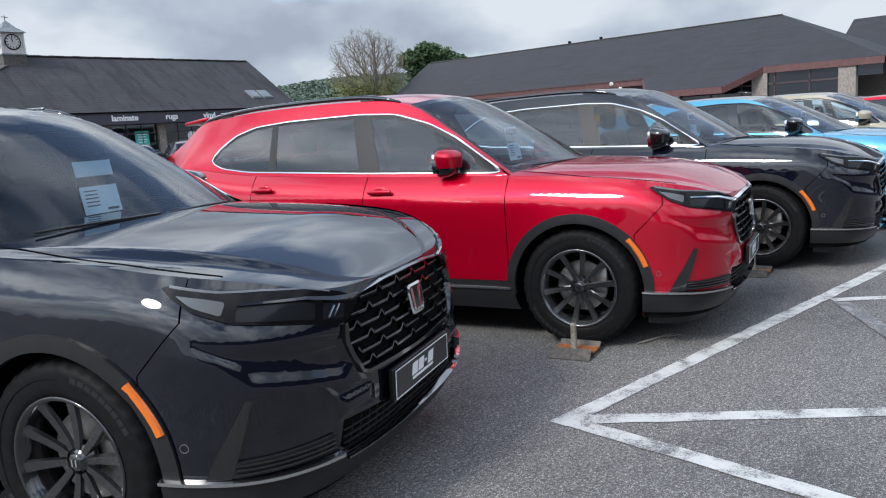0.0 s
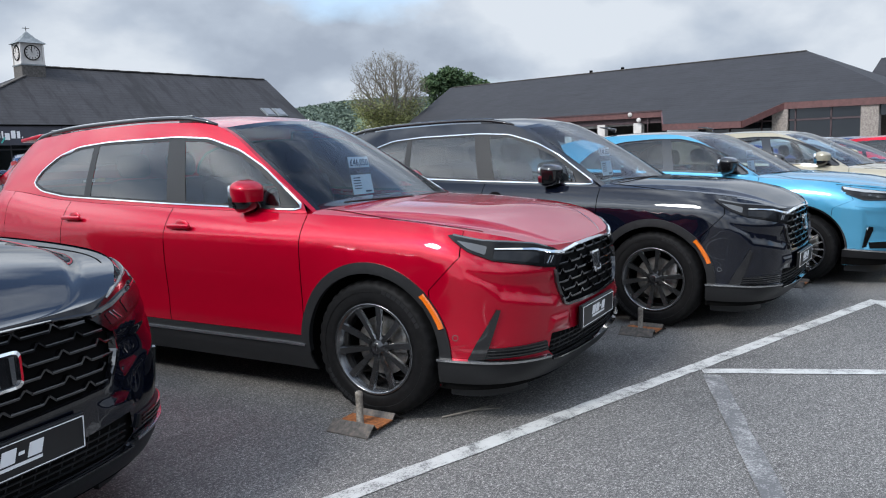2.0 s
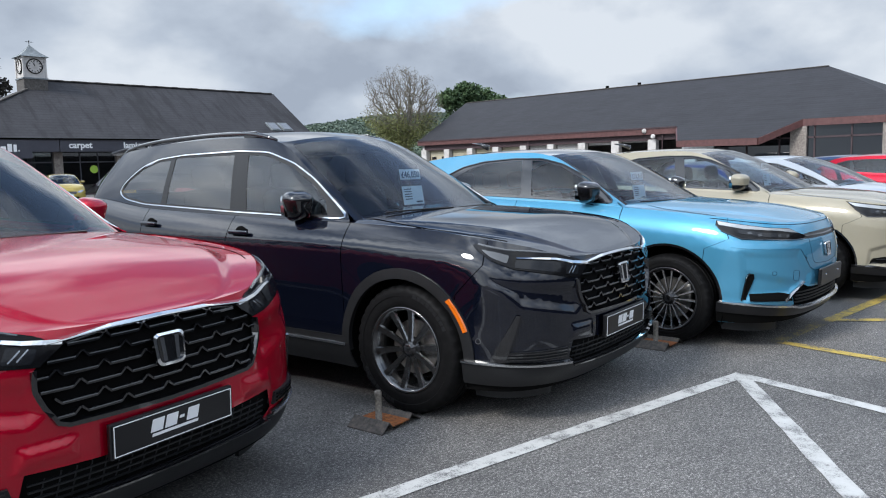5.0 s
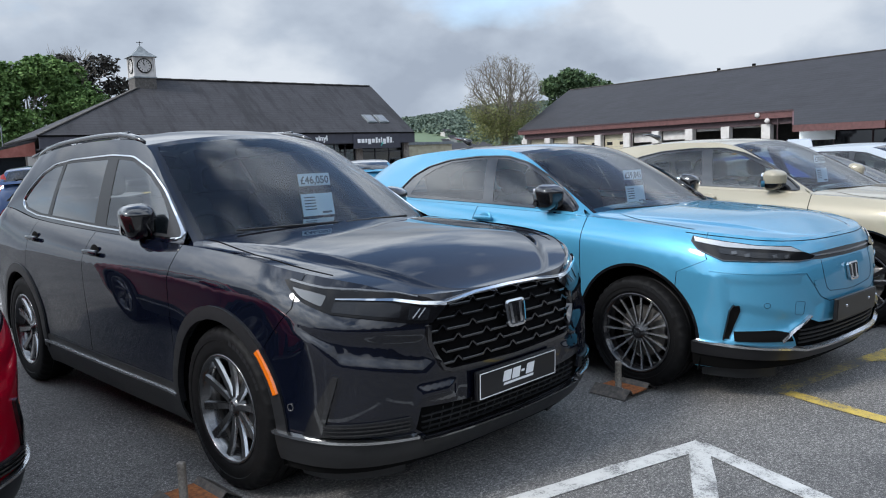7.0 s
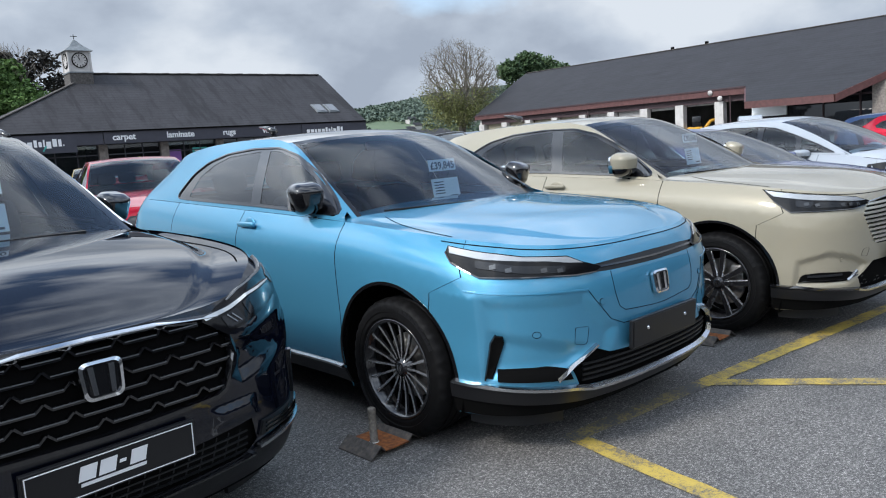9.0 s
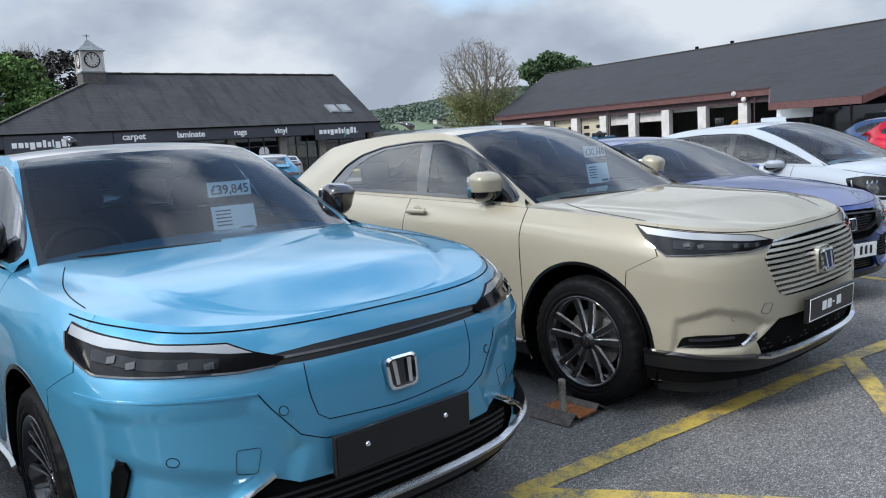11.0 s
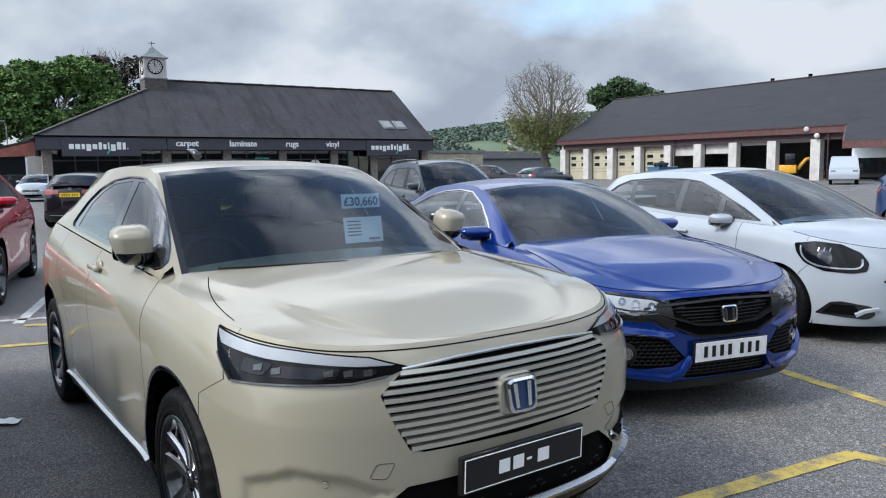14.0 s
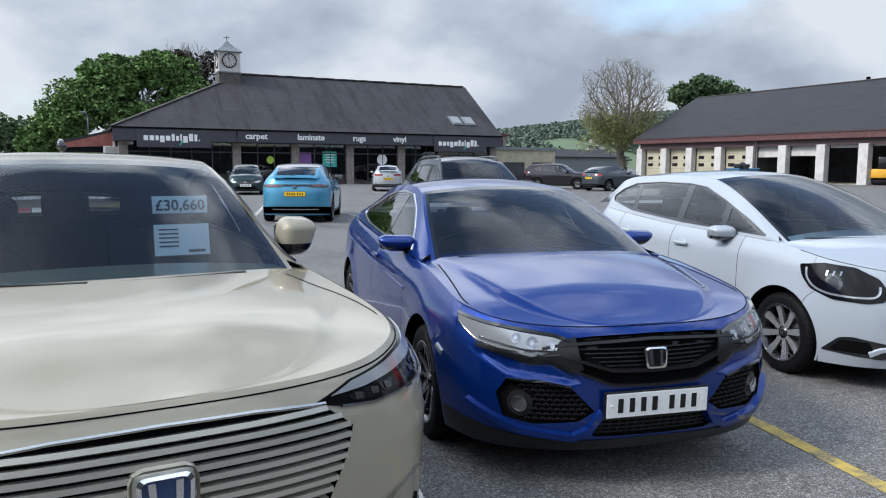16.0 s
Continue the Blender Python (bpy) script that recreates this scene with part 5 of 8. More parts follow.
def limb_tree(rng, base, height, spread, r0, levels=4, first=0.28, ratio=(0.6, 0.8)):
    """Trunk and forking limbs as tubes."""
    v, f, tips = [], [], []

    def grow(p, d, length, r, lev):
        pts, q, dd = [p], p.copy(), d.copy()
        n = 4
        for k in range(n):
            dd = (dd + Vector((rng.gauss(0, 0.10), rng.gauss(0, 0.10), 0.05))).normalized()
            q = q + dd * length / n
            pts.append(q.copy())
        vv, ff = tube(pts, [r * (1 - 0.45 * k / n) for k in range(n + 1)], 6 if lev < 2 else 4)
        o = len(v)
        v.extend(vv)
        f.extend(tuple(o + i for i in t) for t in ff)
        if lev >= levels:
            tips.append(q)
            return
        for k in range(rng.choice((2, 3, 3)) + (1 if lev == 0 else 0)):
            a = rng.uniform(0, 2 * math.pi)
            e = (dd + Vector((math.cos(a), math.sin(a), 0.25)) * rng.uniform(0.45, 0.85) * spread).normalized()
            grow(pts[rng.choice((n - 1, n, n))].copy(), e, length * rng.uniform(*ratio), r * 0.62, lev + 1)

    grow(Vector(base), Vector((0, 0, 1)), height * first, r0, 0)
    return v, f, tips


def tree(base, height, label, leaf, blobs, count, size, seed, r0=0.35, levels=4, spread=1.0, first=0.28, ratio=(0.6, 0.8)):
    rng = random.Random(seed)
    root = tagged(new("tree"), label, "tree")
    root.matrix_basis = pose(*base)
    v, f, tips = limb_tree(rng, (0, 0, 0), height, spread, r0, levels, first, ratio)
    mesh_object("trunk", v, f, M["bark"], root)
    if count:
        v, f = leaves(rng, blobs, count, size)
        mesh_object("crown", v, f, leaf, root)
    return root




def twiggy_tree(base, label, bark, centre, radii, tips, seed, trunk_h, thin=0.0085):
    """A tree whose limbs reach out to many places in its crown, each from the nearest limb."""
    rng = random.Random(seed)
    root = tagged(new("tree"), label, "tree")
    root.matrix_basis = pose(*base)
    at = np.zeros((tips * 3 + 20, 3))
    way = np.zeros(len(at))
    up, n = [-1], 1
    for k in range(1, 7):
        at[n] = (0.25 * math.sin(k), 0.2 * math.cos(k * 1.7), trunk_h * k / 6)
        up.append(n - 1)
        n += 1
    goals = []
    while len(goals) < tips:
        d = Vector((rng.uniform(-1, 1), rng.uniform(-1, 1), rng.uniform(-1, 1)))
        if 0.12 < d.length < 1 and rng.random() < 0.25 + d.length ** 2:
            rough = 0.86 + 0.28 * noise.noise(d.normalized() * 2.6)
            goals.append(Vector((centre[0] + d.x * radii[0] * rough, centre[1] + d.y * radii[1] * rough, centre[2] + d.z * radii[2] * rough)))
    start = Vector((0, 0, trunk_h))
    goals.sort(key=lambda g: (g - start).length * rng.uniform(0.55, 1.3))
    leaf_at = []
    for g in goals:
        gap = at[3:n] - np.array(g)
        cost = np.sqrt((gap ** 2).sum(1)) + 0.35 * np.maximum(0, gap[:, 2]) + 0.55 * way[3:n]
        k = int(cost.argmin()) + 3
        p = Vector(at[k])
        bend = p.lerp(g, 0.5) + Vector((rng.gauss(0, 0.08), rng.gauss(0, 0.08), 0.10)) * (g - p).length
        for q in (bend, g):
            at[n] = q
            way[n] = way[k] + (g - p).length / 2
            up.append(k)
            k = n
            n += 1
        leaf_at.append(g)
    load = [0] * n
    for k in range(n - 1, 0, -1):
        load[k] += 1
        load[up[k]] += load[k]
    v, f = [], []
    for k in range(1, n):
        r0, r1 = (thin * max(1, load[j]) ** 0.46 for j in (up[k], k))
        if k < 8:
            r0, r1 = max(r0, 0.36), max(r1, 0.33)
        vv, ff = tube([Vector(at[up[k]]), Vector(at[k])], [min(r0, r1 * 1.5), r1], 7 if load[k] > 60 else (4 if load[k] > 4 else 3))
        o = len(v)
        v += vv
        f += [tuple(o + i for i in t) for t in ff]
    mesh_object("trunk", v, f, bark, root)
    return root, leaf_at, rng


M["twig"] = speckled("twig", (0.15, 0.135, 0.115), (0.10, 0.09, 0.075), (0.21, 0.19, 0.165), 4.0, 0.95, 0.3, 0.02)
M["leaf_bud"] = leaf_mat("leaf_bud", (0.20, 0.18, 0.12), (0.27, 0.24, 0.16))
bare, tips_at, rng_t = twiggy_tree((77.6, 85.5, 0), "half-bare spreading tree with thin olive leaves low in its crown", M["twig"], (0, 0, 9.7), (6.4, 6.0, 6.2), 4200, 11, 4.6)
high = [(tuple(p), 0.45, 1.0) for p in tips_at if p.z > 8.5]
v, f = leaves(rng_t, high, 5200, 0.065)
mesh_object("upper_crown", v, f, M["leaf_bud"], bare, "sparse pale buds on bare twigs")
low = [(tuple(p - Vector((0, 0, 0.3))), 1.0, 1.0) for p in tips_at if p.z + 0.18 * p.x < 5.2 + 4.2 * rng_t.random() ** 2 + 1.5 * noise.noise(p * 0.35)]
low += [((-4.6, 0, 5.4), 2.2, 0.9), ((-3.0, -1, 4.2), 1.9, 0.8), ((-5.8, 0, 4.2), 1.7, 0.9), ((3.4, 0, 5.4), 1.7, 0.8)] * 14
v, f = leaves(rng_t, low, 11500, 0.12)
mesh_object("crown", v, f, M["leaf_olive"], bare, "thin olive-green leaves in the lower crown")
tree((99, 93, 0), 13.5, "dense dark green tree behind a slate roof", M["leaf_dark"], [((-4, 0, 12.2), 2.6, 0.8), ((0, 0, 13.4), 2.8, 0.8), ((4, 0, 12.4), 3.2, 0.8), ((8, 0, 11.8), 3.0, 0.7), ((0, 0, 9.6), 4.6, 0.8)], 11000, 0.28, 12, 0.5, 4)
tree((20, 97, 0), 15, "broad leafy green tree behind the shop", M["leaf_green"], [((-4.5, 0, 8), 4.4, 0.8), ((-1.5, 0, 10.6), 3.6, 0.8), ((2.5, 0, 11.6), 3.4, 0.8), ((-7.5, 0, 5.5), 3.6, 0.8), ((-9.5, 0, 3.6), 2.6, 0.8), ((5.6, 0, 8.4), 4.0, 0.8), ((0.5, 0, 5.5), 5, 0.8), ((5.4, 2, 12.0), 2.4, 0.8), ((-3.6, 1, 11.2), 2.2, 0.7)], 56000, 0.23, 13, 0.5, 4)
tree((28.2, 101, 0), 15, "thin dark purple-leaved tree with open twigs", M["leaf_purple"], [((-1, 0, 12.6), 2.6, 0.7), ((1.4, 0, 13.6), 2.2, 0.7), ((-2.6, 0, 13.8), 1.8, 0.6), ((2.8, 0, 11.2), 2.0, 0.7), ((0, 0, 10.4), 2.6, 0.9)], 2600, 0.24, 14, 0.3, 5, 0.9, 0.36)
tree((7, 118, 0), 9, "dark leafy tree at the far side of the car park", M["leaf_dark"], [((0, 0, 5), 4, 0.8), ((-5, 0, 4.4), 3.4, 0.8), ((-10, 0, 4), 3.6, 0.8)], 5000, 0.32, 15, 0.4, 3)
hedge_v, hedge_f = leaves(random.Random(5), [((3 + 1.6 * k, 78 + 0.3 * (k % 3), 1.0), 1.25, 0.9) for k in range(7)], 5000, 0.16)
tagged(mesh_object("hedge", hedge_v, hedge_f, M["leaf_green"]), "clipped green hedge beside the annexe", "hedge", kind="stuff")


def hill(name, label, mat, x0, x1, y, prof, depth, seed):
    rng = random.Random(seed)
    n, rows = 60, 8
    v, f = [], []
    for i in range(n + 1):
        x = x0 + (x1 - x0) * i / n
        top = interp(prof, x)
        for j in range(rows + 1):
            t = j / rows
            v.append((x, y + depth * t, top * (1 - (1 - t) ** 2) + 2.0 * noise.noise(Vector((x * 0.02, t * 3, seed)))*t - 1.0 * (1 - t)))
    k = rows + 1
    f = [(i * k + j, (i + 1) * k + j, (i + 1) * k + j + 1, i * k + j + 1) for i in range(n) for j in range(rows)]
    return tagged(mesh_object(name, v, f, mat, smooth=True), label, "hill", kind="structure")


hp = ((200, 26), (420, 34), (550, 46), (615, 55), (690, 64), (740, 71), (805, 78), (950, 86), (1200, 92), (1500, 80))
hill("backdrop", "distant grassy hillside", M["grass_far_hazed"], 200, 1500, 640, hp, 260, 3)
rng = random.Random(21)
fv, ff = [], []
for _ in range(6000):
    x = rng.uniform(380, 1150)
    top = interp(hp, x)
    t = 0.06 + 0.94 * rng.random() ** 0.8
    if t < 0.5 and noise.noise(Vector((x * 0.012, t * 4, 7.0))) < -0.12:
        continue
    z = top * (1 - (1 - t) ** 2)
    y = 640 + 260 * t
    lv, lf = leaves(rng, [((x, y, z + 3.0), 5.5, 0.75)], 9, 2.3)
    o = len(fv)
    fv += lv
    ff += [tuple(o + q for q in tt) for tt in lf]
tagged(mesh_object("far_woods", fv, ff, M["leaf_far_hazed"]), "wooded distant hillside", "woods", kind="stuff")
for x, t in ((560, 0.25), (600, 0.3), (575, 0.36), (640, 0.22), (660, 0.3), (540, 0.2), (700, 0.25)):
    hs = tagged(new("far_house"), "small pale house on a distant hillside", "house", "far houses")
    z = interp(hp, x) * (1 - (1 - t) ** 2)
    block("wall", (x, 640 + 260 * t, z - 1), (x + 11, 648 + 260 * t, z + 5.5), M["white_wall"], hs)
    slab("roof", [(x - 0.5, 639 + 260 * t, z + 5.5), (x + 11.5, 639 + 260 * t, z + 5.5), (x + 11.5, 644 + 260 * t, z + 9), (x - 0.5, 644 + 260 * t, z + 9)], 0.3, M["slate_far"], hs)
street = tagged(new("street_lamp"), "slim grey street lamp beside the shop", "street lamp")
v, f = tube([(14.4, 70, 0), (14.4, 70, 4.9), (14.3, 69.8, 5.2)], [0.08, 0.06, 0.05])
mesh_object("pole", v, f, M["lead"], street)
part("lamp_head", box_bm((0.5, 0.25, 0.12), (14.1, 69.7, 5.25), 0.04), M["lead"], street)

# an unseen plain dark wall added behind the camera darkens what the cars mirror
M["reflection_dark"] = speckled("reflection_dark", (0.03, 0.032, 0.036), (0.02, 0.021, 0.024), (0.045, 0.047, 0.052), 0.7, 0.5)
tagged(part("reflection_wall", box_bm((110, 0.4, 4.6), (18, -6, 2.3), 0.05), M["reflection_dark"], None), "unseen plain dark wall added behind the car park for reflections", "wall", kind="structure")

# ---- the makes of body ----
SUV = dict(
    yf_ref=-0.872, yr_ref=3.776, corner=0.562, corner_rear=0.6, w_ref=0.933, wb=2.70, tyre=0.366, tyre_w=0.235, rim=0.238, track=0.80, arch=0.415, floor=0.21, n=3.1,
    yf=((0.18, -0.77), (0.3, -0.85), (0.45, -0.872), (0.6, -0.872), (0.75, -0.866), (0.9, -0.838), (0.98, -0.80), (1.1, -0.73)),
    yr=((0.2, 3.62), (0.4, 3.75), (0.7, 3.776), (1.0, 3.74), (1.25, 3.66)),
    w=((0.2, 0.87), (0.3, 0.905), (0.42, 0.918), (0.55, 0.920), (0.72, 0.931), (0.86, 0.935), (0.93, 0.930), (1.0, 0.913), (1.2, 0.874)),
    ztop=((-0.872, 0.868), (-0.80, 0.885), (-0.665, 0.942), (-0.5, 0.985), (-0.2, 1.025), (0.2, 1.05), (0.6, 1.06), (1.5, 1.08), (2.6, 1.12), (3.2, 1.18), (3.8, 1.20)),
    crown=0.052, ridge=(0.030, 0.64), cowl=0.46, header=1.28, rear_header=3.28, tail=3.72, shoulder=(0.06, 0.16), flare=0.012, taper=(0.095, -0.25, 0.42),
    roof_x=((0.46, 0.775), (0.9, 0.685), (1.28, 0.60), (1.7, 0.59), (2.7, 0.585), (3.28, 0.56), (3.5, 0.60), (3.72, 0.68)),
    roof_z=((0.46, 1.06), (0.9, 1.345), (1.28, 1.555), (1.7, 1.605), (2.5, 1.60), (3.0, 1.57), (3.28, 1.53), (3.5, 1.37), (3.72, 1.215)),
    bow=((0.46, -0.20), (1.28, -0.10), (1.6, 0.0), (3.1, 0.0), (3.5, 0.08), (3.72, 0.06)),
    roof_crown=((0.46, 0.03), (1.28, 0.05), (1.7, 0.055), (3.1, 0.05), (3.72, 0.02)),
    dlo=rounded([(0.50, 1.075), (1.55, 1.103), (2.62, 1.143), (2.90, 1.178), (3.03, 1.235), (2.97, 1.32), (2.82, 1.42), (2.62, 1.478), (2.30, 1.502), (1.66, 1.512), (1.36, 1.495), (1.08, 1.415), (0.87, 1.315), (0.70, 1.205)], 0.05, 2),
    panes=[("front_window", [(0.66, 1.098), (1.42, 1.117), (1.56, 1.485), (1.38, 1.475), (1.10, 1.395), (0.89, 1.295), (0.72, 1.185)]),
           ("rear_side_window", [(1.59, 1.122), (2.35, 1.150), (2.40, 1.480), (2.28, 1.485), (1.71, 1.490)]),
           ("quarter_window", [(2.42, 1.153), (2.60, 1.160), (2.88, 1.195), (3.0, 1.240), (2.95, 1.31), (2.81, 1.405), (2.61, 1.460), (2.455, 1.472)])],
    doors=(0.445, 1.50, 2.52), sill=0.40)
CROSSOVER = dict(
    yf_ref=-0.885, yr_ref=3.46, corner=0.62, corner_rear=0.6, w_ref=0.895, wb=2.61, tyre=0.338, tyre_w=0.225, rim=0.236, track=0.77, arch=0.418, floor=0.20, n=2.9,
    yf=((0.18, -0.78), (0.3, -0.86), (0.45, -0.885), (0.6, -0.88), (0.75, -0.86), (0.88, -0.81), (0.96, -0.74), (1.1, -0.65)),
    yr=((0.2, 3.3), (0.4, 3.44), (0.7, 3.46), (0.95, 3.42), (1.2, 3.30)),
    w=((0.2, 0.84), (0.3, 0.87), (0.42, 0.880), (0.55, 0.882), (0.70, 0.893), (0.82, 0.896), (0.90, 0.888), (1.0, 0.868), (1.2, 0.84)),
    ztop=((-0.89, 0.893), (-0.8, 0.902), (-0.65, 0.92), (-0.45, 0.948), (-0.2, 0.975), (0.2, 1.005), (0.55, 1.025), (1.5, 1.065), (2.4, 1.10), (3.0, 1.12), (3.5, 1.12)),
    crown=0.046, ridge=(0.011, 0.60), cowl=0.42, header=1.22, rear_header=2.75, tail=3.36, shoulder=(0.055, 0.16), flare=0.012, taper=(0.075, 0.05, 0.60),
    roof_x=((0.42, 0.735), (0.85, 0.66), (1.22, 0.585), (1.6, 0.57), (2.3, 0.56), (2.75, 0.545), (3.05, 0.555), (3.36, 0.555)),
    roof_z=((0.42, 1.015), (0.85, 1.265), (1.22, 1.442), (1.6, 1.480), (2.2, 1.472), (2.6, 1.438), (2.75, 1.410), (3.05, 1.285), (3.36, 1.13)),
    bow=((0.42, -0.20), (1.22, -0.10), (1.5, 0.0), (2.6, 0.0), (3.0, 0.08), (3.36, 0.06)),
    roof_crown=((0.42, 0.02), (1.22, 0.032), (1.6, 0.032), (2.6, 0.03), (3.36, 0.02)),
    dlo=rounded([(0.50, 1.045), (1.34, 1.085), (2.28, 1.118), (2.43, 1.128), (2.45, 1.155), (2.32, 1.285), (2.16, 1.358), (1.92, 1.405), (1.58, 1.424), (1.28, 1.417), (1.06, 1.366), (0.80, 1.252), (0.60, 1.12)], 0.04, 2),
    panes=[("front_window", [(0.66, 1.07), (1.29, 1.100), (1.38, 1.402), (1.27, 1.396), (1.07, 1.346), (0.83, 1.237), (0.68, 1.13)]),
           ("rear_side_window", [(1.40, 1.104), (2.23, 1.134), (2.27, 1.140), (2.20, 1.272), (2.06, 1.340), (1.89, 1.385), (1.49, 1.405)])],
    gloss_pillar=True,
    doors=(0.40, 1.42, 2.36), sill=0.275)
SHORT_CROSSOVER = dict(CROSSOVER)       # the petrol one has the shorter nose
SHORT_CROSSOVER.update(
    yf_ref=-0.835, corner=0.57, nose_scale=0.92, taper=(0.05, 0.0, 0.60),
    yf=((0.18, -0.73), (0.3, -0.805), (0.45, -0.828), (0.6, -0.83), (0.75, -0.818), (0.88, -0.775), (0.96, -0.71), (1.1, -0.62)),
    ztop=((-0.84, 0.893), (-0.755, 0.902), (-0.615, 0.92), (-0.43, 0.948), (-0.2, 0.975), (0.2, 1.005), (0.55, 1.025), (1.5, 1.065), (2.4, 1.10), (3.0, 1.12), (3.5, 1.12)))
HATCH = dict(CROSSOVER)
HATCH.update(
    yf_ref=-0.91, yr_ref=3.60, w_ref=0.90, wb=2.697, tyre=0.318, rim=0.222, track=0.775, arch=0.375, floor=0.19, n=2.6,
    yf=((0.15, -0.84), (0.25, -0.90), (0.4, -0.91), (0.55, -0.90), (0.68, -0.87), (0.78, -0.80), (0.9, -0.66)),
    yr=((0.2, 3.45), (0.5, 3.58), (0.8, 3.60), (1.0, 3.5), (1.1, 3.42)),
    w=((0.15, 0.84), (0.3, 0.88), (0.5, 0.90), (0.7, 0.895), (0.85, 0.88), (1.0, 0.86), (1.1, 0.84)),
    ztop=((-0.92, 0.755), (-0.8, 0.762), (-0.65, 0.785), (-0.45, 0.825), (0.1, 0.905), (0.55, 0.935), (1.5, 0.955), (2.4, 0.99), (3.2, 1.03), (3.6, 1.03)),
    crown=0.06, ridge=(0.022, 0.58), cowl=0.40, header=1.32, rear_header=2.6, tail=3.5, flare=0.02, taper=(0.0, 0.0, 1.0),
    roof_x=((0.40, 0.735), (0.9, 0.655), (1.32, 0.575), (1.7, 0.555), (2.3, 0.54), (2.6, 0.53), (3.0, 0.57), (3.5, 0.66)),
    roof_z=((0.40, 0.93), (0.9, 1.16), (1.32, 1.31), (1.7, 1.35), (2.2, 1.337), (2.6, 1.297), (3.0, 1.185), (3.5, 1.04)),
    bow=((0.40, -0.18), (1.32, -0.08), (1.6, 0.0), (2.5, 0.0), (3.0, 0.06), (3.5, 0.05)),
    roof_crown=((0.40, 0.02), (1.32, 0.045), (1.7, 0.05), (2.6, 0.04), (3.5, 0.02)),
    dlo=[(0.72, 0.965), (1.5, 0.98), (2.4, 1.02), (2.82, 1.07), (2.86, 1.10), (2.68, 1.17), (2.4, 1.245), (2.1, 1.285), (1.75, 1.305), (1.45, 1.29), (1.15, 1.2), (0.9, 1.085), (0.75, 1.0)],
    panes=[("front_window", [(0.88, 0.985), (1.5, 1.0), (1.54, 1.28), (1.45, 1.275), (1.16, 1.185), (0.93, 1.08), (0.84, 1.02)]),
           ("rear_window_side", [(1.60, 1.0), (2.40, 1.04), (2.74, 1.085), (2.62, 1.165), (2.36, 1.235), (2.08, 1.27), (1.64, 1.285)])],
    doors=(0.52, 1.55, 2.5), sill=0.28)
SMALL_HATCH = dict(CROSSOVER)
SMALL_HATCH.update(
    yf_ref=-0.80, yr_ref=3.24, w_ref=0.847, wb=2.52, tyre=0.305, rim=0.215, tyre_w=0.195, track=0.735, arch=0.36, floor=0.17, n=2.4, corner=0.6,
    yf=((0.15, -0.74), (0.25, -0.79), (0.4, -0.80), (0.55, -0.79), (0.7, -0.74), (0.82, -0.66), (0.95, -0.52), (1.05, -0.4)),
    yr=((0.2, 3.1), (0.4, 3.22), (0.7, 3.24), (1.0, 3.2), (1.2, 3.12)),
    w=((0.15, 0.80), (0.3, 0.83), (0.5, 0.845), (0.7, 0.847), (0.85, 0.84), (1.0, 0.825), (1.2, 0.80)),
    ztop=((-0.81, 0.74), (-0.6, 0.83), (-0.3, 0.91), (0.1, 0.965), (0.5, 0.985), (1.5, 1.01), (2.4, 1.07), (3.0, 1.12), (3.3, 1.12)),
    crown=0.07, ridge=(0.0, 0.7), cowl=0.12, header=1.20, rear_header=2.75, tail=3.2, flare=0.02, taper=(0.0, 0.0, 1.0),
    roof_x=((0.12, 0.72), (0.7, 0.635), (1.20, 0.56), (1.6, 0.545), (2.3, 0.54), (2.75, 0.53), (3.0, 0.56), (3.2, 0.62)),
    roof_z=((0.12, 0.975), (0.7, 1.26), (1.20, 1.43), (1.6, 1.46), (2.2, 1.45), (2.75, 1.40), (3.0, 1.25), (3.2, 1.13)),
    bow=((0.12, -0.2), (1.20, -0.1), (1.5, 0.0), (2.6, 0.0), (3.0, 0.08), (3.2, 0.06)),
    roof_crown=((0.12, 0.02), (1.20, 0.045), (1.6, 0.05), (2.6, 0.04), (3.2, 0.02)),
    dlo=[(0.30, 1.01), (1.4, 1.04), (2.3, 1.10), (2.72, 1.18), (2.76, 1.23), (2.66, 1.30), (2.45, 1.365), (2.0, 1.39), (1.5, 1.385), (1.25, 1.36), (0.9, 1.25), (0.55, 1.12)],
    panes=[("quarter_light", [(0.40, 1.022), (0.78, 1.035), (0.80, 1.195), (0.58, 1.115)]),
           ("front_window", [(0.86, 1.04), (1.40, 1.06), (1.42, 1.365), (1.27, 1.345), (0.92, 1.24), (0.88, 1.2)]),
           ("rear_window_side", [(1.50, 1.065), (2.22, 1.115), (2.3, 1.35), (2.0, 1.37), (1.52, 1.37)]),
           ("rear_quarter", [(2.30, 1.125), (2.66, 1.19), (2.70, 1.23), (2.62, 1.29), (2.44, 1.345), (2.38, 1.35)])],
    doors=(0.50, 1.45, 2.38), sill=0.28)

STYLE_SUV = dict(n=10, pair=(0,), split=0.0, split_in=0.16, w0=0.030, w1=0.046, body=M["rim_edge"], face=M["rim_dark"], barrel=M["rim_dark"])
STYLE_DARK = dict(STYLE_SUV, body=M["rim_black"], face=M["rim_black"], barrel=M["rim_black"])
STYLE_MANY = dict(n=9, pair=(-1, 1), split=0.17, split_in=0.15, w0=0.011, w1=0.019, body=M["rim_black"], face=M["rim_silver"], barrel=M["rim_black"])
STYLE_CROSS = dict(n=5, pair=(-1, 1), split=0.23, split_in=0.36, w0=0.034, w1=0.044, body=M["rim_silver"], face=M["rim_black"], barrel=M["rim_black"])
STYLE_HATCH = dict(n=5, pair=(-1, 1), split=0.26, split_in=0.1, w0=0.03, w1=0.035, body=M["rim_black"], face=M["rim_black"], barrel=M["rim_black"])
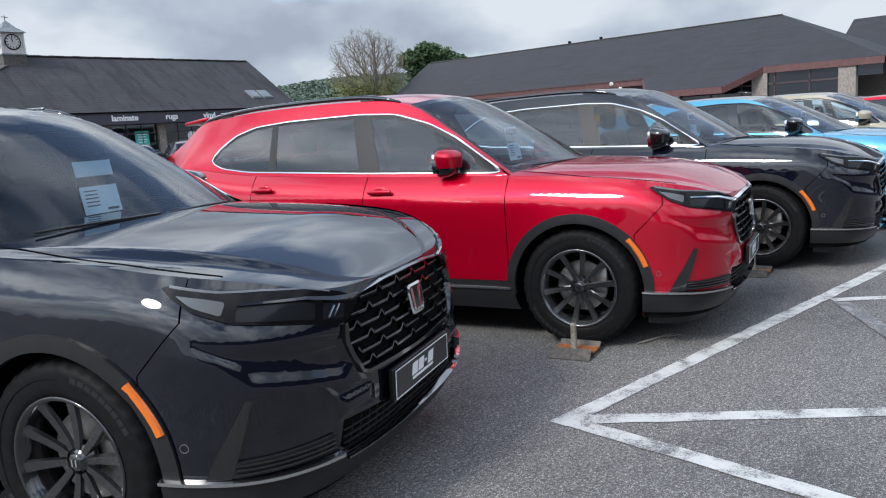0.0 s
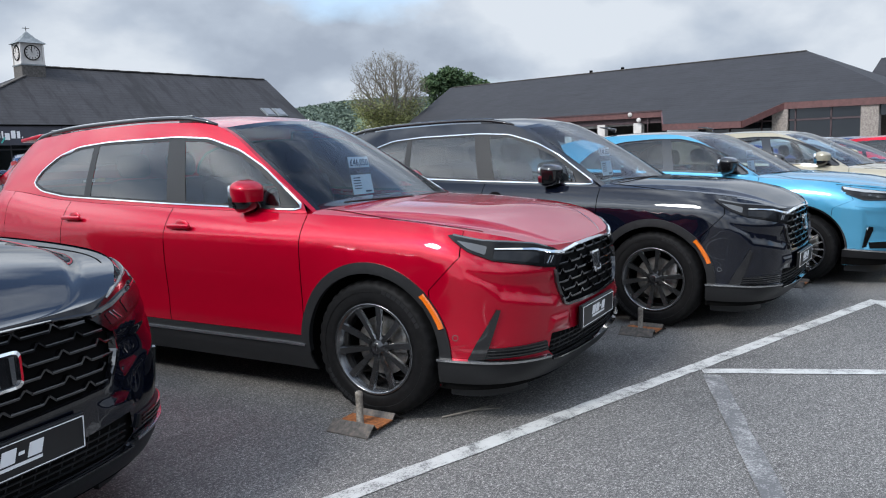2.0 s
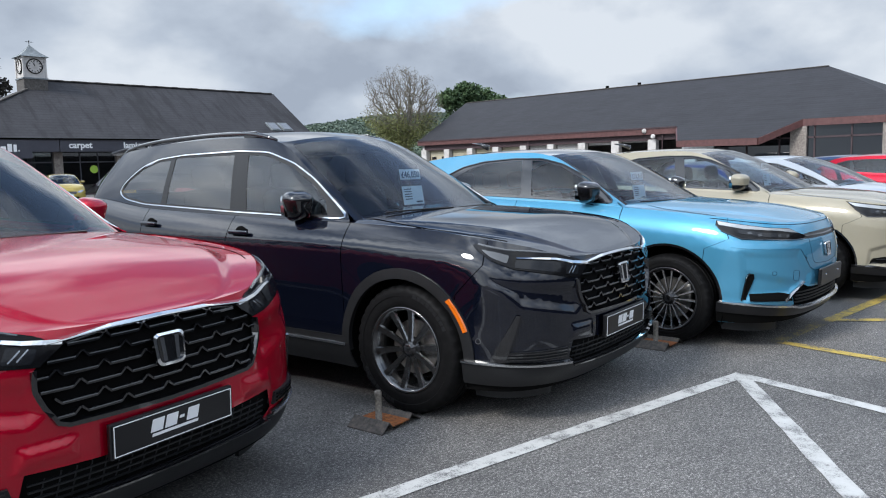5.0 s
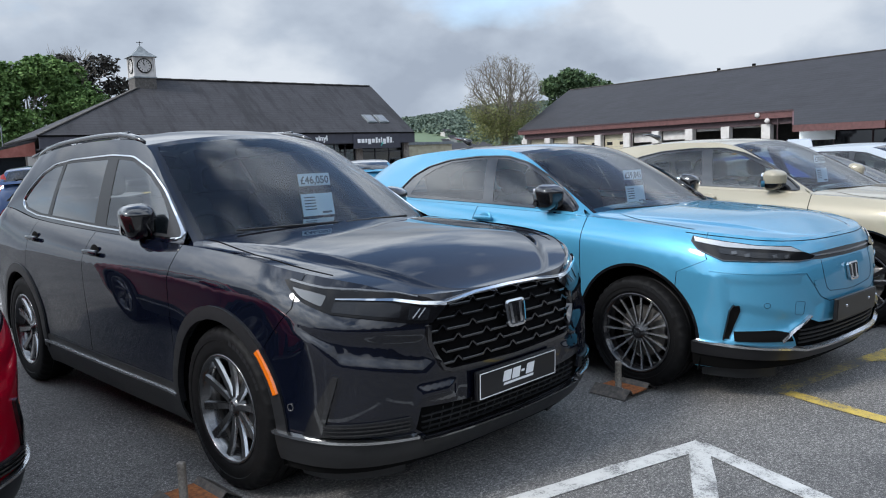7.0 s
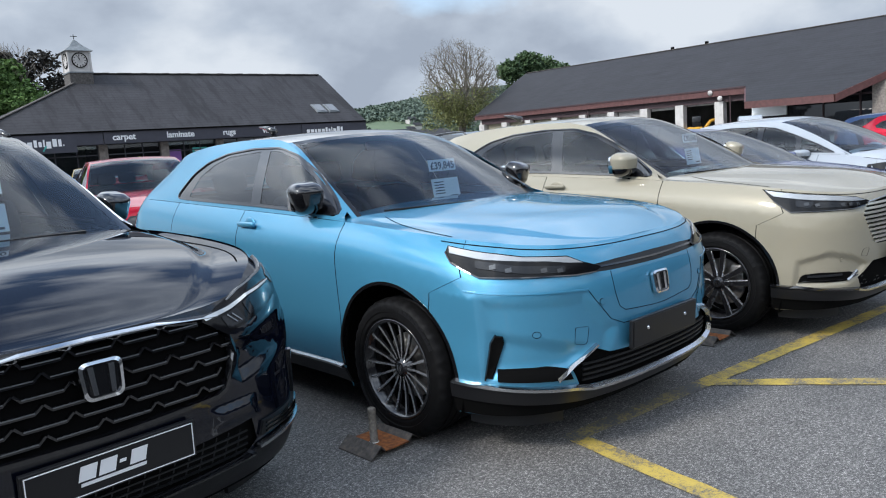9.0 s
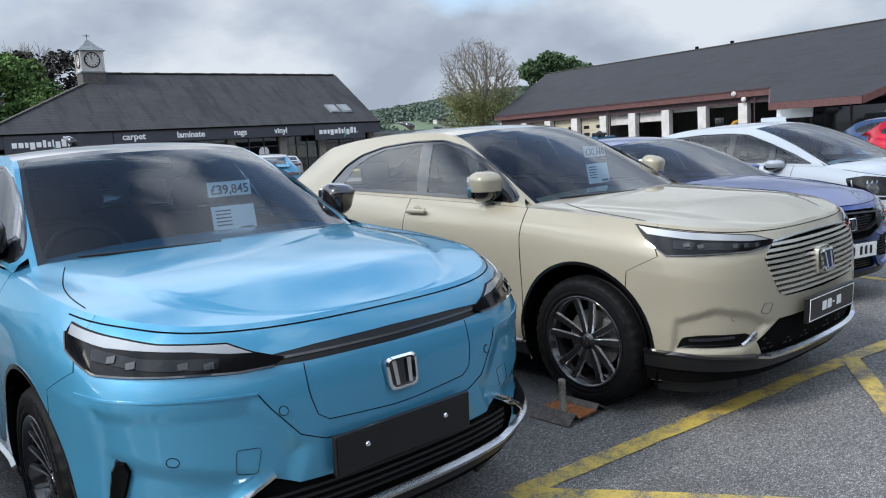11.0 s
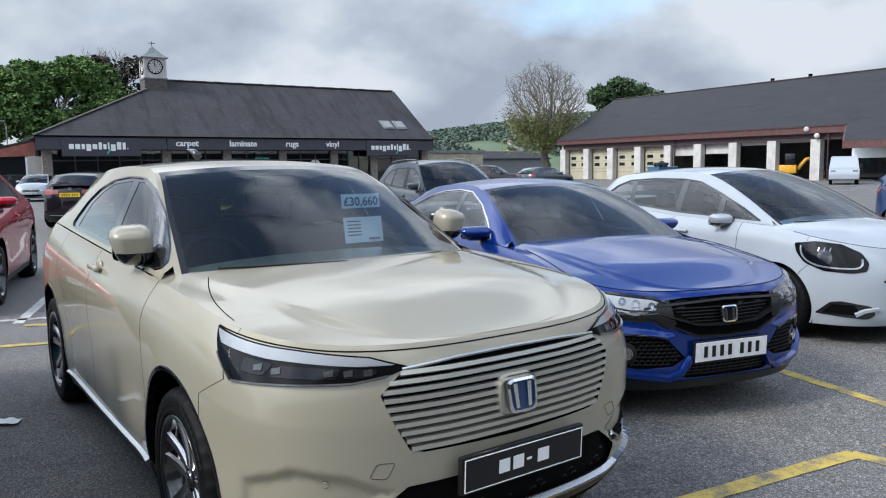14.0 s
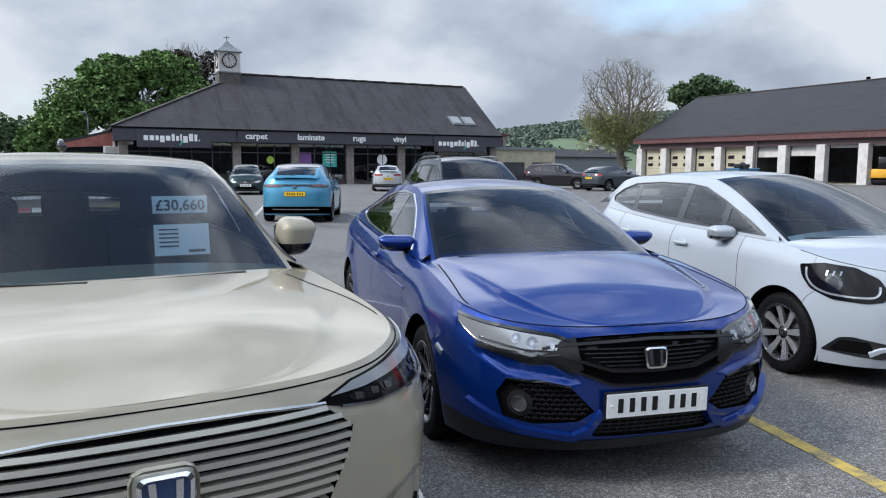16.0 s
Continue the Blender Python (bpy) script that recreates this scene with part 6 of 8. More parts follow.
STYLE_SMALL = dict(n=8, pair=(0,), split=0.0, split_in=0.0, w0=0.05, w1=0.075, body=M["rim_black"], face=M["rim_silver"], barrel=M["rim_black"])
STYLE_FAR = dict(n=5, pair=(0,), split=0.0, split_in=0.0, w0=0.06, w1=0.08, body=M["rim_grey"], face=M["rim_grey"], barrel=M["rim_black"])


def shell(c, nose_holes=(), seam=((-0.42, 0.3), (-0.42, 0.9)), tail_y=None, sill_mat=None, nose_mat=None):
    """Panels that all the bodies share: nose, wings, doors, quarters, tail, sills."""
    sp = c.sp
    zf = sp["floor"]
    tail_y = tail_y or sp["wb"] + 0.5
    holes = [c.arch_poly(y, sp["arch"]) for y in (0.0, sp["wb"])]
    g = 0.003

    def run(s0, s1, step=0.06):
        n = max(4, int((s1 - s0) / step))
        return [s0 + (s1 - s0) * k / n for k in range(n + 1)]

    def strip(s0, s1, z0):
        ss = run(s0, s1)
        return [(s, z0) for s in ss] + [(s, c.edge(s).z) for s in ss[::-1]]

    line = [(c.sy(y), z) for y, z in seam]
    sb, st = line[0][0], line[-1][0]
    nose = [(s, zf) for s in run(-sb, sb)] + line + [(s, c.edge(s).z) for s in run(-st, st)[::-1]] + [(-s, z) for s, z in line[::-1]]
    c.panel("front_bumper", nose, nose_mat or c.coat, holes=[*nose_holes, holes[0], [(-a, b) for a, b in holes[0]]], h=c.fine * (0.36 if c.dents else 0.7))
    d = sp["doors"]
    z0 = sp["sill"]
    wing = [(s, z0 - 0.1) for s in run(sb + g, c.sy(d[0]) - g)] + [(s, c.edge(s).z) for s in run(st + g, c.sy(d[0]) - g)[::-1]] + [(s + 2 * g, z) for s, z in line[::-1]]
    c.panel("front_wing", wing, c.coat, holes=holes, mirror=True)
    c.panel("front_door", strip(c.sy(d[0]) + g, c.sy(d[1]) - g, z0), c.coat, mirror=True)
    c.panel("rear_door", strip(c.sy(d[1]) + g, c.sy(d[2]) - g, z0), c.coat, holes=holes, mirror=True)
    st = c.sy(tail_y)
    c.panel("rear_quarter", strip(c.sy(d[2]) + g, st - g, z0 - 0.1), c.coat, holes=holes, mirror=True)
    c.panel("tail_panel", strip(st + g, c.S, zf), c.coat, mirror=True, holes=holes)
    sill = [(c.sy(0.36), zf), (c.sy(sp["wb"] - 0.36), zf), (c.sy(sp["wb"] - 0.36), z0 - g), (c.sy(0.36), z0 - g)]
    c.panel("sill", sill, sill_mat or M["cladding"], 0.006, holes=holes, mirror=True, thick=0.01)
    c.liner()
    c.under()


def plate(c, x, z, mat, w=0.52, h=0.112, lift=0.02, tilt=0.0, y=None, rear=False):
    """A number plate on its backing; its writing is only bars."""
    s = c.rx(0.001) if rear else c.sx(0.001)
    p = c.side(s, z)
    root = new("number_plate")
    root.parent = c.root
    root.matrix_basis = pose(x, p.y + (lift if rear else -lift), z, 90 + tilt, 0, 180 if rear else 0)
    part("plate_backing", box_bm((w + 0.014, h + 0.014, 0.02), (0, 0, -0.012), 0.004), M["plate_black"], root)
    part("plate_face", box_bm((w, h, 0.003), (0, 0, 0.0), 0.001), mat, root)
    return root


def badge(c, z, w=0.115, h=0.095, lift=0.012, blue=False, x=0.0, rear=False):
    """A plain framed emblem: a rounded chrome frame round two bars."""
    s = c.rx(0.001) if rear else c.sx(0.001)
    p = c.side(s, z)
    root = new("emblem")
    root.parent = c.root
    root.matrix_basis = pose(x, p.y + (lift if rear else -lift), z, 90 - 8, 0, 180 if rear else 0)
    outer = rounded([(-w * 0.5, h * 0.5), (-w * 0.44, -h * 0.5), (w * 0.44, -h * 0.5), (w * 0.5, h * 0.5)], w * 0.2, 5)
    inner = [(a * 0.84, b * 0.84) for a, b in outer]
    n = len(outer)
    v = [(a, b, 0.008) for a, b in outer] + [(a, b, 0.011) for a, b in inner] + [(a, b, -0.006) for a, b in outer] + [(a, b, 0.0) for a, b in inner]
    f = [(i, (i + 1) % n, n + (i + 1) % n, n + i) for i in range(n)] + [(2 * n + i, 2 * n + (i + 1) % n, (i + 1) % n, i) for i in range(n)] + [(n + i, n + (i + 1) % n, 3 * n + (i + 1) % n, 3 * n + i) for i in range(n)]
    mesh_object("emblem_frame", v, [q[::-1] for q in f], M["chrome"], root)
    mesh_object("emblem_back", [(a, b, 0.001) for a, b in inner], [tuple(range(n))[::-1]], M["navy_paint"] if blue else M["gloss_black"], root)
    for g in (-1, 1):
        pts = [(g * w * 0.30, h * 0.36), (g * w * 0.17, h * 0.36), (g * w * 0.145, -h * 0.36), (g * w * 0.25, -h * 0.36)]
        vv = [(a, b, 0.001) for a, b in pts] + [(a, b, 0.010) for a, b in pts]
        mesh_object("emblem_bar", vv, [(4, 5, 6, 7), (0, 1, 5, 4), (1, 2, 6, 5), (2, 3, 7, 6), (3, 0, 4, 7)], M["chrome"], root)
    return root


def spot(c, name, x, z, r, mat, off=0.004, thick=0.01, mirror=True, label="", wide=1.0):
    """A round cap on the front."""
    s = c.at([(x, z)])[0][0]
    c.panel(name, disc(s, z, r, 18), mat, off, thick=thick, mirror=mirror, h=r * 0.7, label=label)


def ring_mark(c, name, pts, width=0.003, closed=True, mirror=True):
    """A fine closed joint, as round a cap or a flap."""
    line = c.at(pts)
    c.bar(name, line + [line[0]] if closed else line, width, -0.003, 0.0012, M["gap"], mirror=mirror, h=0.03)


def wipers(c):
    yc = c.sp["cowl"]
    for x0, x1, y0, y1 in ((-0.06, -0.58, 0.004, 0.028), (0.50, 0.00, 0.006, 0.004)):
        pts = []
        for k in range(7):
            x, y = x0 + (x1 - x0) * k / 6, yc + y0 + (y1 - y0) * k / 6
            p = c.top(y, x / c.ex(y))
            pts.append((p.x, p.y - 0.006, p.z + 0.010))
        v, f = tube(pts, [0.010, 0.008, 0.007, 0.007, 0.006, 0.006, 0.005], 5)
        mesh_object("wiper", v, f, M["cladding"], c.root)


def suv(coat, m, label, dark=False):
    c = Car("car", SUV, coat, label, group="row of parked cars")
    c.root.matrix_basis = m
    X = c.sx

    def Y(y):
        """Chart place on the flank; the corner's details are drawn for a nose of 0.93 m."""
        return c.sy(y if y > -0.31 else -0.31 + (y + 0.31) * 0.906)

    def at(pts):
        return [(X(a) if a >= 0 else Y(a), q) for a, q in pts]

    g_half = [(0.0, 0.850), (0.25, 0.848), (0.43, 0.835), (0.515, 0.765), (0.50, 0.70), (0.435, 0.585), (0.40, 0.572), (0.0, 0.560)]
    grille = [(X(a), b) for a, b in g_half] + [(-X(a), b) for a, b in g_half[::-1][1:-1]]
    i_half = [(0.0, 0.425), (0.30, 0.43), (0.55, 0.445), (0.575, 0.36), (0.50, 0.305), (0.0, 0.30)]
    intake = [(X(a), b) for a, b in i_half] + [(-X(a), b) for a, b in i_half[::-1][1:-1]]
    c.dent([(-0.52, 0.81), (0.50, 0.755), (0.44, 0.62), (0.52, 0.57), (-0.68, 0.64)], 0.020, 0.075)
    c.dent([(0.36, 0.545), (0.57, 0.545), (0.60, 0.44), (0.36, 0.44)], -0.014, 0.05)
    shell(c, [grille, intake], seam=((-0.355, 0.70), (-0.52, 0.865), (-0.52, 0.93)), sill_mat=M["cladding"])
    rows = c.bonnet()
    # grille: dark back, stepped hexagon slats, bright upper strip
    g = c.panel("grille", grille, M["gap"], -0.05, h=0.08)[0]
    gh = [(0.56, 0.40), (0.585, 0.435), (0.70, 0.495), (0.765, 0.508), (0.835, 0.425)]
    for r in range(6):
        z = 0.598 + r * 0.0455
        lim = interp(gh, z + 0.01) - 0.012
        off = 0.0 if r % 2 else 0.0875
        for k in range(-4, 5):
            x0, x1 = k * 0.175 + off - 0.062, k * 0.175 + off + 0.062
            a0, a1 = max(x0, -lim), min(x1, lim)
            if a1 - a0 > 0.035:
                line = ([(X(x0 - 0.024), z + 0.021)] if x0 - 0.024 > -lim else []) + [(X(a0), z), (X(a1), z)] + ([(X(x1 + 0.024), z + 0.021)] if x1 + 0.024 < lim else [])
                c.bar("grille_slat", line, 0.013, -0.042, 0.0, M["gloss_black"], g, round_top=True, h=0.06)
                c.bar("slat_edge", [(X(a0), z + 0.0045), (X(a1), z + 0.0045)], 0.004, -0.002, 0.003, M["rim_grey"], g, h=0.08)
    low = [(X(0.515), 0.765), (X(0.50), 0.70), (X(0.435), 0.585), (X(0.40), 0.572), (0, 0.560)]
    c.bar("grille_frame", low + [(-a, b) for a, b in low[::-1][1:]], 0.024, -0.012, 0.014, M["gloss_black"], round_top=True)
    c.bar("grille_strip", [(X(-0.50), 0.838), (X(-0.43), 0.843), (X(-0.25), 0.857), (0, 0.860), (X(0.25), 0.857), (X(0.43), 0.843), (X(0.50), 0.838)], 0.022 if dark else 0.030, -0.004, 0.020, M["gloss_black"] if dark else M["chrome"], label="dark strip above the grille" if dark else "bright strip above the grille", round_top=0.12)
    i = c.panel("lower_intake", intake, M["gap"], -0.05, h=0.1)[0]
    for z in (0.325, 0.35, 0.375, 0.40):
        c.bar("intake_bar", [(X(-0.54), z), (0, z), (X(0.54), z)], 0.006, -0.04, -0.012, M["cladding"], i)
    for k in range(-9, 10):
        c.bar("intake_bar", [(X(k * 0.055 - 0.012), 0.315), (X(k * 0.055 + 0.012), 0.42)], 0.005, -0.04, -0.016, M["cladding"], i)
    # lamps
    lamp = [(X(0.43), 0.832), (X(0.50), 0.772), (X(0.60), 0.782), (X(0.70), 0.802), (Y(-0.69), 0.840), (Y(-0.575), 0.888), (Y(-0.50), 0.935), (Y(-0.46), 0.962), (Y(-0.50), 0.968), (Y(-0.64), 0.938), (X(0.70), 0.905), (X(0.55), 0.870)]
    lamps = c.panel("headlight", lamp, M["lamp_black"], 0.007, thick=0.03, mirror=True, label="slim dark headlight with bright strips", h=0.03, upright=True)
    c.bar("lamp_strip", [(X(0.44), 0.838), (X(0.58), 0.852), (X(0.70), 0.874), (Y(-0.69), 0.890)], (0.024, 0.007), 0.004, 0.016, M["gloss_black"] if dark else M["chrome"], mirror=True, round_top=True)
    c.bar("lamp_edge", [(X(0.60), 0.878), (X(0.70), 0.902), (Y(-0.64), 0.933), (Y(-0.49), 0.963)], (0.006, 0.012), 0.004, 0.011, M["rim_grey"], mirror=True, round_top=True)
    for pts, mat in (([(-0.515, 0.938), (-0.60, 0.922), (-0.66, 0.905), (-0.655, 0.868), (-0.575, 0.900)], M["rim_grey"]),
                     ([(-0.69, 0.882), (0.72, 0.868), (0.66, 0.853), (0.655, 0.806), (0.70, 0.814), (-0.69, 0.846)], M["lamp_lens"]),
                     ([(0.62, 0.846), (0.52, 0.828), (0.525, 0.785), (0.62, 0.797)], M["lamp_lens"])):
        c.panel("lamp_module", rounded(at(pts), 0.008, 2), mat, 0.0095, thick=0.004, mirror=True, h=0.02, upright=True)
    for x in (0.575, 0.60):
        c.bar("lamp_fin", [(X(x), 0.800), (X(x - 0.025), 0.832)], 0.006, 0.008, 0.013, M["reflector"], mirror=True)
    # lower trims
    c.panel("corner_vent", [(Y(-0.625), 0.368), (Y(-0.645), 0.418), (X(0.68), 0.418), (X(0.60), 0.418), (X(0.585), 0.368)], M["cladding"], 0.012, thick=0.04, mirror=True, h=0.02)
    for z in (0.378, 0.393, 0.408):
        c.bar("vent_bar", [(X(0.61), z), (Y(-0.66), z + 0.003)], 0.006, 0.010, 0.020, M["gloss_black"], mirror=True)
    c.panel("corner_blade", [(Y(-0.565), 0.366), (Y(-0.61), 0.45), (Y(-0.705), 0.612), (Y(-0.722), 0.608), (Y(-0.690), 0.50), (Y(-0.665), 0.415), (Y(-0.645), 0.366)], M["gloss_black"], 0.013, thick=0.03, mirror=True, h=0.02)
    for x, z in ((-0.50, 0.470), (0.655, 0.393)):
        s0 = at([(x, z)])[0][0]
        ring = [(s0 + 0.014 * math.cos(k * 0.524), z + 0.014 * math.sin(k * 0.524)) for k in range(13)]
        c.bar("sensor_ring", ring, 0.003, 0.0, 0.012 if x > 0 else 0.0025, M["rim_grey"], mirror=True, h=0.03)
    lip_h = [(0.0, 0.302), (0.5, 0.305), (0.57, 0.325)]
    up = [(X(a), b) for a, b in lip_h] + [(Y(-0.60), 0.345), (Y(-0.40), 0.352)]
    dn = [(Y(-0.40), 0.243), (Y(-0.60), 0.238), (X(0.5), 0.225), (0, 0.222)]
    deep = [(Y(-0.40), 0.198), (Y(-0.60), 0.196), (X(0.5), 0.196), (0, 0.200)]
    # near-black panel below the lip, put there as the shade under it
    c.panel("lip_shade", [(-a, b - 0.002) for a, b in dn] + [(a, b - 0.002) for a, b in dn[::-1][1:]] + deep + [(-a, b) for a, b in deep[::-1][1:]], M["gap"], 0.004, thick=0.02)
    c.panel("bumper_lip", [(-a, b) for a, b in up[::-1]] + up[1:] + dn + [(-a, b) for a, b in dn[::-1][1:]], M["cladding"], 0.014, thick=0.03)
    c.bar("lip_strip", [(Y(-0.40), 0.362), (Y(-0.60), 0.357), (X(0.57), 0.336)], 0.018, 0.004, 0.026, M["satin_chrome"], mirror=True, round_top=True)
    c.bar("lip_edge", [(X(-0.55), 0.318), (0, 0.308), (X(0.55), 0.318)], 0.012, 0.0, 0.026, M["gloss_black"], round_top=True)
    c.panel("air_dam", [(X(0.55), 0.13), (Y(-0.44), 0.145), (Y(-0.44), 0.23), (X(0.55), 0.23)], M["cladding"], -0.06, thick=0.02, mirror=True)
    # arches and sills
    for y in (0.0, SUV["wb"]):
        a0, a1 = -0.12, math.pi + 0.12
        ring = [(c.sy(p), q) for p, q in disc(y, SUV["tyre"], SUV["arch"] + 0.045, 30, a0, a1)] + [(c.sy(p), q) for p, q in disc(y, SUV["tyre"], SUV["arch"] - 0.012, 30, a0, a1)[::-1]]
        c.panel("arch_trim", ring, M["cladding"], 0.010, thick=0.03, mirror=True, h=0.04)
    c.bar("side_reflector", [(c.sy(p), q) for p, q in disc(0, SUV["tyre"], SUV["arch"] + 0.024, 8, 2.36, 2.80)], 0.034, 0.008, 0.018, M["orange_lens"], mirror=True, label="orange side reflector", round_top=True)
    c.bar("sill_strip", [(c.sy(0.43), 0.352), (c.sy(SUV["wb"] - 0.43), 0.352)], 0.02, 0.0, 0.018, M["satin_chrome"], mirror=True, round_top=True)
    # door joints, belt crease, handles, mirrors
    c.handle(1.36, 0.975, coat)
    c.handle(2.40, 1.006, coat)
    c.greenhouse(trim=M["chrome"])
    c.mirror(0.84, 1.152, coat if coat is not M["black_paint"] else M["gloss_black"], M["gloss_black"], (0.17, 0.15, 0.195), -0.05)
    # roof rails
    for gsgn in (1, -1):
        pts = []
        for k in range(19):
            y = 1.35 + 1.95 * k / 18
            lift = 0.024 * min(1, 7 * (k / 18), 7 * (1 - k / 18))
            pts.append((gsgn * (c.ex(y) - 0.015), y, c.ez(y) + 0.004 + lift))
        v, f = tube(pts, [0.010] + [0.017] * 17 + [0.010], 10)
        mesh_object("roof_rail", v, f, M["gloss_black"], c.root, smooth=True)
        for y in (1.62, 3.0):
            part("rail_foot", box_bm((0.022, 0.13, 0.05), (gsgn * (c.ex(y) - 0.017), y, c.ez(y) + 0.02), 0.008), M["gloss_black"], c.root)
    plate_root = plate(c, 0, 0.475, M["plate_black"], lift=0.03, tilt=2)
    for a, b, w, h in ((-0.255, 0, 0.003, 0.108), (0.255, 0, 0.003, 0.108), (0, 0.053, 0.51, 0.003), (0, -0.053, 0.51, 0.003)):
        part("plate_border", box_bm((w, h, 0.002), (a, b, 0.003)), M["white_print"], plate_root)
    shear = Matrix(((1, 0.25, 0, 0), (0, 1, 0, 0), (0, 0, 1, 0), (0, 0, 0, 1)))
    for a, b, w, h in ((-0.085, 0.012, 0.05, 0.045), (-0.025, 0.012, 0.05, 0.045), (0.02, 0.012, 0.02, 0.01), (0.07, 0.012, 0.05, 0.045), (0.0, -0.022, 0.20, 0.010)):
        mk = box_bm((w, h, 0.002), (a, b, 0.003))
        bmesh.ops.transform(mk, matrix=shear, verts=mk.verts)
        part("plate_mark", mk, M["white_print"], plate_root)
    badge(c, 0.745, 0.135, 0.118, 0.022)
    c.wheels(STYLE_DARK if dark else STYLE_SUV)
    c.cabin()
    # tail lamps and spoiler
    c.panel("tail_light", [(c.sy(3.50), 0.98), (c.rx(0.80), 0.93), (c.rx(0.72), 1.18), (c.sy(3.46), 1.16)], M["red_lens"], 0.006, thick=0.02, mirror=True)
    part("spoiler", box_bm((1.06, 0.26, 0.03), (0, 3.38, 1.565), 0.012, Matrix.Rotation(-0.12, 4, "X")), coat, c.root, smooth=True)
    # wipers and bonnet joint
    wipers(c)
    c.bonnet_line("bonnet_joint", [(-0.585 + 0.058 * k, -0.93 + 0.004 * k) for k in range(18)], 0.007, M["gap"])
    c.bonnet_line("bonnet_joint", [(-0.585 + 0.058 * k, 0.93 - 0.004 * k) for k in range(18)], 0.007, M["gap"])
    return c


def place(x, y, turn):
    return pose(x, y, fall(x, y), 0, 0, turn)


car_b1 = suv(M["black_paint"], place(1.932, 11.09, 18.3), "glossy black SUV with dark alloy wheels and a black grille", True)
car_r = suv(M["red_paint"], place(4.932, 10.778, 12.0), "glossy red SUV with chrome window trim and black arches")
car_b3 = suv(M["black_paint"], place(7.581, 10.460, 7.2), "glossy black SUV with chrome window trim beside a blue car")


# ---- the other cars of the row ----
def bonnet_gap(c, y_end=-0.3, drop=0.003):
    """The joint along the bonnet's front edge and its two sides."""
    n = 30
    s1 = c.sy(y_end)
    line = [(-s1 + 2 * s1 * k / n, c.edge(abs(-s1 + 2 * s1 * k / n)).z - drop) for k in range(n + 1)]
    c.bar("bonnet_joint", line, 0.0035, -0.006, 0.001, M["gap"])


def arches(c, mat, wide=0.045, off=0.008):
    sp = c.sp
    for y in (0.0, sp["wb"]):
        a0, a1 = -0.12, math.pi + 0.12
        ring = [(c.sy(p), q) for p, q in disc(y, sp["tyre"], sp["arch"] + wide, 30, a0, a1)] + [(c.sy(p), q) for p, q in disc(y, sp["tyre"], sp["arch"] - 0.012, 30, a0, a1)[::-1]]
        c.panel("arch_trim", ring, mat, off, thick=0.03, mirror=True, h=0.05)


def show_plate(c, z, lift, blank=False, x=0.0):
    r = plate(c, x, z, M["plate_black"], lift=lift, tilt=3)
    if blank:
        for g in (-1, 1):
            v, f = lathe([(0, 0.008), (0.006, 0.008), (0.009, 0.004), (0.009, 0.0)], 14, "z")
            mesh_object("plate_screw", [(p[0] + g * 0.155, p[1] + 0.012, p[2]) for p in v], f, M["chrome"], r)
        return r
    for a, b, w, h in ((-0.255, 0, 0.003, 0.108), (0.255, 0, 0.003, 0.108), (0, 0.053, 0.51, 0.003), (0, -0.053, 0.51, 0.003)):
        part("plate_border", box_bm((w, h, 0.002), (a, b, 0.003)), M["white_print"], r)
    for a, w in ((-0.095, 0.045), (-0.035, 0.045), (0.012, 0.02), (0.075, 0.05)):
        part("plate_mark", box_bm((w, 0.045 if w > 0.03 else 0.008, 0.002), (a, 0.0, 0.003)), M["white_print"], r)
    return r


def number_bars(r, mat):
    """The characters of a plate, as plain bars."""
    for k in range(7):
        a = -0.19 + k * 0.058 + (0.03 if k > 3 else 0)
        part("plate_mark", box_bm((0.026, 0.066, 0.002), (a, 0.0, 0.003)), mat, r)


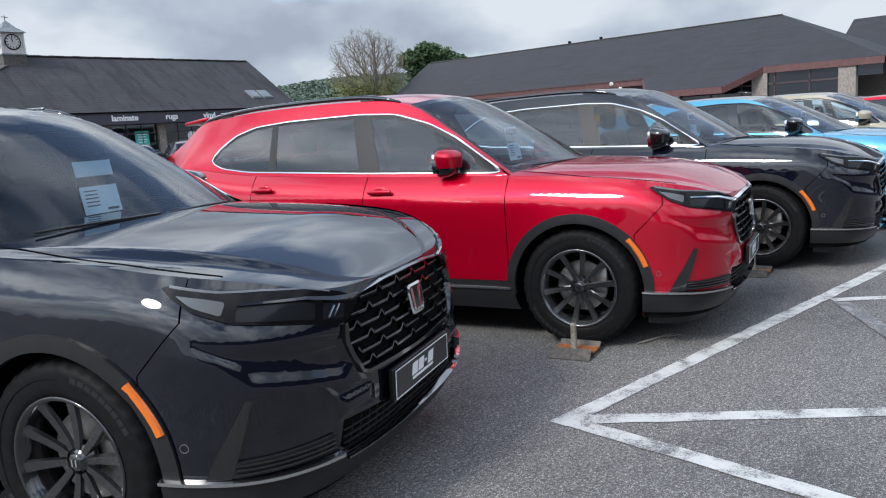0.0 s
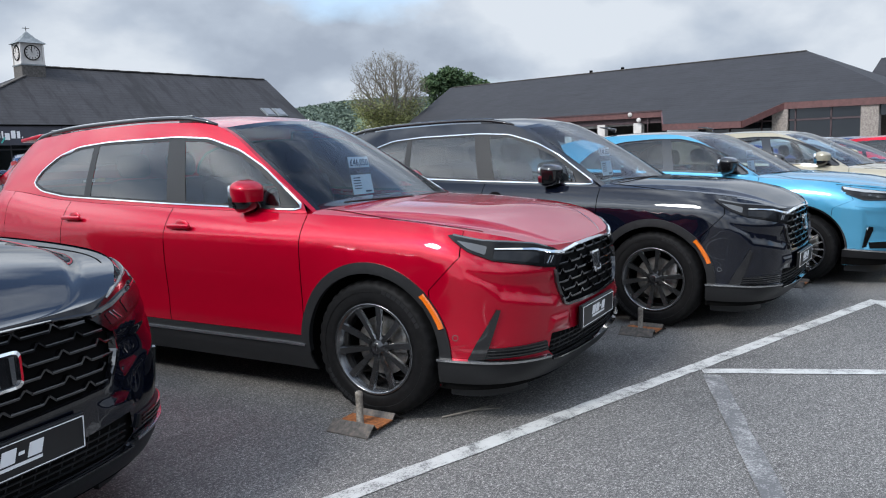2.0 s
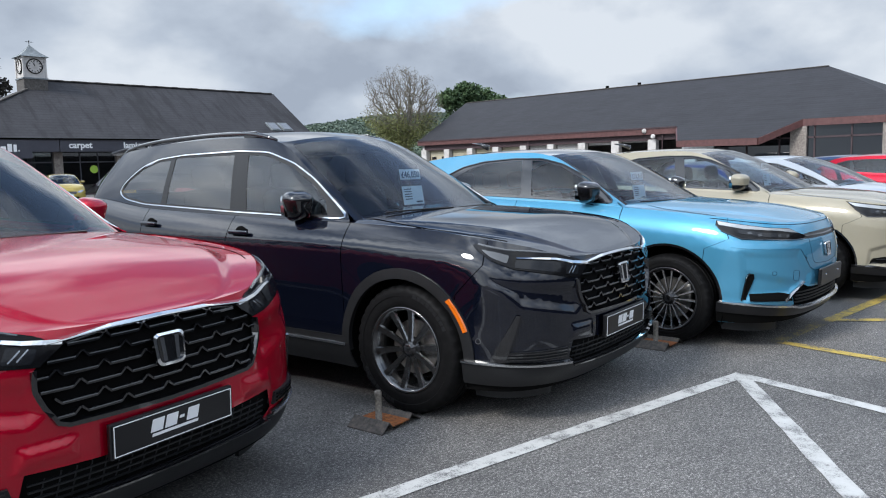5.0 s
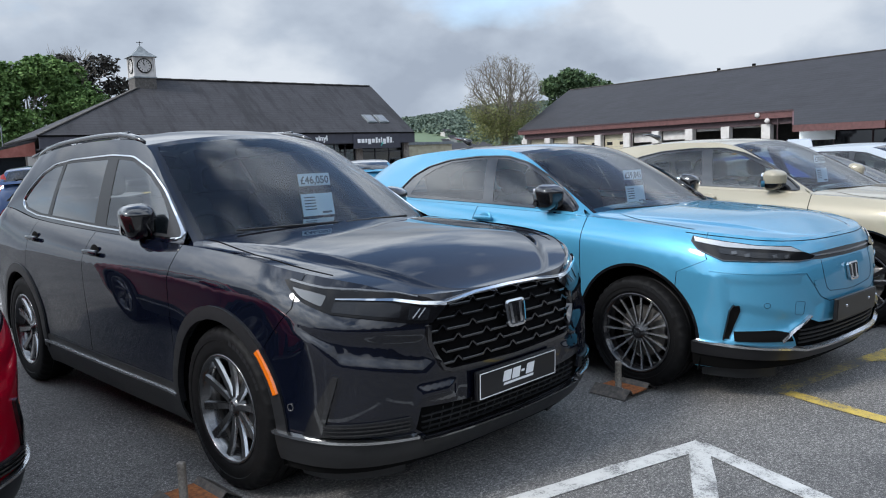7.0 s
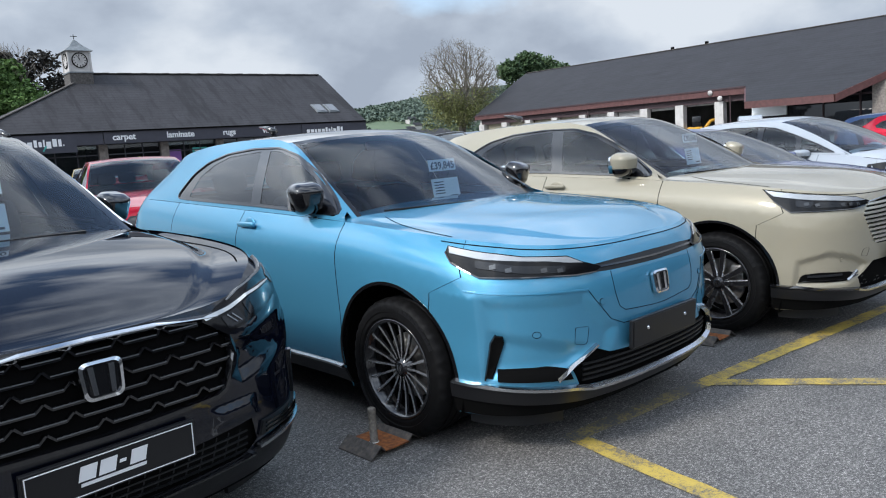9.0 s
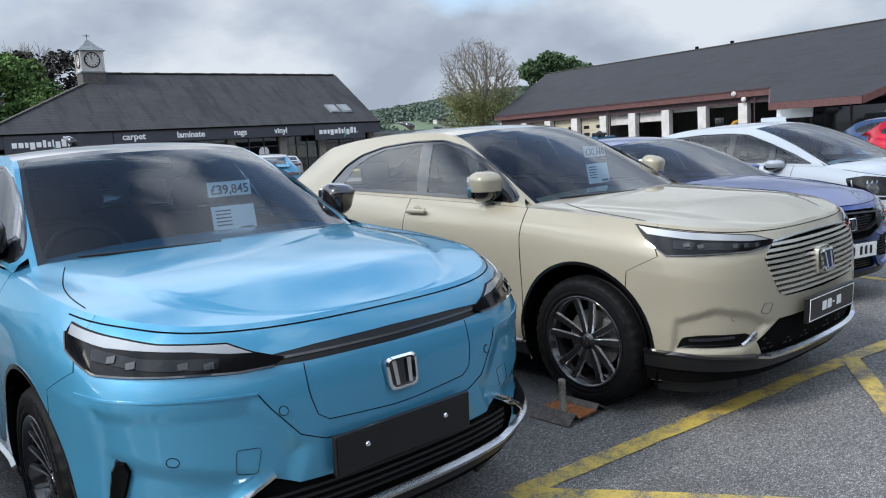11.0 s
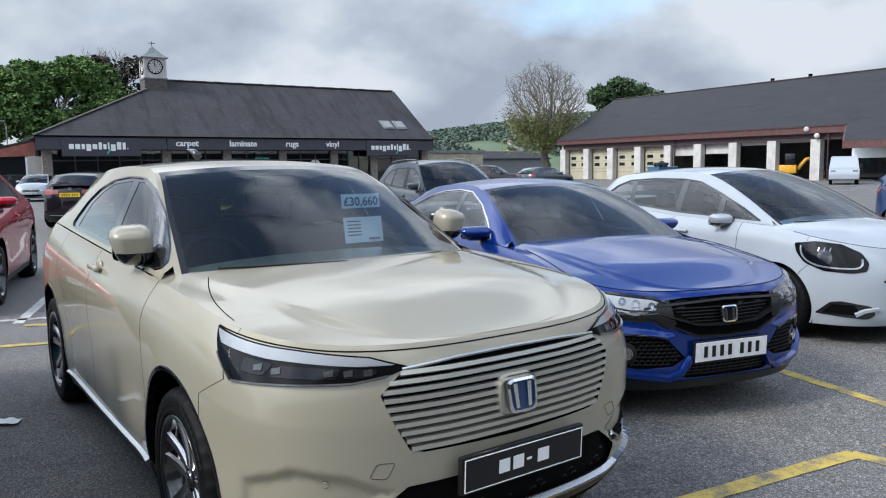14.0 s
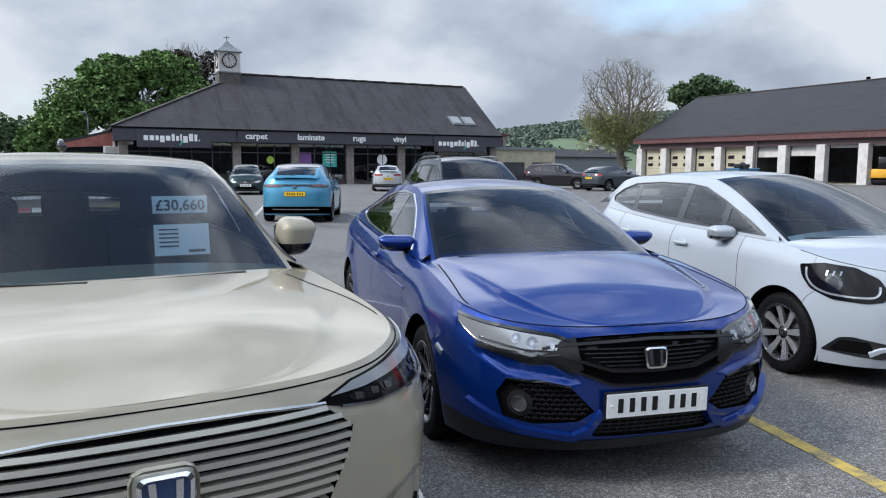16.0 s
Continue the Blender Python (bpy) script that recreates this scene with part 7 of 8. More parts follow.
def crossover(coat, m, label, style, electric):
    c = Car("car", CROSSOVER if electric else SHORT_CROSSOVER, coat, label, group="row of parked cars")
    c.root.matrix_basis = m
    A = c.at
    if electric:
        low = [(0.0, 0.425), (0.40, 0.44), (0.47, 0.465), (0.60, 0.40), (0.56, 0.315), (0.0, 0.30)]
        holes = [c.both([(0.0, 0.827), (0.30, 0.825), (0.47, 0.818), (0.47, 0.788), (0.34, 0.783), (0.0, 0.779)]), c.both(low)]
        c.dent([(-0.52, 0.745), (0.50, 0.730), (0.39, 0.59), (0.33, 0.55), (0.40, 0.40), (-0.52, 0.36)], 0.016, 0.075)
        c.dent([(-0.56, 0.60), (0.68, 0.545), (0.50, 0.50), (0.58, 0.36), (-0.52, 0.34)], 0.018, 0.07)
    else:
        low = [(0.0, 0.475), (0.44, 0.475), (0.58, 0.385), (0.54, 0.315), (0.0, 0.30)]
        g_half = [(0.0, 0.845), (0.25, 0.842), (0.45, 0.830), (0.52, 0.767), (0.43, 0.590), (0.38, 0.576), (0.0, 0.565)]
        holes = [c.both(g_half), c.both(low)]
        c.dent([(-0.50, 0.34), (-0.52, 0.52), (-0.70, 0.575), (0.62, 0.54), (0.47, 0.47), (0.56, 0.38), (0.66, 0.34)], 0.022, 0.05)
    shell(c, holes, seam=((-0.28, 0.66), (-0.29, 0.733), (-0.47, 0.809), (-0.45, 0.86)) if electric else ((-0.28, 0.66), (-0.288, 0.733), (-0.454, 0.809), (-0.435, 0.86)))
    c.bonnet()
    bonnet_gap(c, drop=0.016)
    for g in (-1, 1):
        c.bonnet_line("bonnet_joint", [(-0.34 + 0.055 * k, g * (0.975 - 0.005 * k - 0.0009 * k * k)) for k in range(12)], 0.004, M["gap"])
    # lower intake with bars
    i = c.panel("lower_intake", c.both(low), M["gap"], -0.05, h=0.1)[0]
    if electric:
        for z in (0.33, 0.355, 0.38, 0.405):
            c.bar("intake_bar", c.across([(0, z), (0.54, z + 0.002)]), 0.010, -0.045, -0.012, M["cladding"], i)
    else:
        for r in range(6):
            z = 0.325 + 0.026 * r
            for k in range(-9, 10):
                x = (k + 0.5 * (r % 2)) * 0.056
                if abs(x) < 0.53 - 0.9 * max(0, z - 0.40):
                    c.bar("intake_bar", [(c.sx(x - 0.016), z), (c.sx(x), z + 0.007), (c.sx(x + 0.016), z)], 0.009, -0.05, -0.02, M["cladding"], i)
    # headlights
    if electric:
        top = [(0.405, 0.806), (0.51, 0.836), (0.59, 0.867), (-0.70, 0.880), (-0.56, 0.902), (-0.36, 0.932)]
        bot = [(-0.36, 0.905), (-0.41, 0.862), (-0.55, 0.806), (0.65, 0.794), (0.55, 0.787), (0.44, 0.788)]
        brow = [(0.51, 0.832), (0.59, 0.862), (-0.70, 0.875), (-0.56, 0.897), (-0.37, 0.926), (-0.385, 0.902), (-0.56, 0.872), (0.68, 0.853), (0.58, 0.838)]
    else:
        top = [(0.42, 0.838), (0.57, 0.877), (-0.61, 0.911), (-0.31, 0.946)]
        bot = [(-0.40, 0.88), (-0.46, 0.843), (-0.51, 0.812), (0.61, 0.808), (0.50, 0.820)]
        brow = [(0.48, 0.848), (0.57, 0.872), (-0.61, 0.906), (-0.33, 0.940), (-0.40, 0.905), (-0.62, 0.876), (0.60, 0.852)]
    lamps = c.panel("headlight", A(top + bot), M["lamp_black"], 0.006, thick=0.03, mirror=True, label="dark headlight with a pale brow", h=0.03, upright=True)
    c.panel("lamp_brow", A(brow), M["lamp_brow"], 0.009, thick=0.004, mirror=True, h=0.03, upright=True)
    if electric:
        mods = [[(0.60, 0.830), (-0.68, 0.845), (-0.52, 0.872), (-0.53, 0.842), (-0.70, 0.815), (0.60, 0.802)]]
    else:
        mods = [[(0.53, 0.838), (0.62, 0.848), (0.64, 0.822), (0.55, 0.822)], [(0.65, 0.848), (-0.66, 0.862), (-0.64, 0.830), (0.66, 0.822)], [(-0.64, 0.864), (-0.54, 0.880), (-0.54, 0.842), (-0.62, 0.832)]]
    for q in mods:
        c.panel("lamp_module", rounded(A(q), 0.010, 2), M["lamp_lens"], 0.0085, thick=0.003, mirror=True, h=0.03, upright=True)
    fins = ((0.625, 0.806), (0.69, 0.812), (-0.66, 0.822), (-0.60, 0.836)) if electric else ((0.565, 0.826), (0.625, 0.828), (0.68, 0.830), (-0.655, 0.838), (-0.60, 0.846))
    for a, z in fins:
        s0 = A([(a, z)])[0][0]
        c.panel("lamp_reflector", [(s0 - 0.015, z), (s0 + 0.012, z - 0.002), (s0 + 0.018, z + 0.013), (s0 - 0.010, z + 0.018)], M["rim_dark"], 0.0115, thick=0.003, mirror=True, h=0.03, upright=True)
    c.bar("lamp_rim", A(bot[::-1]), 0.008, 0.0, 0.011, M["gloss_black"], mirror=True, round_top=True)
    if electric:
        c.panel("nose_band", c.both([(0.0, 0.829), (0.30, 0.827), (0.50, 0.822), (0.52, 0.806), (0.46, 0.788), (0.34, 0.781), (0.0, 0.777)]), M["plate_black"], -0.006, h=0.04, label="gloss black band between the headlights")
        c.bar("band_lip", c.across([(0, 0.800), (0.42, 0.806)]), 0.012, -0.006, 0.004, M["gloss_black"], round_top=True)
        ring = A([(0.345, 0.779), (0.335, 0.70), (0.315, 0.625), (0.28, 0.602), (0.05, 0.586), (0.0, 0.585)])
        c.bar("charge_flap_joint", ring + [(-a, b) for a, b in ring[::-1][1:]], 0.0026, -0.003, 0.0012, M["gap"], h=0.03)
        # black bar along the nose groove, drawn for the shade in it
        c.bar("groove_shade", c.across([(0.0, 0.545), (0.30, 0.548), (0.38, 0.580), (0.49, 0.718)]), 0.003, -0.006, 0.0012, M["gap"], h=0.03)
        c.bar("nose_crease", A([(0.49, 0.722), (0.62, 0.728), (-0.60, 0.742), (-0.48, 0.752)]), 0.010, -0.004, 0.004, coat, mirror=True, round_top=True)
        spot(c, "parking_sensor", 0.42, 0.66, 0.012, coat)
        ring_mark(c, "sensor_ring", [(0.42 + 0.014 * math.cos(k), 0.66 + 0.014 * math.sin(k)) for k in [q * 0.524 for q in range(12)]], 0.002)
        ring_mark(c, "tow_cover_joint", rounded([(0.50, 0.565), (0.57, 0.57), (0.58, 0.50), (0.52, 0.49)], 0.012, 3), 0.0011)
        ring_mark(c, "sensor_ring", [(-0.735 + 0.012 * math.cos(k), 0.56 + 0.014 * math.sin(k)) for k in [q * 0.524 for q in range(12)]], 0.002)
        c.panel("corner_slot", A([(-0.545, 0.375), (-0.575, 0.375), (-0.63, 0.53), (-0.625, 0.56), (-0.60, 0.56), (-0.575, 0.53)]), M["gap"], 0.012, thick=0.02, mirror=True, h=0.02)
        c.bar("slot_rim", A([(-0.545, 0.37), (-0.575, 0.53), (-0.60, 0.565)]), 0.010, 0.0, 0.010, M["gloss_black"], mirror=True, round_top=True)
        c.panel("fog_recess", A([(-0.60, 0.365), (-0.60, 0.415), (0.70, 0.42), (0.62, 0.40), (0.60, 0.36)]), M["gap"], 0.014, thick=0.04, mirror=True, h=0.02)
        c.bar("corner_blade", A([(0.665, 0.362), (0.47, 0.482)]), (0.028, 0.014), 0.0, 0.02, M["satin_chrome"], mirror=True, round_top=True)
        show_plate(c, 0.497, 0.035, blank=True, x=-0.02)
        badge(c, 0.685, 0.125, 0.105, 0.012)
    else:
        g = c.panel("grille", c.both(g_half), M["gap"], -0.045, h=0.08)[0]
        for k in range(10):
            z = 0.588 + k * 0.0258
            lim = interp([(0.565, 0.40), (0.59, 0.43), (0.767, 0.518), (0.83, 0.452)], z) - 0.006
            c.bar("grille_slat", c.across([(0, z), (0.25, z + 0.001), (lim, z + 0.004)]), 0.0222, -0.028, 0.004, M["slat_gold"], g, round_top=True)
        c.bar("grille_strip", c.across([(0, 0.851), (0.25, 0.848), (0.455, 0.836)]), 0.009, -0.006, 0.010, M["satin_chrome"], label="bright strip above the grille", round_top=True)
        part("emblem_seat", box_bm((0.155, 0.03, 0.135), (0, c.side(0.001, 0.70).y - 0.002, 0.70), 0.03), M["slat_gold"], c.root, smooth=True)
        spot(c, "parking_sensor", 0.69, 0.507, 0.011, coat)
        ring_mark(c, "sensor_ring", [(0.69 + 0.009 * math.cos(k), 0.507 + 0.013 * math.sin(k)) for k in [q * 0.524 for q in range(12)]], 0.002)
        ring_mark(c, "tow_cover_joint", rounded([(0.48, 0.558), (0.54, 0.562), (0.565, 0.52), (0.51, 0.510)], 0.012, 3), 0.0011)
        c.panel("fog_slot", rounded(A([(-0.545, 0.378), (-0.57, 0.425), (-0.66, 0.436), (0.62, 0.428), (0.585, 0.395), (0.66, 0.372)]), 0.02), M["gap"], 0.010, thick=0.03, mirror=True, h=0.02)
        c.bar("fog_lamp", A([(-0.60, 0.415), (0.69, 0.418)]), 0.018, 0.008, 0.016, M["lamp_lens"], mirror=True, round_top=True)
        c.bar("slot_rim", A([(-0.545, 0.378), (-0.62, 0.388), (0.66, 0.384), (0.58, 0.398)]), 0.010, 0.002, 0.016, M["gloss_black"], mirror=True, round_top=True)
        c.bar("corner_blade", A([(0.655, 0.375), (0.575, 0.425)]), (0.022, 0.030), 0.004, 0.016, M["satin_chrome"], mirror=True, round_top=True)
        show_plate(c, 0.487, 0.045)
        badge(c, 0.70, 0.130, 0.112, 0.028, blue=True)
    # lip
    up = [(0.0, 0.292), (0.53, 0.295), (0.60, 0.31), (-0.60, 0.335), (-0.38, 0.350)]
    dn = [(-0.38, 0.285), (-0.60, 0.272), (0.53, 0.245), (0.0, 0.240)]
    deep = [(-0.38, 0.208), (-0.60, 0.200), (0.53, 0.200), (0.0, 0.205)]
    # the shade beneath the lip is a near-black panel
    c.panel("lip_shade", c.both([(a, b - 0.002) for a, b in dn[::-1]] + deep), M["gap"], 0.004, thick=0.02, h=0.06)
    c.panel("bumper_lip", c.both(up + dn), M["plate_black"], 0.012, thick=0.03, h=0.06)
    c.bar("lip_strip", c.across([(0.0, 0.300), (0.50, 0.303), (0.58, 0.318)] + ([(-0.60, 0.343), (-0.40, 0.358)] if electric else [])), 0.020, 0.002, 0.024, M["satin_chrome"], label="bright metal strip along the lip", round_top=True)
    if not electric:
        c.bar("lip_edge", A([(0.58, 0.318), (-0.60, 0.345), (-0.38, 0.362)]), 0.016, 0.0, 0.022, M["gloss_black"], mirror=True, round_top=True)
    c.panel("air_dam", A([(0.55, 0.12), (-0.42, 0.135), (-0.42, 0.21), (0.55, 0.21)]), M["cladding"], -0.06, thick=0.02, mirror=True)
    arches(c, M["gloss_black"], 0.005, 0.002)
    c.bar("sill_strip", [(c.sy(0.42), 0.285), (c.sy(CROSSOVER["wb"] - 0.42), 0.285)], 0.018, 0.0, 0.018, M["satin_chrome"], mirror=True, round_top=True)
    c.handle(1.295, 0.984, coat)
    c.greenhouse(roof_mat=M["gloss_black"] if electric else None, trim=M["gloss_black"], pane_mats=None if electric else {1: M["side_glass"]})
    c.mirror(0.68, 1.135, M["gloss_black"] if electric else coat, M["gloss_black"], (0.175, 0.15, 0.185), -0.055)
    c.wheels(style)
    c.cabin()
    wipers(c)
    c.panel("tail_light", [(c.sy(3.20), 0.92), (c.rx(0.74), 0.88), (c.rx(0.68), 1.0), (c.sy(3.16), 1.01)], M["red_lens"], 0.006, thick=0.02, mirror=True)
    v, f = tube([(0.0, 2.35, 1.55), (0.0, 2.45, 1.585), (0.0, 2.56, 1.60)], [0.03, 0.018, 0.006], 6)
    mesh_object("roof_aerial", v, f, M["gloss_black"], c.root, smooth=True)
    return c


def blue_hatch():
    coat = M["blue_paint"]
    c = Car("car", HATCH, coat, "bright metallic blue hatchback with a black grille", group="row of parked cars")
    c.root.matrix_basis = place(14.92, 10.80, -11.4)
    A = c.at
    band = [(0.0, 0.726), (0.30, 0.722), (0.48, 0.708), (0.53, 0.675), (0.57, 0.642), (0.48, 0.602), (0.35, 0.548), (0.22, 0.498), (0.0, 0.490)]
    low = [(0.0, 0.355), (0.26, 0.36), (0.36, 0.285), (0.30, 0.262), (0.0, 0.258)]
    vent = [(0.70, 0.525), (0.74, 0.46), (0.72, 0.35), (0.60, 0.325), (0.39, 0.338), (0.31, 0.384), (0.42, 0.495), (0.56, 0.520)]
    v = A(vent)
    c.dent([(-0.58, 0.66), (0.48, 0.63), (0.34, 0.52), (0.42, 0.50), (0.70, 0.54)], 0.014, 0.04)
    shell(c, [c.both(band), c.both(low), v, [(-a, b) for a, b in v]], seam=((-0.26, 0.60), (-0.30, 0.66), (-0.52, 0.70), (-0.50, 0.77)), sill_mat=coat)
    c.bonnet()
    bonnet_gap(c, -0.42)
    for g in (-1, 1):
        c.bonnet_line("bonnet_joint", [(-0.50 + 0.06 * k, g * (0.97 - 0.006 * k)) for k in range(14)], 0.008, M["gap"])
    g = c.panel("grille", c.both(band), M["plate_black"], -0.022, h=0.06)[0]
    c.bar("grille_bar", c.across([(0, 0.700), (0.28, 0.692), (0.46, 0.684), (0.55, 0.668)]), 0.020, -0.03, 0.014, M["plate_black"], g, round_top=True)
    c.bar("grille_bar", c.across([(0, 0.560), (0.22, 0.568), (0.36, 0.61), (0.45, 0.640)]), 0.022, -0.03, 0.016, M["plate_black"], g, round_top=True)
    c.bar("grille_rim", c.across([(0, 0.494), (0.22, 0.502), (0.35, 0.552), (0.48, 0.606), (0.57, 0.642)]), 0.018, -0.02, 0.010, M["plate_black"], g, round_top=True)
    c.panel("grille_wing", A([(0.40, 0.718), (0.47, 0.700), (0.50, 0.660), (0.60, 0.622), (0.66, 0.655), (-0.64, 0.676), (-0.655, 0.660), (0.68, 0.628), (0.60, 0.596), (0.52, 0.606), (0.40, 0.560), (0.36, 0.58)]), M["plate_black"], 0.009, thick=0.02, mirror=True, h=0.03)
    for z in (0.585, 0.605, 0.625, 0.645, 0.665):
        lim = 0.24 + (z - 0.585) * 1.8
        c.bar("grille_mesh", c.across([(0, z), (lim, z + 0.004)]), 0.006, -0.024, -0.012, M["cladding"], g)
    c.bar("slot", c.across([(0, 0.714), (0.27, 0.708), (0.42, 0.70)]), 0.010, -0.024, -0.016, M["gap"], g)
    i = c.panel("lower_intake", c.both(low), M["gap"], -0.05, h=0.08)[0]
    for z in (0.275, 0.295, 0.315, 0.335):
        c.bar("intake_bar", c.across([(0, z), (0.31, z)]), 0.007, -0.045, -0.016, M["cladding"], i)
    for x in range(-6, 7):
        c.bar("intake_bar", [(c.sx(x * 0.045 - 0.01), 0.265), (c.sx(x * 0.045 + 0.01), 0.35)], 0.006, -0.045, -0.018, M["cladding"], i)
    for w in c.panel("side_vent", v, M["gap"], -0.03, h=0.06, mirror=True):
        pass
    for r in range(8):
        z = 0.345 + 0.022 * r
        for k in range(9):
            x = 0.335 + k * 0.034 + 0.017 * (r % 2)
            if inside(vent, x, z) and inside(vent, x + 0.026, z + 0.008) and math.hypot(x - 0.645, z - 0.415) > 0.07:
                c.bar("vent_mesh", A([(x, z), (x + 0.013, z + 0.008), (x + 0.026, z)]), 0.006, -0.03, -0.008, M["cladding"], mirror=True)
    c.bar("vent_rim", A([(0.42, 0.498), (0.56, 0.524), (0.70, 0.529)]), 0.014, -0.01, 0.010, M["gloss_black"], mirror=True, round_top=True)
    s, z = A([(0.65, 0.415)])[0]
    c.panel("fog_housing", disc(s, z, 0.062, 24), M["cladding"], -0.012, thick=0.02, mirror=True, h=0.03)
    c.panel("fog_lamp", disc(s, z, 0.030, 20), M["reflector"], -0.004, thick=0.012, mirror=True, h=0.02, label="round fog lamp")
    c.bar("fog_rim", disc(s, z, 0.034, 20) + [disc(s, z, 0.034, 20)[0]], 0.007, -0.012, 0.004, M["satin_chrome"], mirror=True, round_top=True, h=0.02)
    c.bar("corner_blade", A([(-0.60, 0.40), (0.76, 0.345), (0.66, 0.296), (0.42, 0.268), (0.34, 0.30), (0.275, 0.384)]), 0.046, -0.01, 0.026, coat, mirror=True, round_top=True, h=0.03)
    up = [(0.0, 0.25), (0.40, 0.245), (0.70, 0.27), (-0.60, 0.30), (-0.40, 0.32)]
    dn = [(-0.40, 0.20), (0.5, 0.195), (0.0, 0.195)]
    c.panel("bumper_lip", c.both(up + dn), M["plate_black"], 0.006, thick=0.03, h=0.07)
    lamp = [(0.42, 0.692), (0.50, 0.718), (-0.67, 0.757), (-0.50, 0.780), (-0.53, 0.745), (-0.65, 0.680), (0.60, 0.628), (0.47, 0.642)]
    c.panel("headlight", A(lamp), M["lamp_clear"], 0.006, thick=0.03, mirror=True, label="clear bright headlight", h=0.03, upright=True)
    c.bar("lamp_brow", A([(0.42, 0.700), (0.50, 0.724), (-0.67, 0.763), (-0.50, 0.788)]), 0.020, 0.0, 0.014, M["gloss_black"], mirror=True, round_top=True)
    c.bar("lamp_rim", A([(-0.52, 0.752), (-0.65, 0.684), (0.60, 0.632), (0.47, 0.645)]), 0.008, 0.0, 0.010, M["gloss_black"], mirror=True, round_top=True)
    for x, z, r in ((0.505, 0.678, 0.026), (0.595, 0.690, 0.028), (0.665, 0.708, 0.022)):
        s, z = A([(x, z)])[0]
        c.panel("lamp_bowl", disc(s, z, r, 18), M["reflector"], 0.009, thick=0.004, mirror=True, h=0.02)
        c.panel("lamp_bulb", disc(s, z, r * 0.42, 12), M["rim_edge"], 0.014, thick=0.005, mirror=True, h=0.02)
    c.bar("lamp_divider", A([(0.46, 0.655), (0.62, 0.660), (-0.66, 0.700)]), 0.008, 0.006, 0.012, M["lamp_black"], mirror=True)
    badge(c, 0.622, 0.118, 0.098, 0.020)
    r = plate(c, 0, 0.417, M["plate_white"], lift=0.03, tilt=2)
    number_bars(r, M["plate_black"])
    for a in (-0.235, 0.235):
        v2, f2 = lathe([(0, 0.005), (0.006, 0.004), (0.006, 0)], 10, "z")
        mesh_object("plate_screw", [(p[0] + a, p[1], p[2]) for p in v2], f2, M["white_print"], r)
    c.bar("side_marker", A([(-0.40, 0.575), (-0.33, 0.60)]), 0.034, 0.0, 0.010, M["lamp_clear"], mirror=True, round_top=True)
    c.handle(1.42, 0.86, coat)
    c.bar("flank_crease", [(c.sy(0.5), 0.76), (c.sy(1.5), 0.80), (c.sy(2.6), 0.85), (c.sy(3.2), 0.88)], 0.016, -0.004, 0.006, coat, mirror=True, round_top=True)
    c.greenhouse(trim=M["chrome"], pane_mats={1: M["side_glass"]})
    c.mirror(0.80, 1.000, coat, M["gloss_black"], (0.25, 0.13, 0.115), -0.07)
    c.wheels(STYLE_HATCH)
    c.cabin()
    wipers(c)
    c.panel("tail_light", [(c.sy(3.30), 0.84), (c.rx(0.78), 0.80), (c.rx(0.70), 0.96), (c.sy(3.22), 0.97)], M["red_lens"], 0.006, thick=0.02, mirror=True)
    return c


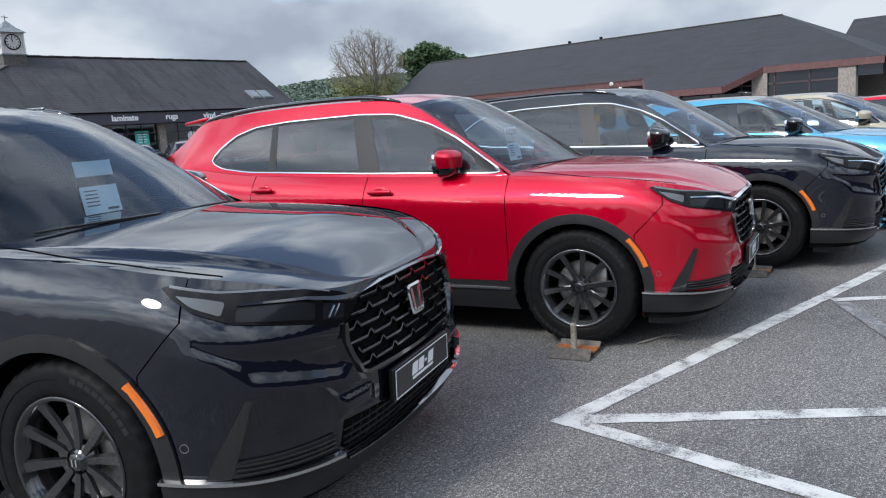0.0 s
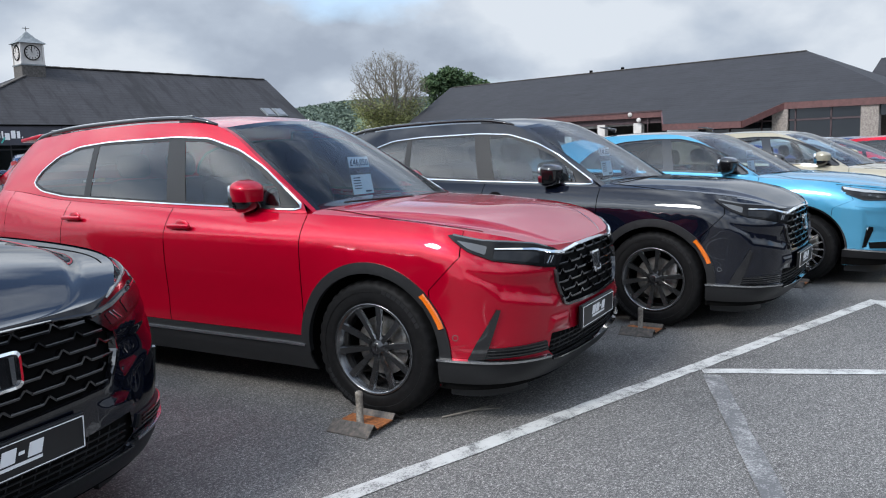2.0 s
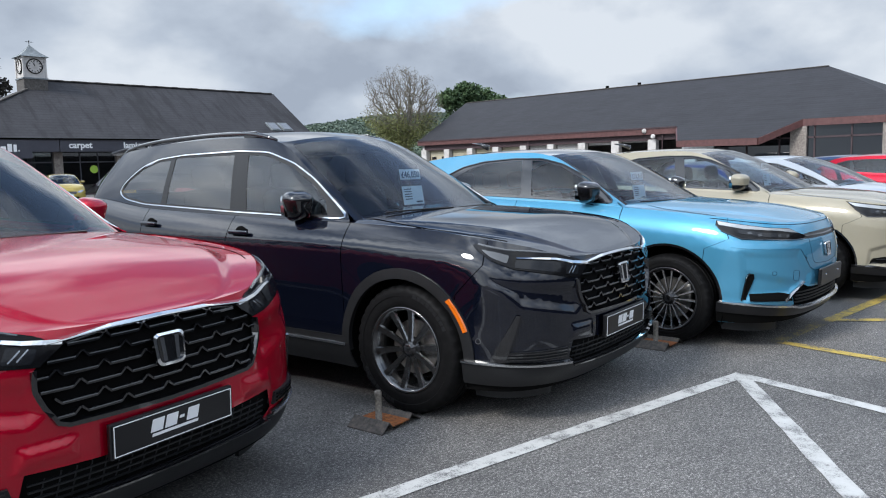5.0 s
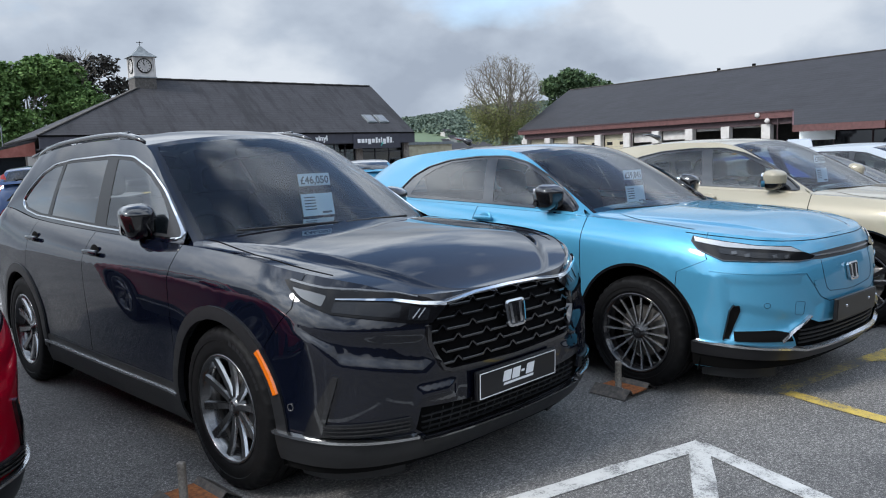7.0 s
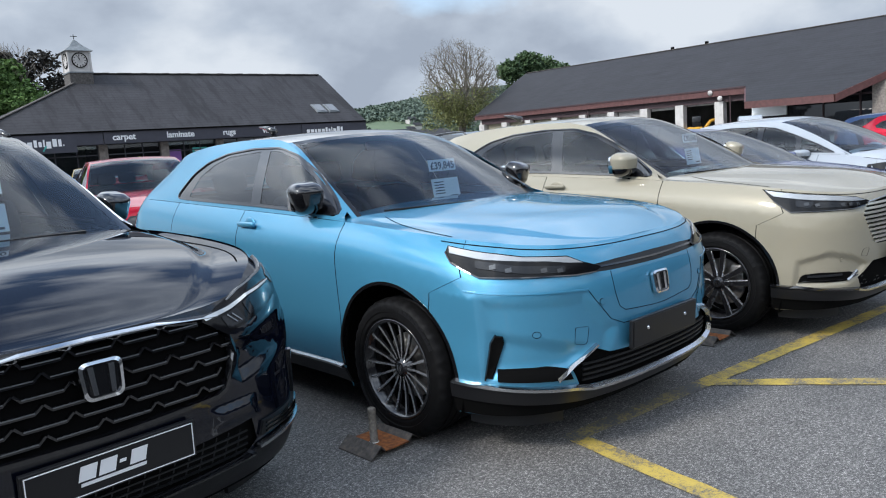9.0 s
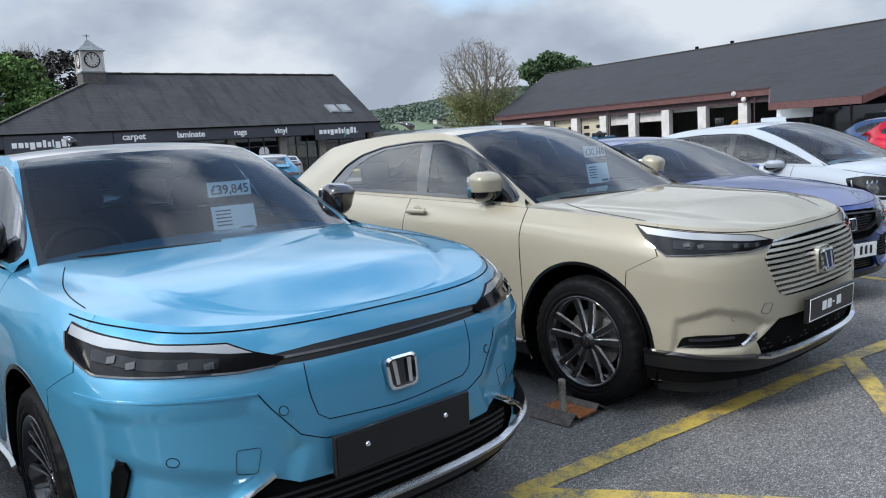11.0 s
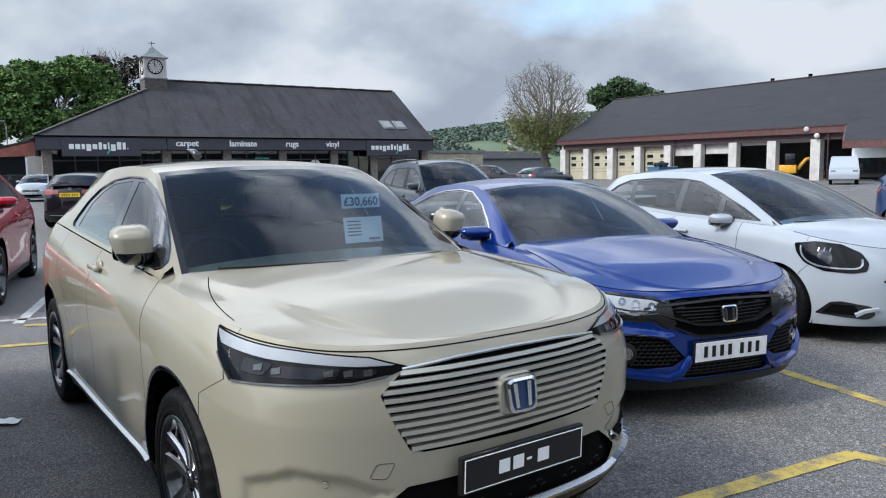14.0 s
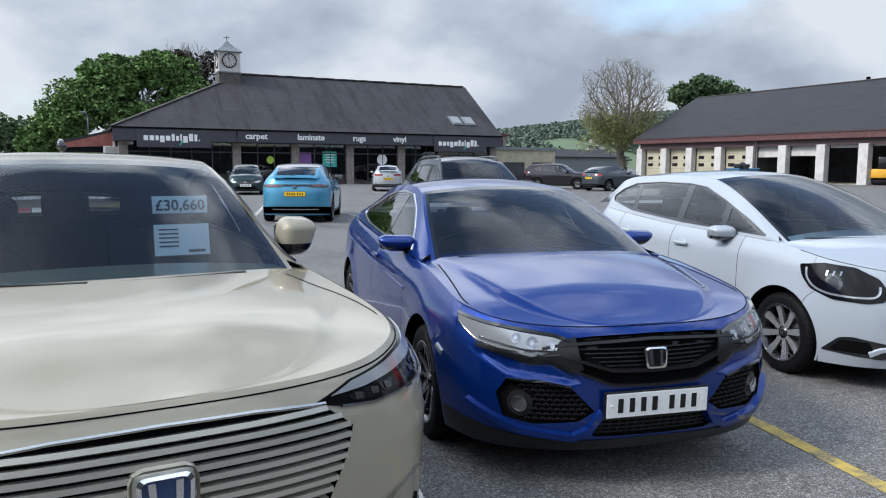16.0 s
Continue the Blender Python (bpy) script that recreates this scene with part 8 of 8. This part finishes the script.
def white_hatch():
    coat = M["white_paint"]
    c = Car("car", SMALL_HATCH, coat, "white hatchback with two-tone wheels beside the blue car", group="row of parked cars")
    c.root.matrix_basis = place(17.93, 11.03, -9.5)
    A = c.at
    band = [(0.0, 0.56), (0.40, 0.575), (0.46, 0.55), (0.40, 0.52), (0.0, 0.51)]
    low = [(0.0, 0.36), (0.34, 0.36), (0.40, 0.28), (0.36, 0.22), (0.0, 0.21)]
    vent = [(-0.38, 0.270), (-0.49, 0.375), (-0.56, 0.385), (0.55, 0.345), (0.52, 0.27), (0.58, 0.235)]
    shell(c, [c.both(band), c.both(low)], seam=((-0.22, 0.55), (-0.26, 0.62), (-0.34, 0.68), (-0.30, 0.80)), sill_mat=coat)
    c.bonnet()
    bonnet_gap(c, -0.10)
    c.panel("grille", c.both(band), M["gloss_black"], -0.02, h=0.06)
    i = c.panel("lower_intake", c.both(low), M["gap"], -0.04, h=0.08)[0]
    for z in (0.24, 0.28, 0.32):
        c.bar("intake_bar", c.across([(0, z), (0.36, z)]), 0.010, -0.04, -0.01, M["cladding"], i)
    c.panel("corner_vent", rounded(A(vent), 0.02), M["gloss_black"], 0.004, thick=0.02, mirror=True, h=0.03)
    c.panel("vent_recess", rounded(A([(-0.43, 0.28), (-0.50, 0.355), (0.66, 0.355), (0.63, 0.27)]), 0.02), M["gap"], 0.008, mirror=True, h=0.03)
    c.bar("vent_blade", A([(0.66, 0.27), (0.60, 0.305), (0.50, 0.325)]), (0.05, 0.03), 0.004, 0.016, coat, mirror=True, round_top=True)
    lamp = [(-0.16, 0.848), (-0.40, 0.872), (0.70, 0.850), (0.58, 0.780), (0.54, 0.70), (0.57, 0.635), (0.66, 0.618), (-0.45, 0.632), (-0.29, 0.690), (-0.20, 0.77)]
    lp = rounded(A(lamp), 0.02)
    c.panel("headlight", lp, M["lamp_black"], 0.006, thick=0.03, mirror=True, label="large dark headlight with a pale light bow", h=0.03, upright=True)
    bow = [(-0.24, 0.83), (-0.26, 0.76), (-0.33, 0.70), (-0.45, 0.665), (0.66, 0.655), (0.60, 0.68), (0.585, 0.73)]
    c.bar("light_bow", smooth_line(A(bow), 4), 0.018, 0.006, 0.013, M["lamp_clear"], mirror=True, round_top=True)
    s, z = A([(-0.47, 0.745)])[0]
    c.panel("lamp_housing", disc(s, z, 0.062, 24), M["gloss_black"], 0.009, thick=0.006, mirror=True, h=0.03)
    c.panel("lamp_lens", disc(s, z, 0.036, 20), M["lamp_lens"], 0.013, thick=0.006, mirror=True, h=0.02)
    for dx in (-0.05, 0.0, 0.05):
        c.bar("reflector_fin", [(s + dx - 0.008, z + 0.075), (s + dx + 0.004, z + 0.045)], 0.012, 0.006, 0.010, M["reflector"], mirror=True)
    badge(c, 0.62, 0.12, 0.10, 0.02)
    r = plate(c, 0, 0.44, M["plate_white"], lift=0.03)
    number_bars(r, M["plate_black"])
    spot(c, "parking_sensor", 0.60, 0.50, 0.011, coat)
    c.handle(1.26, 0.86, coat)
    c.handle(2.22, 0.90, coat)
    c.greenhouse(trim=M["gloss_black"], pane_mats={0: M["side_glass"], 2: M["side_glass"], 3: M["side_glass"]})
    c.mirror(0.68, 0.995, coat, M["gloss_black"], (0.21, 0.15, 0.14), -0.02)
    c.wheels(STYLE_SMALL)
    c.cabin()
    wipers(c)
    return c


car_e = crossover(M["aqua_paint"], place(9.975, 10.085, 2.6), "pale metallic blue electric crossover with a black roof", STYLE_MANY, True)
car_h = crossover(M["sand_paint"], place(12.455, 9.890, 2.9), "sand gold crossover with a slatted grille", STYLE_CROSS, False)
blue_hatch()
white_hatch()


# ---- price cards ----
for c, price, x, y, z in ((car_b1, "", 0.19, 0.84, 1.19), (car_r, "£46,050", 0.215, 0.84, 1.20), (car_b3, "£46,050", 0.235, 0.84, 1.205), (car_e, "£39,845", 0.29, 0.82, 1.125), (car_h, "£30,660", 0.365, 0.82, 1.165)):
    c.card(price, x, y, z)


# ---- parking posts beside the front wheels ----
M["rust"] = speckled("rust", (0.26, 0.085, 0.024), (0.11, 0.045, 0.02), (0.40, 0.15, 0.04), 45, 0.85, 0.4, 0.004)
M["post_steel"] = speckled("post_steel", (0.20, 0.18, 0.155), (0.11, 0.09, 0.07), (0.32, 0.28, 0.23), 60, 0.6, 0.3, 0.003, metal=0.15)
M["old_steel"] = speckled("old_steel", (0.075, 0.066, 0.058), (0.04, 0.034, 0.028), (0.14, 0.11, 0.085), 40, 0.7, 0.4, 0.004)


def parking_post(x, y, turn, ring=False):
    root = tagged(new("parking_post"), "short steel parking post on a rusty folded base plate", "parking post", "parking posts")
    root.matrix_basis = pose(x, y, 0, 0, 0, turn)
    fold = ((-0.115, 0.0), (-0.055, 0.048), (-0.032, 0.022), (0.105, 0.022), (0.13, 0.048), (0.20, 0.0))
    for name, k0, k1, mat in (("base_side", 0, 2, M["old_steel"]), ("base_floor", 2, 3, M["rust"]), ("base_side", 3, 5, M["old_steel"])):
        v, f = [], []
        pts = fold[k0:k1 + 1]
        for y0 in (-0.125, 0.125):
            for dz in (0, 0.006):
                v += [(a, y0, b + dz) for a, b in pts]
        n = len(pts)
        for i in range(n - 1):
            f += [(n + i, n + i + 1, 3 * n + i + 1, 3 * n + i), (i + 1, i, 2 * n + i, 2 * n + i + 1), (i, i + 1, n + i + 1, n + i), (2 * n + i + 1, 2 * n + i, 3 * n + i, 3 * n + i + 1)]
        f += [(0, n, 3 * n, 2 * n), (n - 1, 3 * n - 1, 4 * n - 1, 2 * n - 1)]
        mesh_object(name, v, f, mat, root)
    v, f = lathe([(0.0, 0.192), (0.014, 0.192), (0.019, 0.187), (0.0195, 0.17), (0.0185, 0.165), (0.0185, 0.018), (0.026, 0.012)], 20, "z")
    mesh_object("post", v, f, M["post_steel"], root, smooth=True)
    v, f = lathe([(0.020, 0.03), (0.032, 0.024), (0.034, 0.012)], 20, "z")
    mesh_object("collar", v, f, M["white_print"] if ring else M["rust"], root, smooth=True)


parking_post(3.89, 10.54, 12)
parking_post(6.46, 10.33, 7)
parking_post(8.95, 10.05, 3, True)
parking_post(11.39, 9.825, 4)


# ---- parked cars further off ----
def nose(c, mat=None):
    """Lamps, grille, badge bars and plate of a car that is seen from afar."""
    z = c.ztop(c.sp["yf_ref"])
    A = c.at
    c.panel("grille", c.both([(0.0, z - 0.09), (0.40, z - 0.09), (0.44, z - 0.14), (0.38, z - 0.21), (0.0, z - 0.22)]), M["gloss_black"], 0.006, thick=0.01, h=0.1)
    c.panel("headlight", A([(0.46, z - 0.085), (0.46, z - 0.15), (0.62, z - 0.16), (-0.60, z - 0.10), (-0.50, z - 0.02), (0.62, z - 0.05)]), M["lamp_clear"], 0.006, thick=0.01, mirror=True, h=0.08)
    c.panel("lower_intake", c.both([(0.0, 0.40), (0.5, 0.40), (0.58, 0.30), (0.0, 0.27)]), M["gap"], 0.006, thick=0.01, h=0.1)
    c.bar("lip", c.across([(0.0, 0.25), (0.5, 0.255), (-0.5, 0.28)]), 0.04, 0.0, 0.016, M["cladding"])
    number_bars(plate(c, 0, 0.47, M["plate_white"], lift=0.03), M["plate_black"])
    part("emblem", box_bm((0.10, 0.02, 0.08), (0, c.side(0.001, z - 0.13).y - 0.02, z - 0.13), 0.008), M["chrome"], c.root)


def tail(c, lamp_z, lamp_h, plate_z, band=False, wide=0.36):
    """Lamps, plate, lower trim and wiper of a car that is seen from behind."""
    r = c.rx
    for x0, x1 in ((0.80 * c.W0, 0.80 * c.W0 - wide),):
        c.panel("tail_light", [(c.sy(c.yR - 0.32), lamp_z + lamp_h * 0.4), (c.sy(c.yR - 0.25), lamp_z - lamp_h * 0.4), (r(x0), lamp_z - lamp_h / 2), (r(x1), lamp_z - lamp_h * 0.3), (r(x1), lamp_z + lamp_h * 0.3), (r(x0), lamp_z + lamp_h / 2)], M["red_lens"] if not band else M["gloss_black"], 0.008, thick=0.01, mirror=True, h=0.08)
    if band:
        c.bar("tail_strip", [(r(0.72), lamp_z + 0.02), (r(0.002), lamp_z + 0.02)], 0.05, 0.0, 0.010, M["gloss_black"], mirror=True)
        c.bar("tail_glow_strip", [(r(0.74), lamp_z + 0.02), (r(0.45), lamp_z + 0.02)], 0.018, 0.009, 0.014, M["red_lens"], mirror=True)
    c.panel("rear_valance", [(c.sy(c.yR - 0.4), 0.23), (c.sy(c.yR - 0.4), 0.40), (r(0.5), 0.42), (r(0.002), 0.42), (r(0.002), 0.25), (r(0.5), 0.25)], M["cladding"], 0.010, thick=0.02, mirror=True, h=0.1)
    c.bar("rear_strip", [(r(0.6), 0.36), (r(0.002), 0.36)], 0.02, 0.008, 0.02, M["satin_chrome"], mirror=True)
    number_bars(plate(c, 0, plate_z, M["plate_yellow"], lift=0.02, rear=True), M["plate_black"])
    part("emblem", box_bm((0.10, 0.016, 0.07), (0, c.side(c.rx(0.001), plate_z + 0.16).y + 0.01, plate_z + 0.16), 0.006), M["chrome"], c.root)
    yt = c.sp["tail"]
    v, f = tube([(0.0, yt - 0.02, c.ez(yt - 0.06) + 0.05), (0.2, yt - 0.05, c.ez(yt - 0.1) + 0.06), (0.34, yt - 0.04, c.ez(yt - 0.1) + 0.06)], 0.012, 5)
    mesh_object("rear_wiper", v, f, M["cladding"], c.root)


def far_car(spec, coat, m, label, front=True, trim=None, roof=None, lamps=(0.95, 0.12, 0.78, False), rails=False, mirrors=None):
    c = Car("car", spec, coat, label, group="cars across the car park", fine=0.11)
    c.root.matrix_basis = m
    shell(c)
    c.bonnet()
    c.greenhouse(roof_mat=roof, trim=trim)
    c.wheels(STYLE_FAR)
    c.cabin()
    zb = c.ztop(0.7)
    c.mirror(0.66, zb + 0.09, mirrors or coat, M["gloss_black"], (0.21, 0.14, 0.14), -0.02)
    c.handle(1.3, zb - 0.10, coat)
    if front:
        nose(c)
        wipers(c)
    tail(c, *lamps)
    if rails:
        for g in (1, -1):
            pts = [(g * (c.ex(1.35 + 1.9 * k / 12) - 0.03), 1.35 + 1.9 * k / 12, c.ez(1.35 + 1.9 * k / 12) + 0.055 * min(1, k, 12 - k)) for k in range(13)]
            v, f = tube(pts, 0.016, 6)
            mesh_object("roof_rail", v, f, M["gloss_black"], c.root, smooth=True)
    return c


far_car(CROSSOVER, M["red_paint"], place(10.49, 17.02, -11.5), "glossy red crossover parked in the second row")
far_car(SUV, M["grey_paint"], place(18.95, 18.55, -11), "dark grey SUV with roof rails behind the blue hatchback", rails=True, lamps=(1.05, 0.14, 0.80, False))
far_car(CROSSOVER, M["aqua_paint"], place(18.92, 29.15, 157), "pale blue crossover with a yellow rear plate", lamps=(0.93, 0.08, 0.74, True), roof=M["gloss_black"], mirrors=M["gloss_black"])
far_car(SMALL_HATCH, M["plum_paint"], place(14.92, 32.5, 155), "black hatchback with red tail lamps and a yellow plate", lamps=(0.98, 0.16, 0.90, False))
far_car(SMALL_HATCH, M["green_paint"], place(20.6, 45.5, -14), "dark green-grey hatchback facing the car park")
far_car(SMALL_HATCH, M["gold_paint"], place(17.7, 45.9, -14), "yellow-gold small hatchback parked before the shop")
far_car(SMALL_HATCH, M["silver_paint"], place(30.1, 50.4, 160), "silver hatchback with red tail lamps before the shop", lamps=(0.94, 0.14, 0.72, False))
far_car(SUV, M["plum_paint"], place(42.8, 47.8, 38), "black SUV parked before the low block", lamps=(1.05, 0.14, 0.80, False))
far_car(CROSSOVER, M["grey_paint"], place(44.3, 45.1, 100), "dark grey estate car standing side-on with a yellow plate", lamps=(0.98, 0.12, 0.78, False))
far_car(SMALL_HATCH, M["white_paint"], place(14.6, 54.0, -14), "white hatchback parked near the annexe")
old = far_car(SUV, M["navy_paint"], place(10.1, 31.0, 160), "older dark blue off-roader with a spare wheel on its tailgate", lamps=(1.22, 0.5, 0.62, False, 0.06))
v, f = lathe([(0.0, 0.10), (0.12, 0.105), (0.28, 0.09), (0.335, 0.05), (0.34, -0.06), (0.30, -0.11)], 36, "z")
yb = old.side(old.rx(0.001), 0.95).y
spare = mesh_object("spare_wheel", [(p[0] - 0.2, yb + 0.10 + p[2], 0.98 + p[1]) for p in v], [q[::-1] for q in f], M["navy_paint"], old.root, "spare wheel in a dark blue cover", smooth=True)
far_car(SMALL_HATCH, M["red_paint"], place(24.3, 10.6, -4), "red hatchback beside the white hatchback")
far_car(SMALL_HATCH, M["navy_paint"], place(27.4, 12.4, -4), "blue hatchback beside the red one")


# ---- van, skip and digger by the workshop ----
def white_van():
    root = tagged(new("van"), "white panel van parked before the workshop", "van")
    root.matrix_basis = pose(62.9, 36.6, 0, 0, 0, -60)
    side = [(-0.95, 0.35), (-0.97, 0.75), (-0.85, 1.0), (-0.05, 1.18), (0.62, 1.85), (0.95, 1.96), (4.0, 1.97), (4.1, 1.85), (4.15, 0.9), (4.12, 0.35)]
    loop = rounded(side, 0.10, 3)
    v, f, n = [], [], len(loop)
    for x, k in ((-0.93, 0.9), (-0.88, 1.0), (0.88, 1.0), (0.93, 0.9)):
        for y, z in loop:
            zc = 1.0
            tuck = 0.12 * max(0, z - 1.1)
            v.append(((x - math.copysign(tuck, x)), 1.6 + (y - 1.6) * (0.985 if k < 1 else 1), zc + (z - zc) * (0.97 if k < 1 else 1)))
    for r in range(3):
        f += [(r * n + i, r * n + (i + 1) % n, (r + 1) * n + (i + 1) % n, (r + 1) * n + i) for i in range(n)]
    f += [tuple(range(n)), tuple(3 * n + i for i in range(n))[::-1]]
    mesh_object("body", v, f, M["white_paint"], root)
    for g in (1, -1):
        w = [(0.35, 1.2), (1.35, 1.22), (1.32, 1.78), (0.82, 1.78)]
        vv = [(g * (0.935 - 0.12 * (z - 1.1)), y, z) for y, z in w]
        mesh_object("cab_window", vv, [(0, 1, 2, 3)], M["frit"], root)
        part("side_moulding", box_bm((0.02, 2.4, 0.10), (g * 0.94, 2.5, 0.62), 0.01), M["cladding"], root)
        part("door_mirror", box_bm((0.16, 0.10, 0.26), (g * 1.04, 0.30, 1.28), 0.03), M["cladding"], root)
        part("tail_light", box_bm((0.06, 0.04, 0.5), (g * 0.86, 4.14, 1.05), 0.01), M["red_lens"], root)
        part("headlight", box_bm((0.34, 0.06, 0.2), (g * 0.68, -0.88, 0.92), 0.03), M["lamp_clear"], root)
        for y in (0.0, 3.1):
            vv, ff = lathe([(0.0, 0.06), (0.21, 0.07), (0.23, 0.1), (0.32, 0.1), (0.33, -0.1)], 28)
            mesh_object("wheel", [(g * (p[0] + 0.82), p[1] + y, p[2] + 0.33) for p in vv], ff, M["rubber"], root, smooth=True)
    mesh_object("windscreen", [(-0.78, 0.0, 1.215), (0.78, 0.0, 1.215), (0.70, 0.575, 1.80), (-0.70, 0.575, 1.80)], [(0, 1, 2, 3)], M["frit"], root)


def skip_bin():
    root = tagged(new("skip"), "open blue metal skip heaped with dark rubbish", "skip")
    root.matrix_basis = pose(70, 59, 0, 0, 0, 60)
    v = []
    for z, sx, sy in ((0.1, 1.0, 0.75), (1.35, 1.9, 0.9), (1.35, 1.84, 0.84), (0.3, 0.98, 0.7)):
        v += [(-sx, -sy, z), (sx, -sy, z), (sx, sy, z), (-sx, sy, z)]
    f = [(0, 3, 2, 1), (12, 13, 14, 15)]
    for r in range(3):
        f += [(r * 4 + i, r * 4 + (i + 1) % 4, r * 4 + 4 + (i + 1) % 4, r * 4 + 4 + i) for i in range(4)]
    mesh_object("bin", v, f, M["skip_blue"], root)
    rng = random.Random(8)
    for k in range(16):
        part("rubbish", box_bm((rng.uniform(0.4, 0.9), rng.uniform(0.3, 0.6), rng.uniform(0.25, 0.5)), (rng.uniform(-1.2, 1.2), rng.uniform(-0.5, 0.5), 1.35 + rng.uniform(0, 0.35)), 0.08, Matrix.Rotation(rng.uniform(-0.6, 0.6), 4, "Y")), M["cladding"], root, smooth=True)
    for g in (-1, 1):
        part("rim_rail", box_bm((3.9, 0.07, 0.09), (0, g * 0.92, 1.36), 0.02), M["skip_blue"], root)


def digger():
    root = tagged(new("excavator"), "yellow mini excavator standing inside the workshop", "excavator")
    root.matrix_basis = pose(76.5, 49.3, 0, 0, 0, 30)
    for g in (-1, 1):
        part("track", box_bm((0.35, 1.9, 0.5), (g * 0.6, 0, 0.25), 0.18), M["rubber"], root, smooth=True)
    part("body", box_bm((1.4, 1.5, 0.8), (0, 0.3, 1.0), 0.12), M["digger_yellow"], root, smooth=True)
    part("cab", box_bm((0.9, 0.9, 1.1), (-0.2, 0.1, 1.9), 0.1), M["frit"], root, smooth=True)
    for name, a in (("boom", ((0, -0.5, 1.0), (0, -1.2, 1.9), (0, -2.0, 2.1))), ("arm", ((0, -2.0, 2.1), (0, -2.5, 1.5), (0, -2.6, 0.9)))):
        v, f = tube(a, (0.16, 0.17, 0.12), 8)
        mesh_object(name, v, f, M["digger_yellow"], root)
    part("bucket", box_bm((0.6, 0.5, 0.45), (0, -2.55, 0.6), 0.1), M["old_steel"], root, smooth=True)


M["skip_blue"] = speckled("skip_blue", (0.05, 0.17, 0.30), (0.03, 0.10, 0.18), (0.08, 0.22, 0.36), 8, 0.6)
M["digger_yellow"] = speckled("digger_yellow", (0.70, 0.36, 0.02), (0.5, 0.25, 0.02), (0.75, 0.42, 0.04), 8, 0.5)
white_van()
skip_bin()
digger()


# ---- litter on the tarmac ----
twig = tagged(new("twig"), "thin dry twig lying on the tarmac by a wheel", "twig")
v, f = tube([(4.24, 10.30, 0.008), (4.33, 10.255, 0.014), (4.42, 10.235, 0.010), (4.53, 10.145, 0.009)], [0.004, 0.006, 0.005, 0.003], 6)
mesh_object("stem", v, f, M["bark"], twig)
v, f = tube([(4.42, 10.235, 0.010), (4.47, 10.225, 0.012), (4.54, 10.20, 0.008)], [0.004, 0.003, 0.002], 5)
mesh_object("side_shoot", v, f, M["bark"], twig)
scrap = tagged(new("paper_scrap"), "crumpled white paper scrap lying on the tarmac", "litter")
sheet = bmesh.new()
bmesh.ops.create_grid(sheet, x_segments=7, y_segments=4, size=0.5, matrix=Matrix.Diagonal((0.17, 0.09, 1, 1)))
for q in sheet.verts:
    q.co.z = 0.012 + 0.020 * noise.noise(q.co * 22)
bmesh.ops.solidify(sheet, geom=sheet.faces[:], thickness=0.0015)
part("sheet", sheet, M["card"], scrap)
scrap.matrix_basis = pose(11.12, 12.12, 0.008, 0, 0, -24)
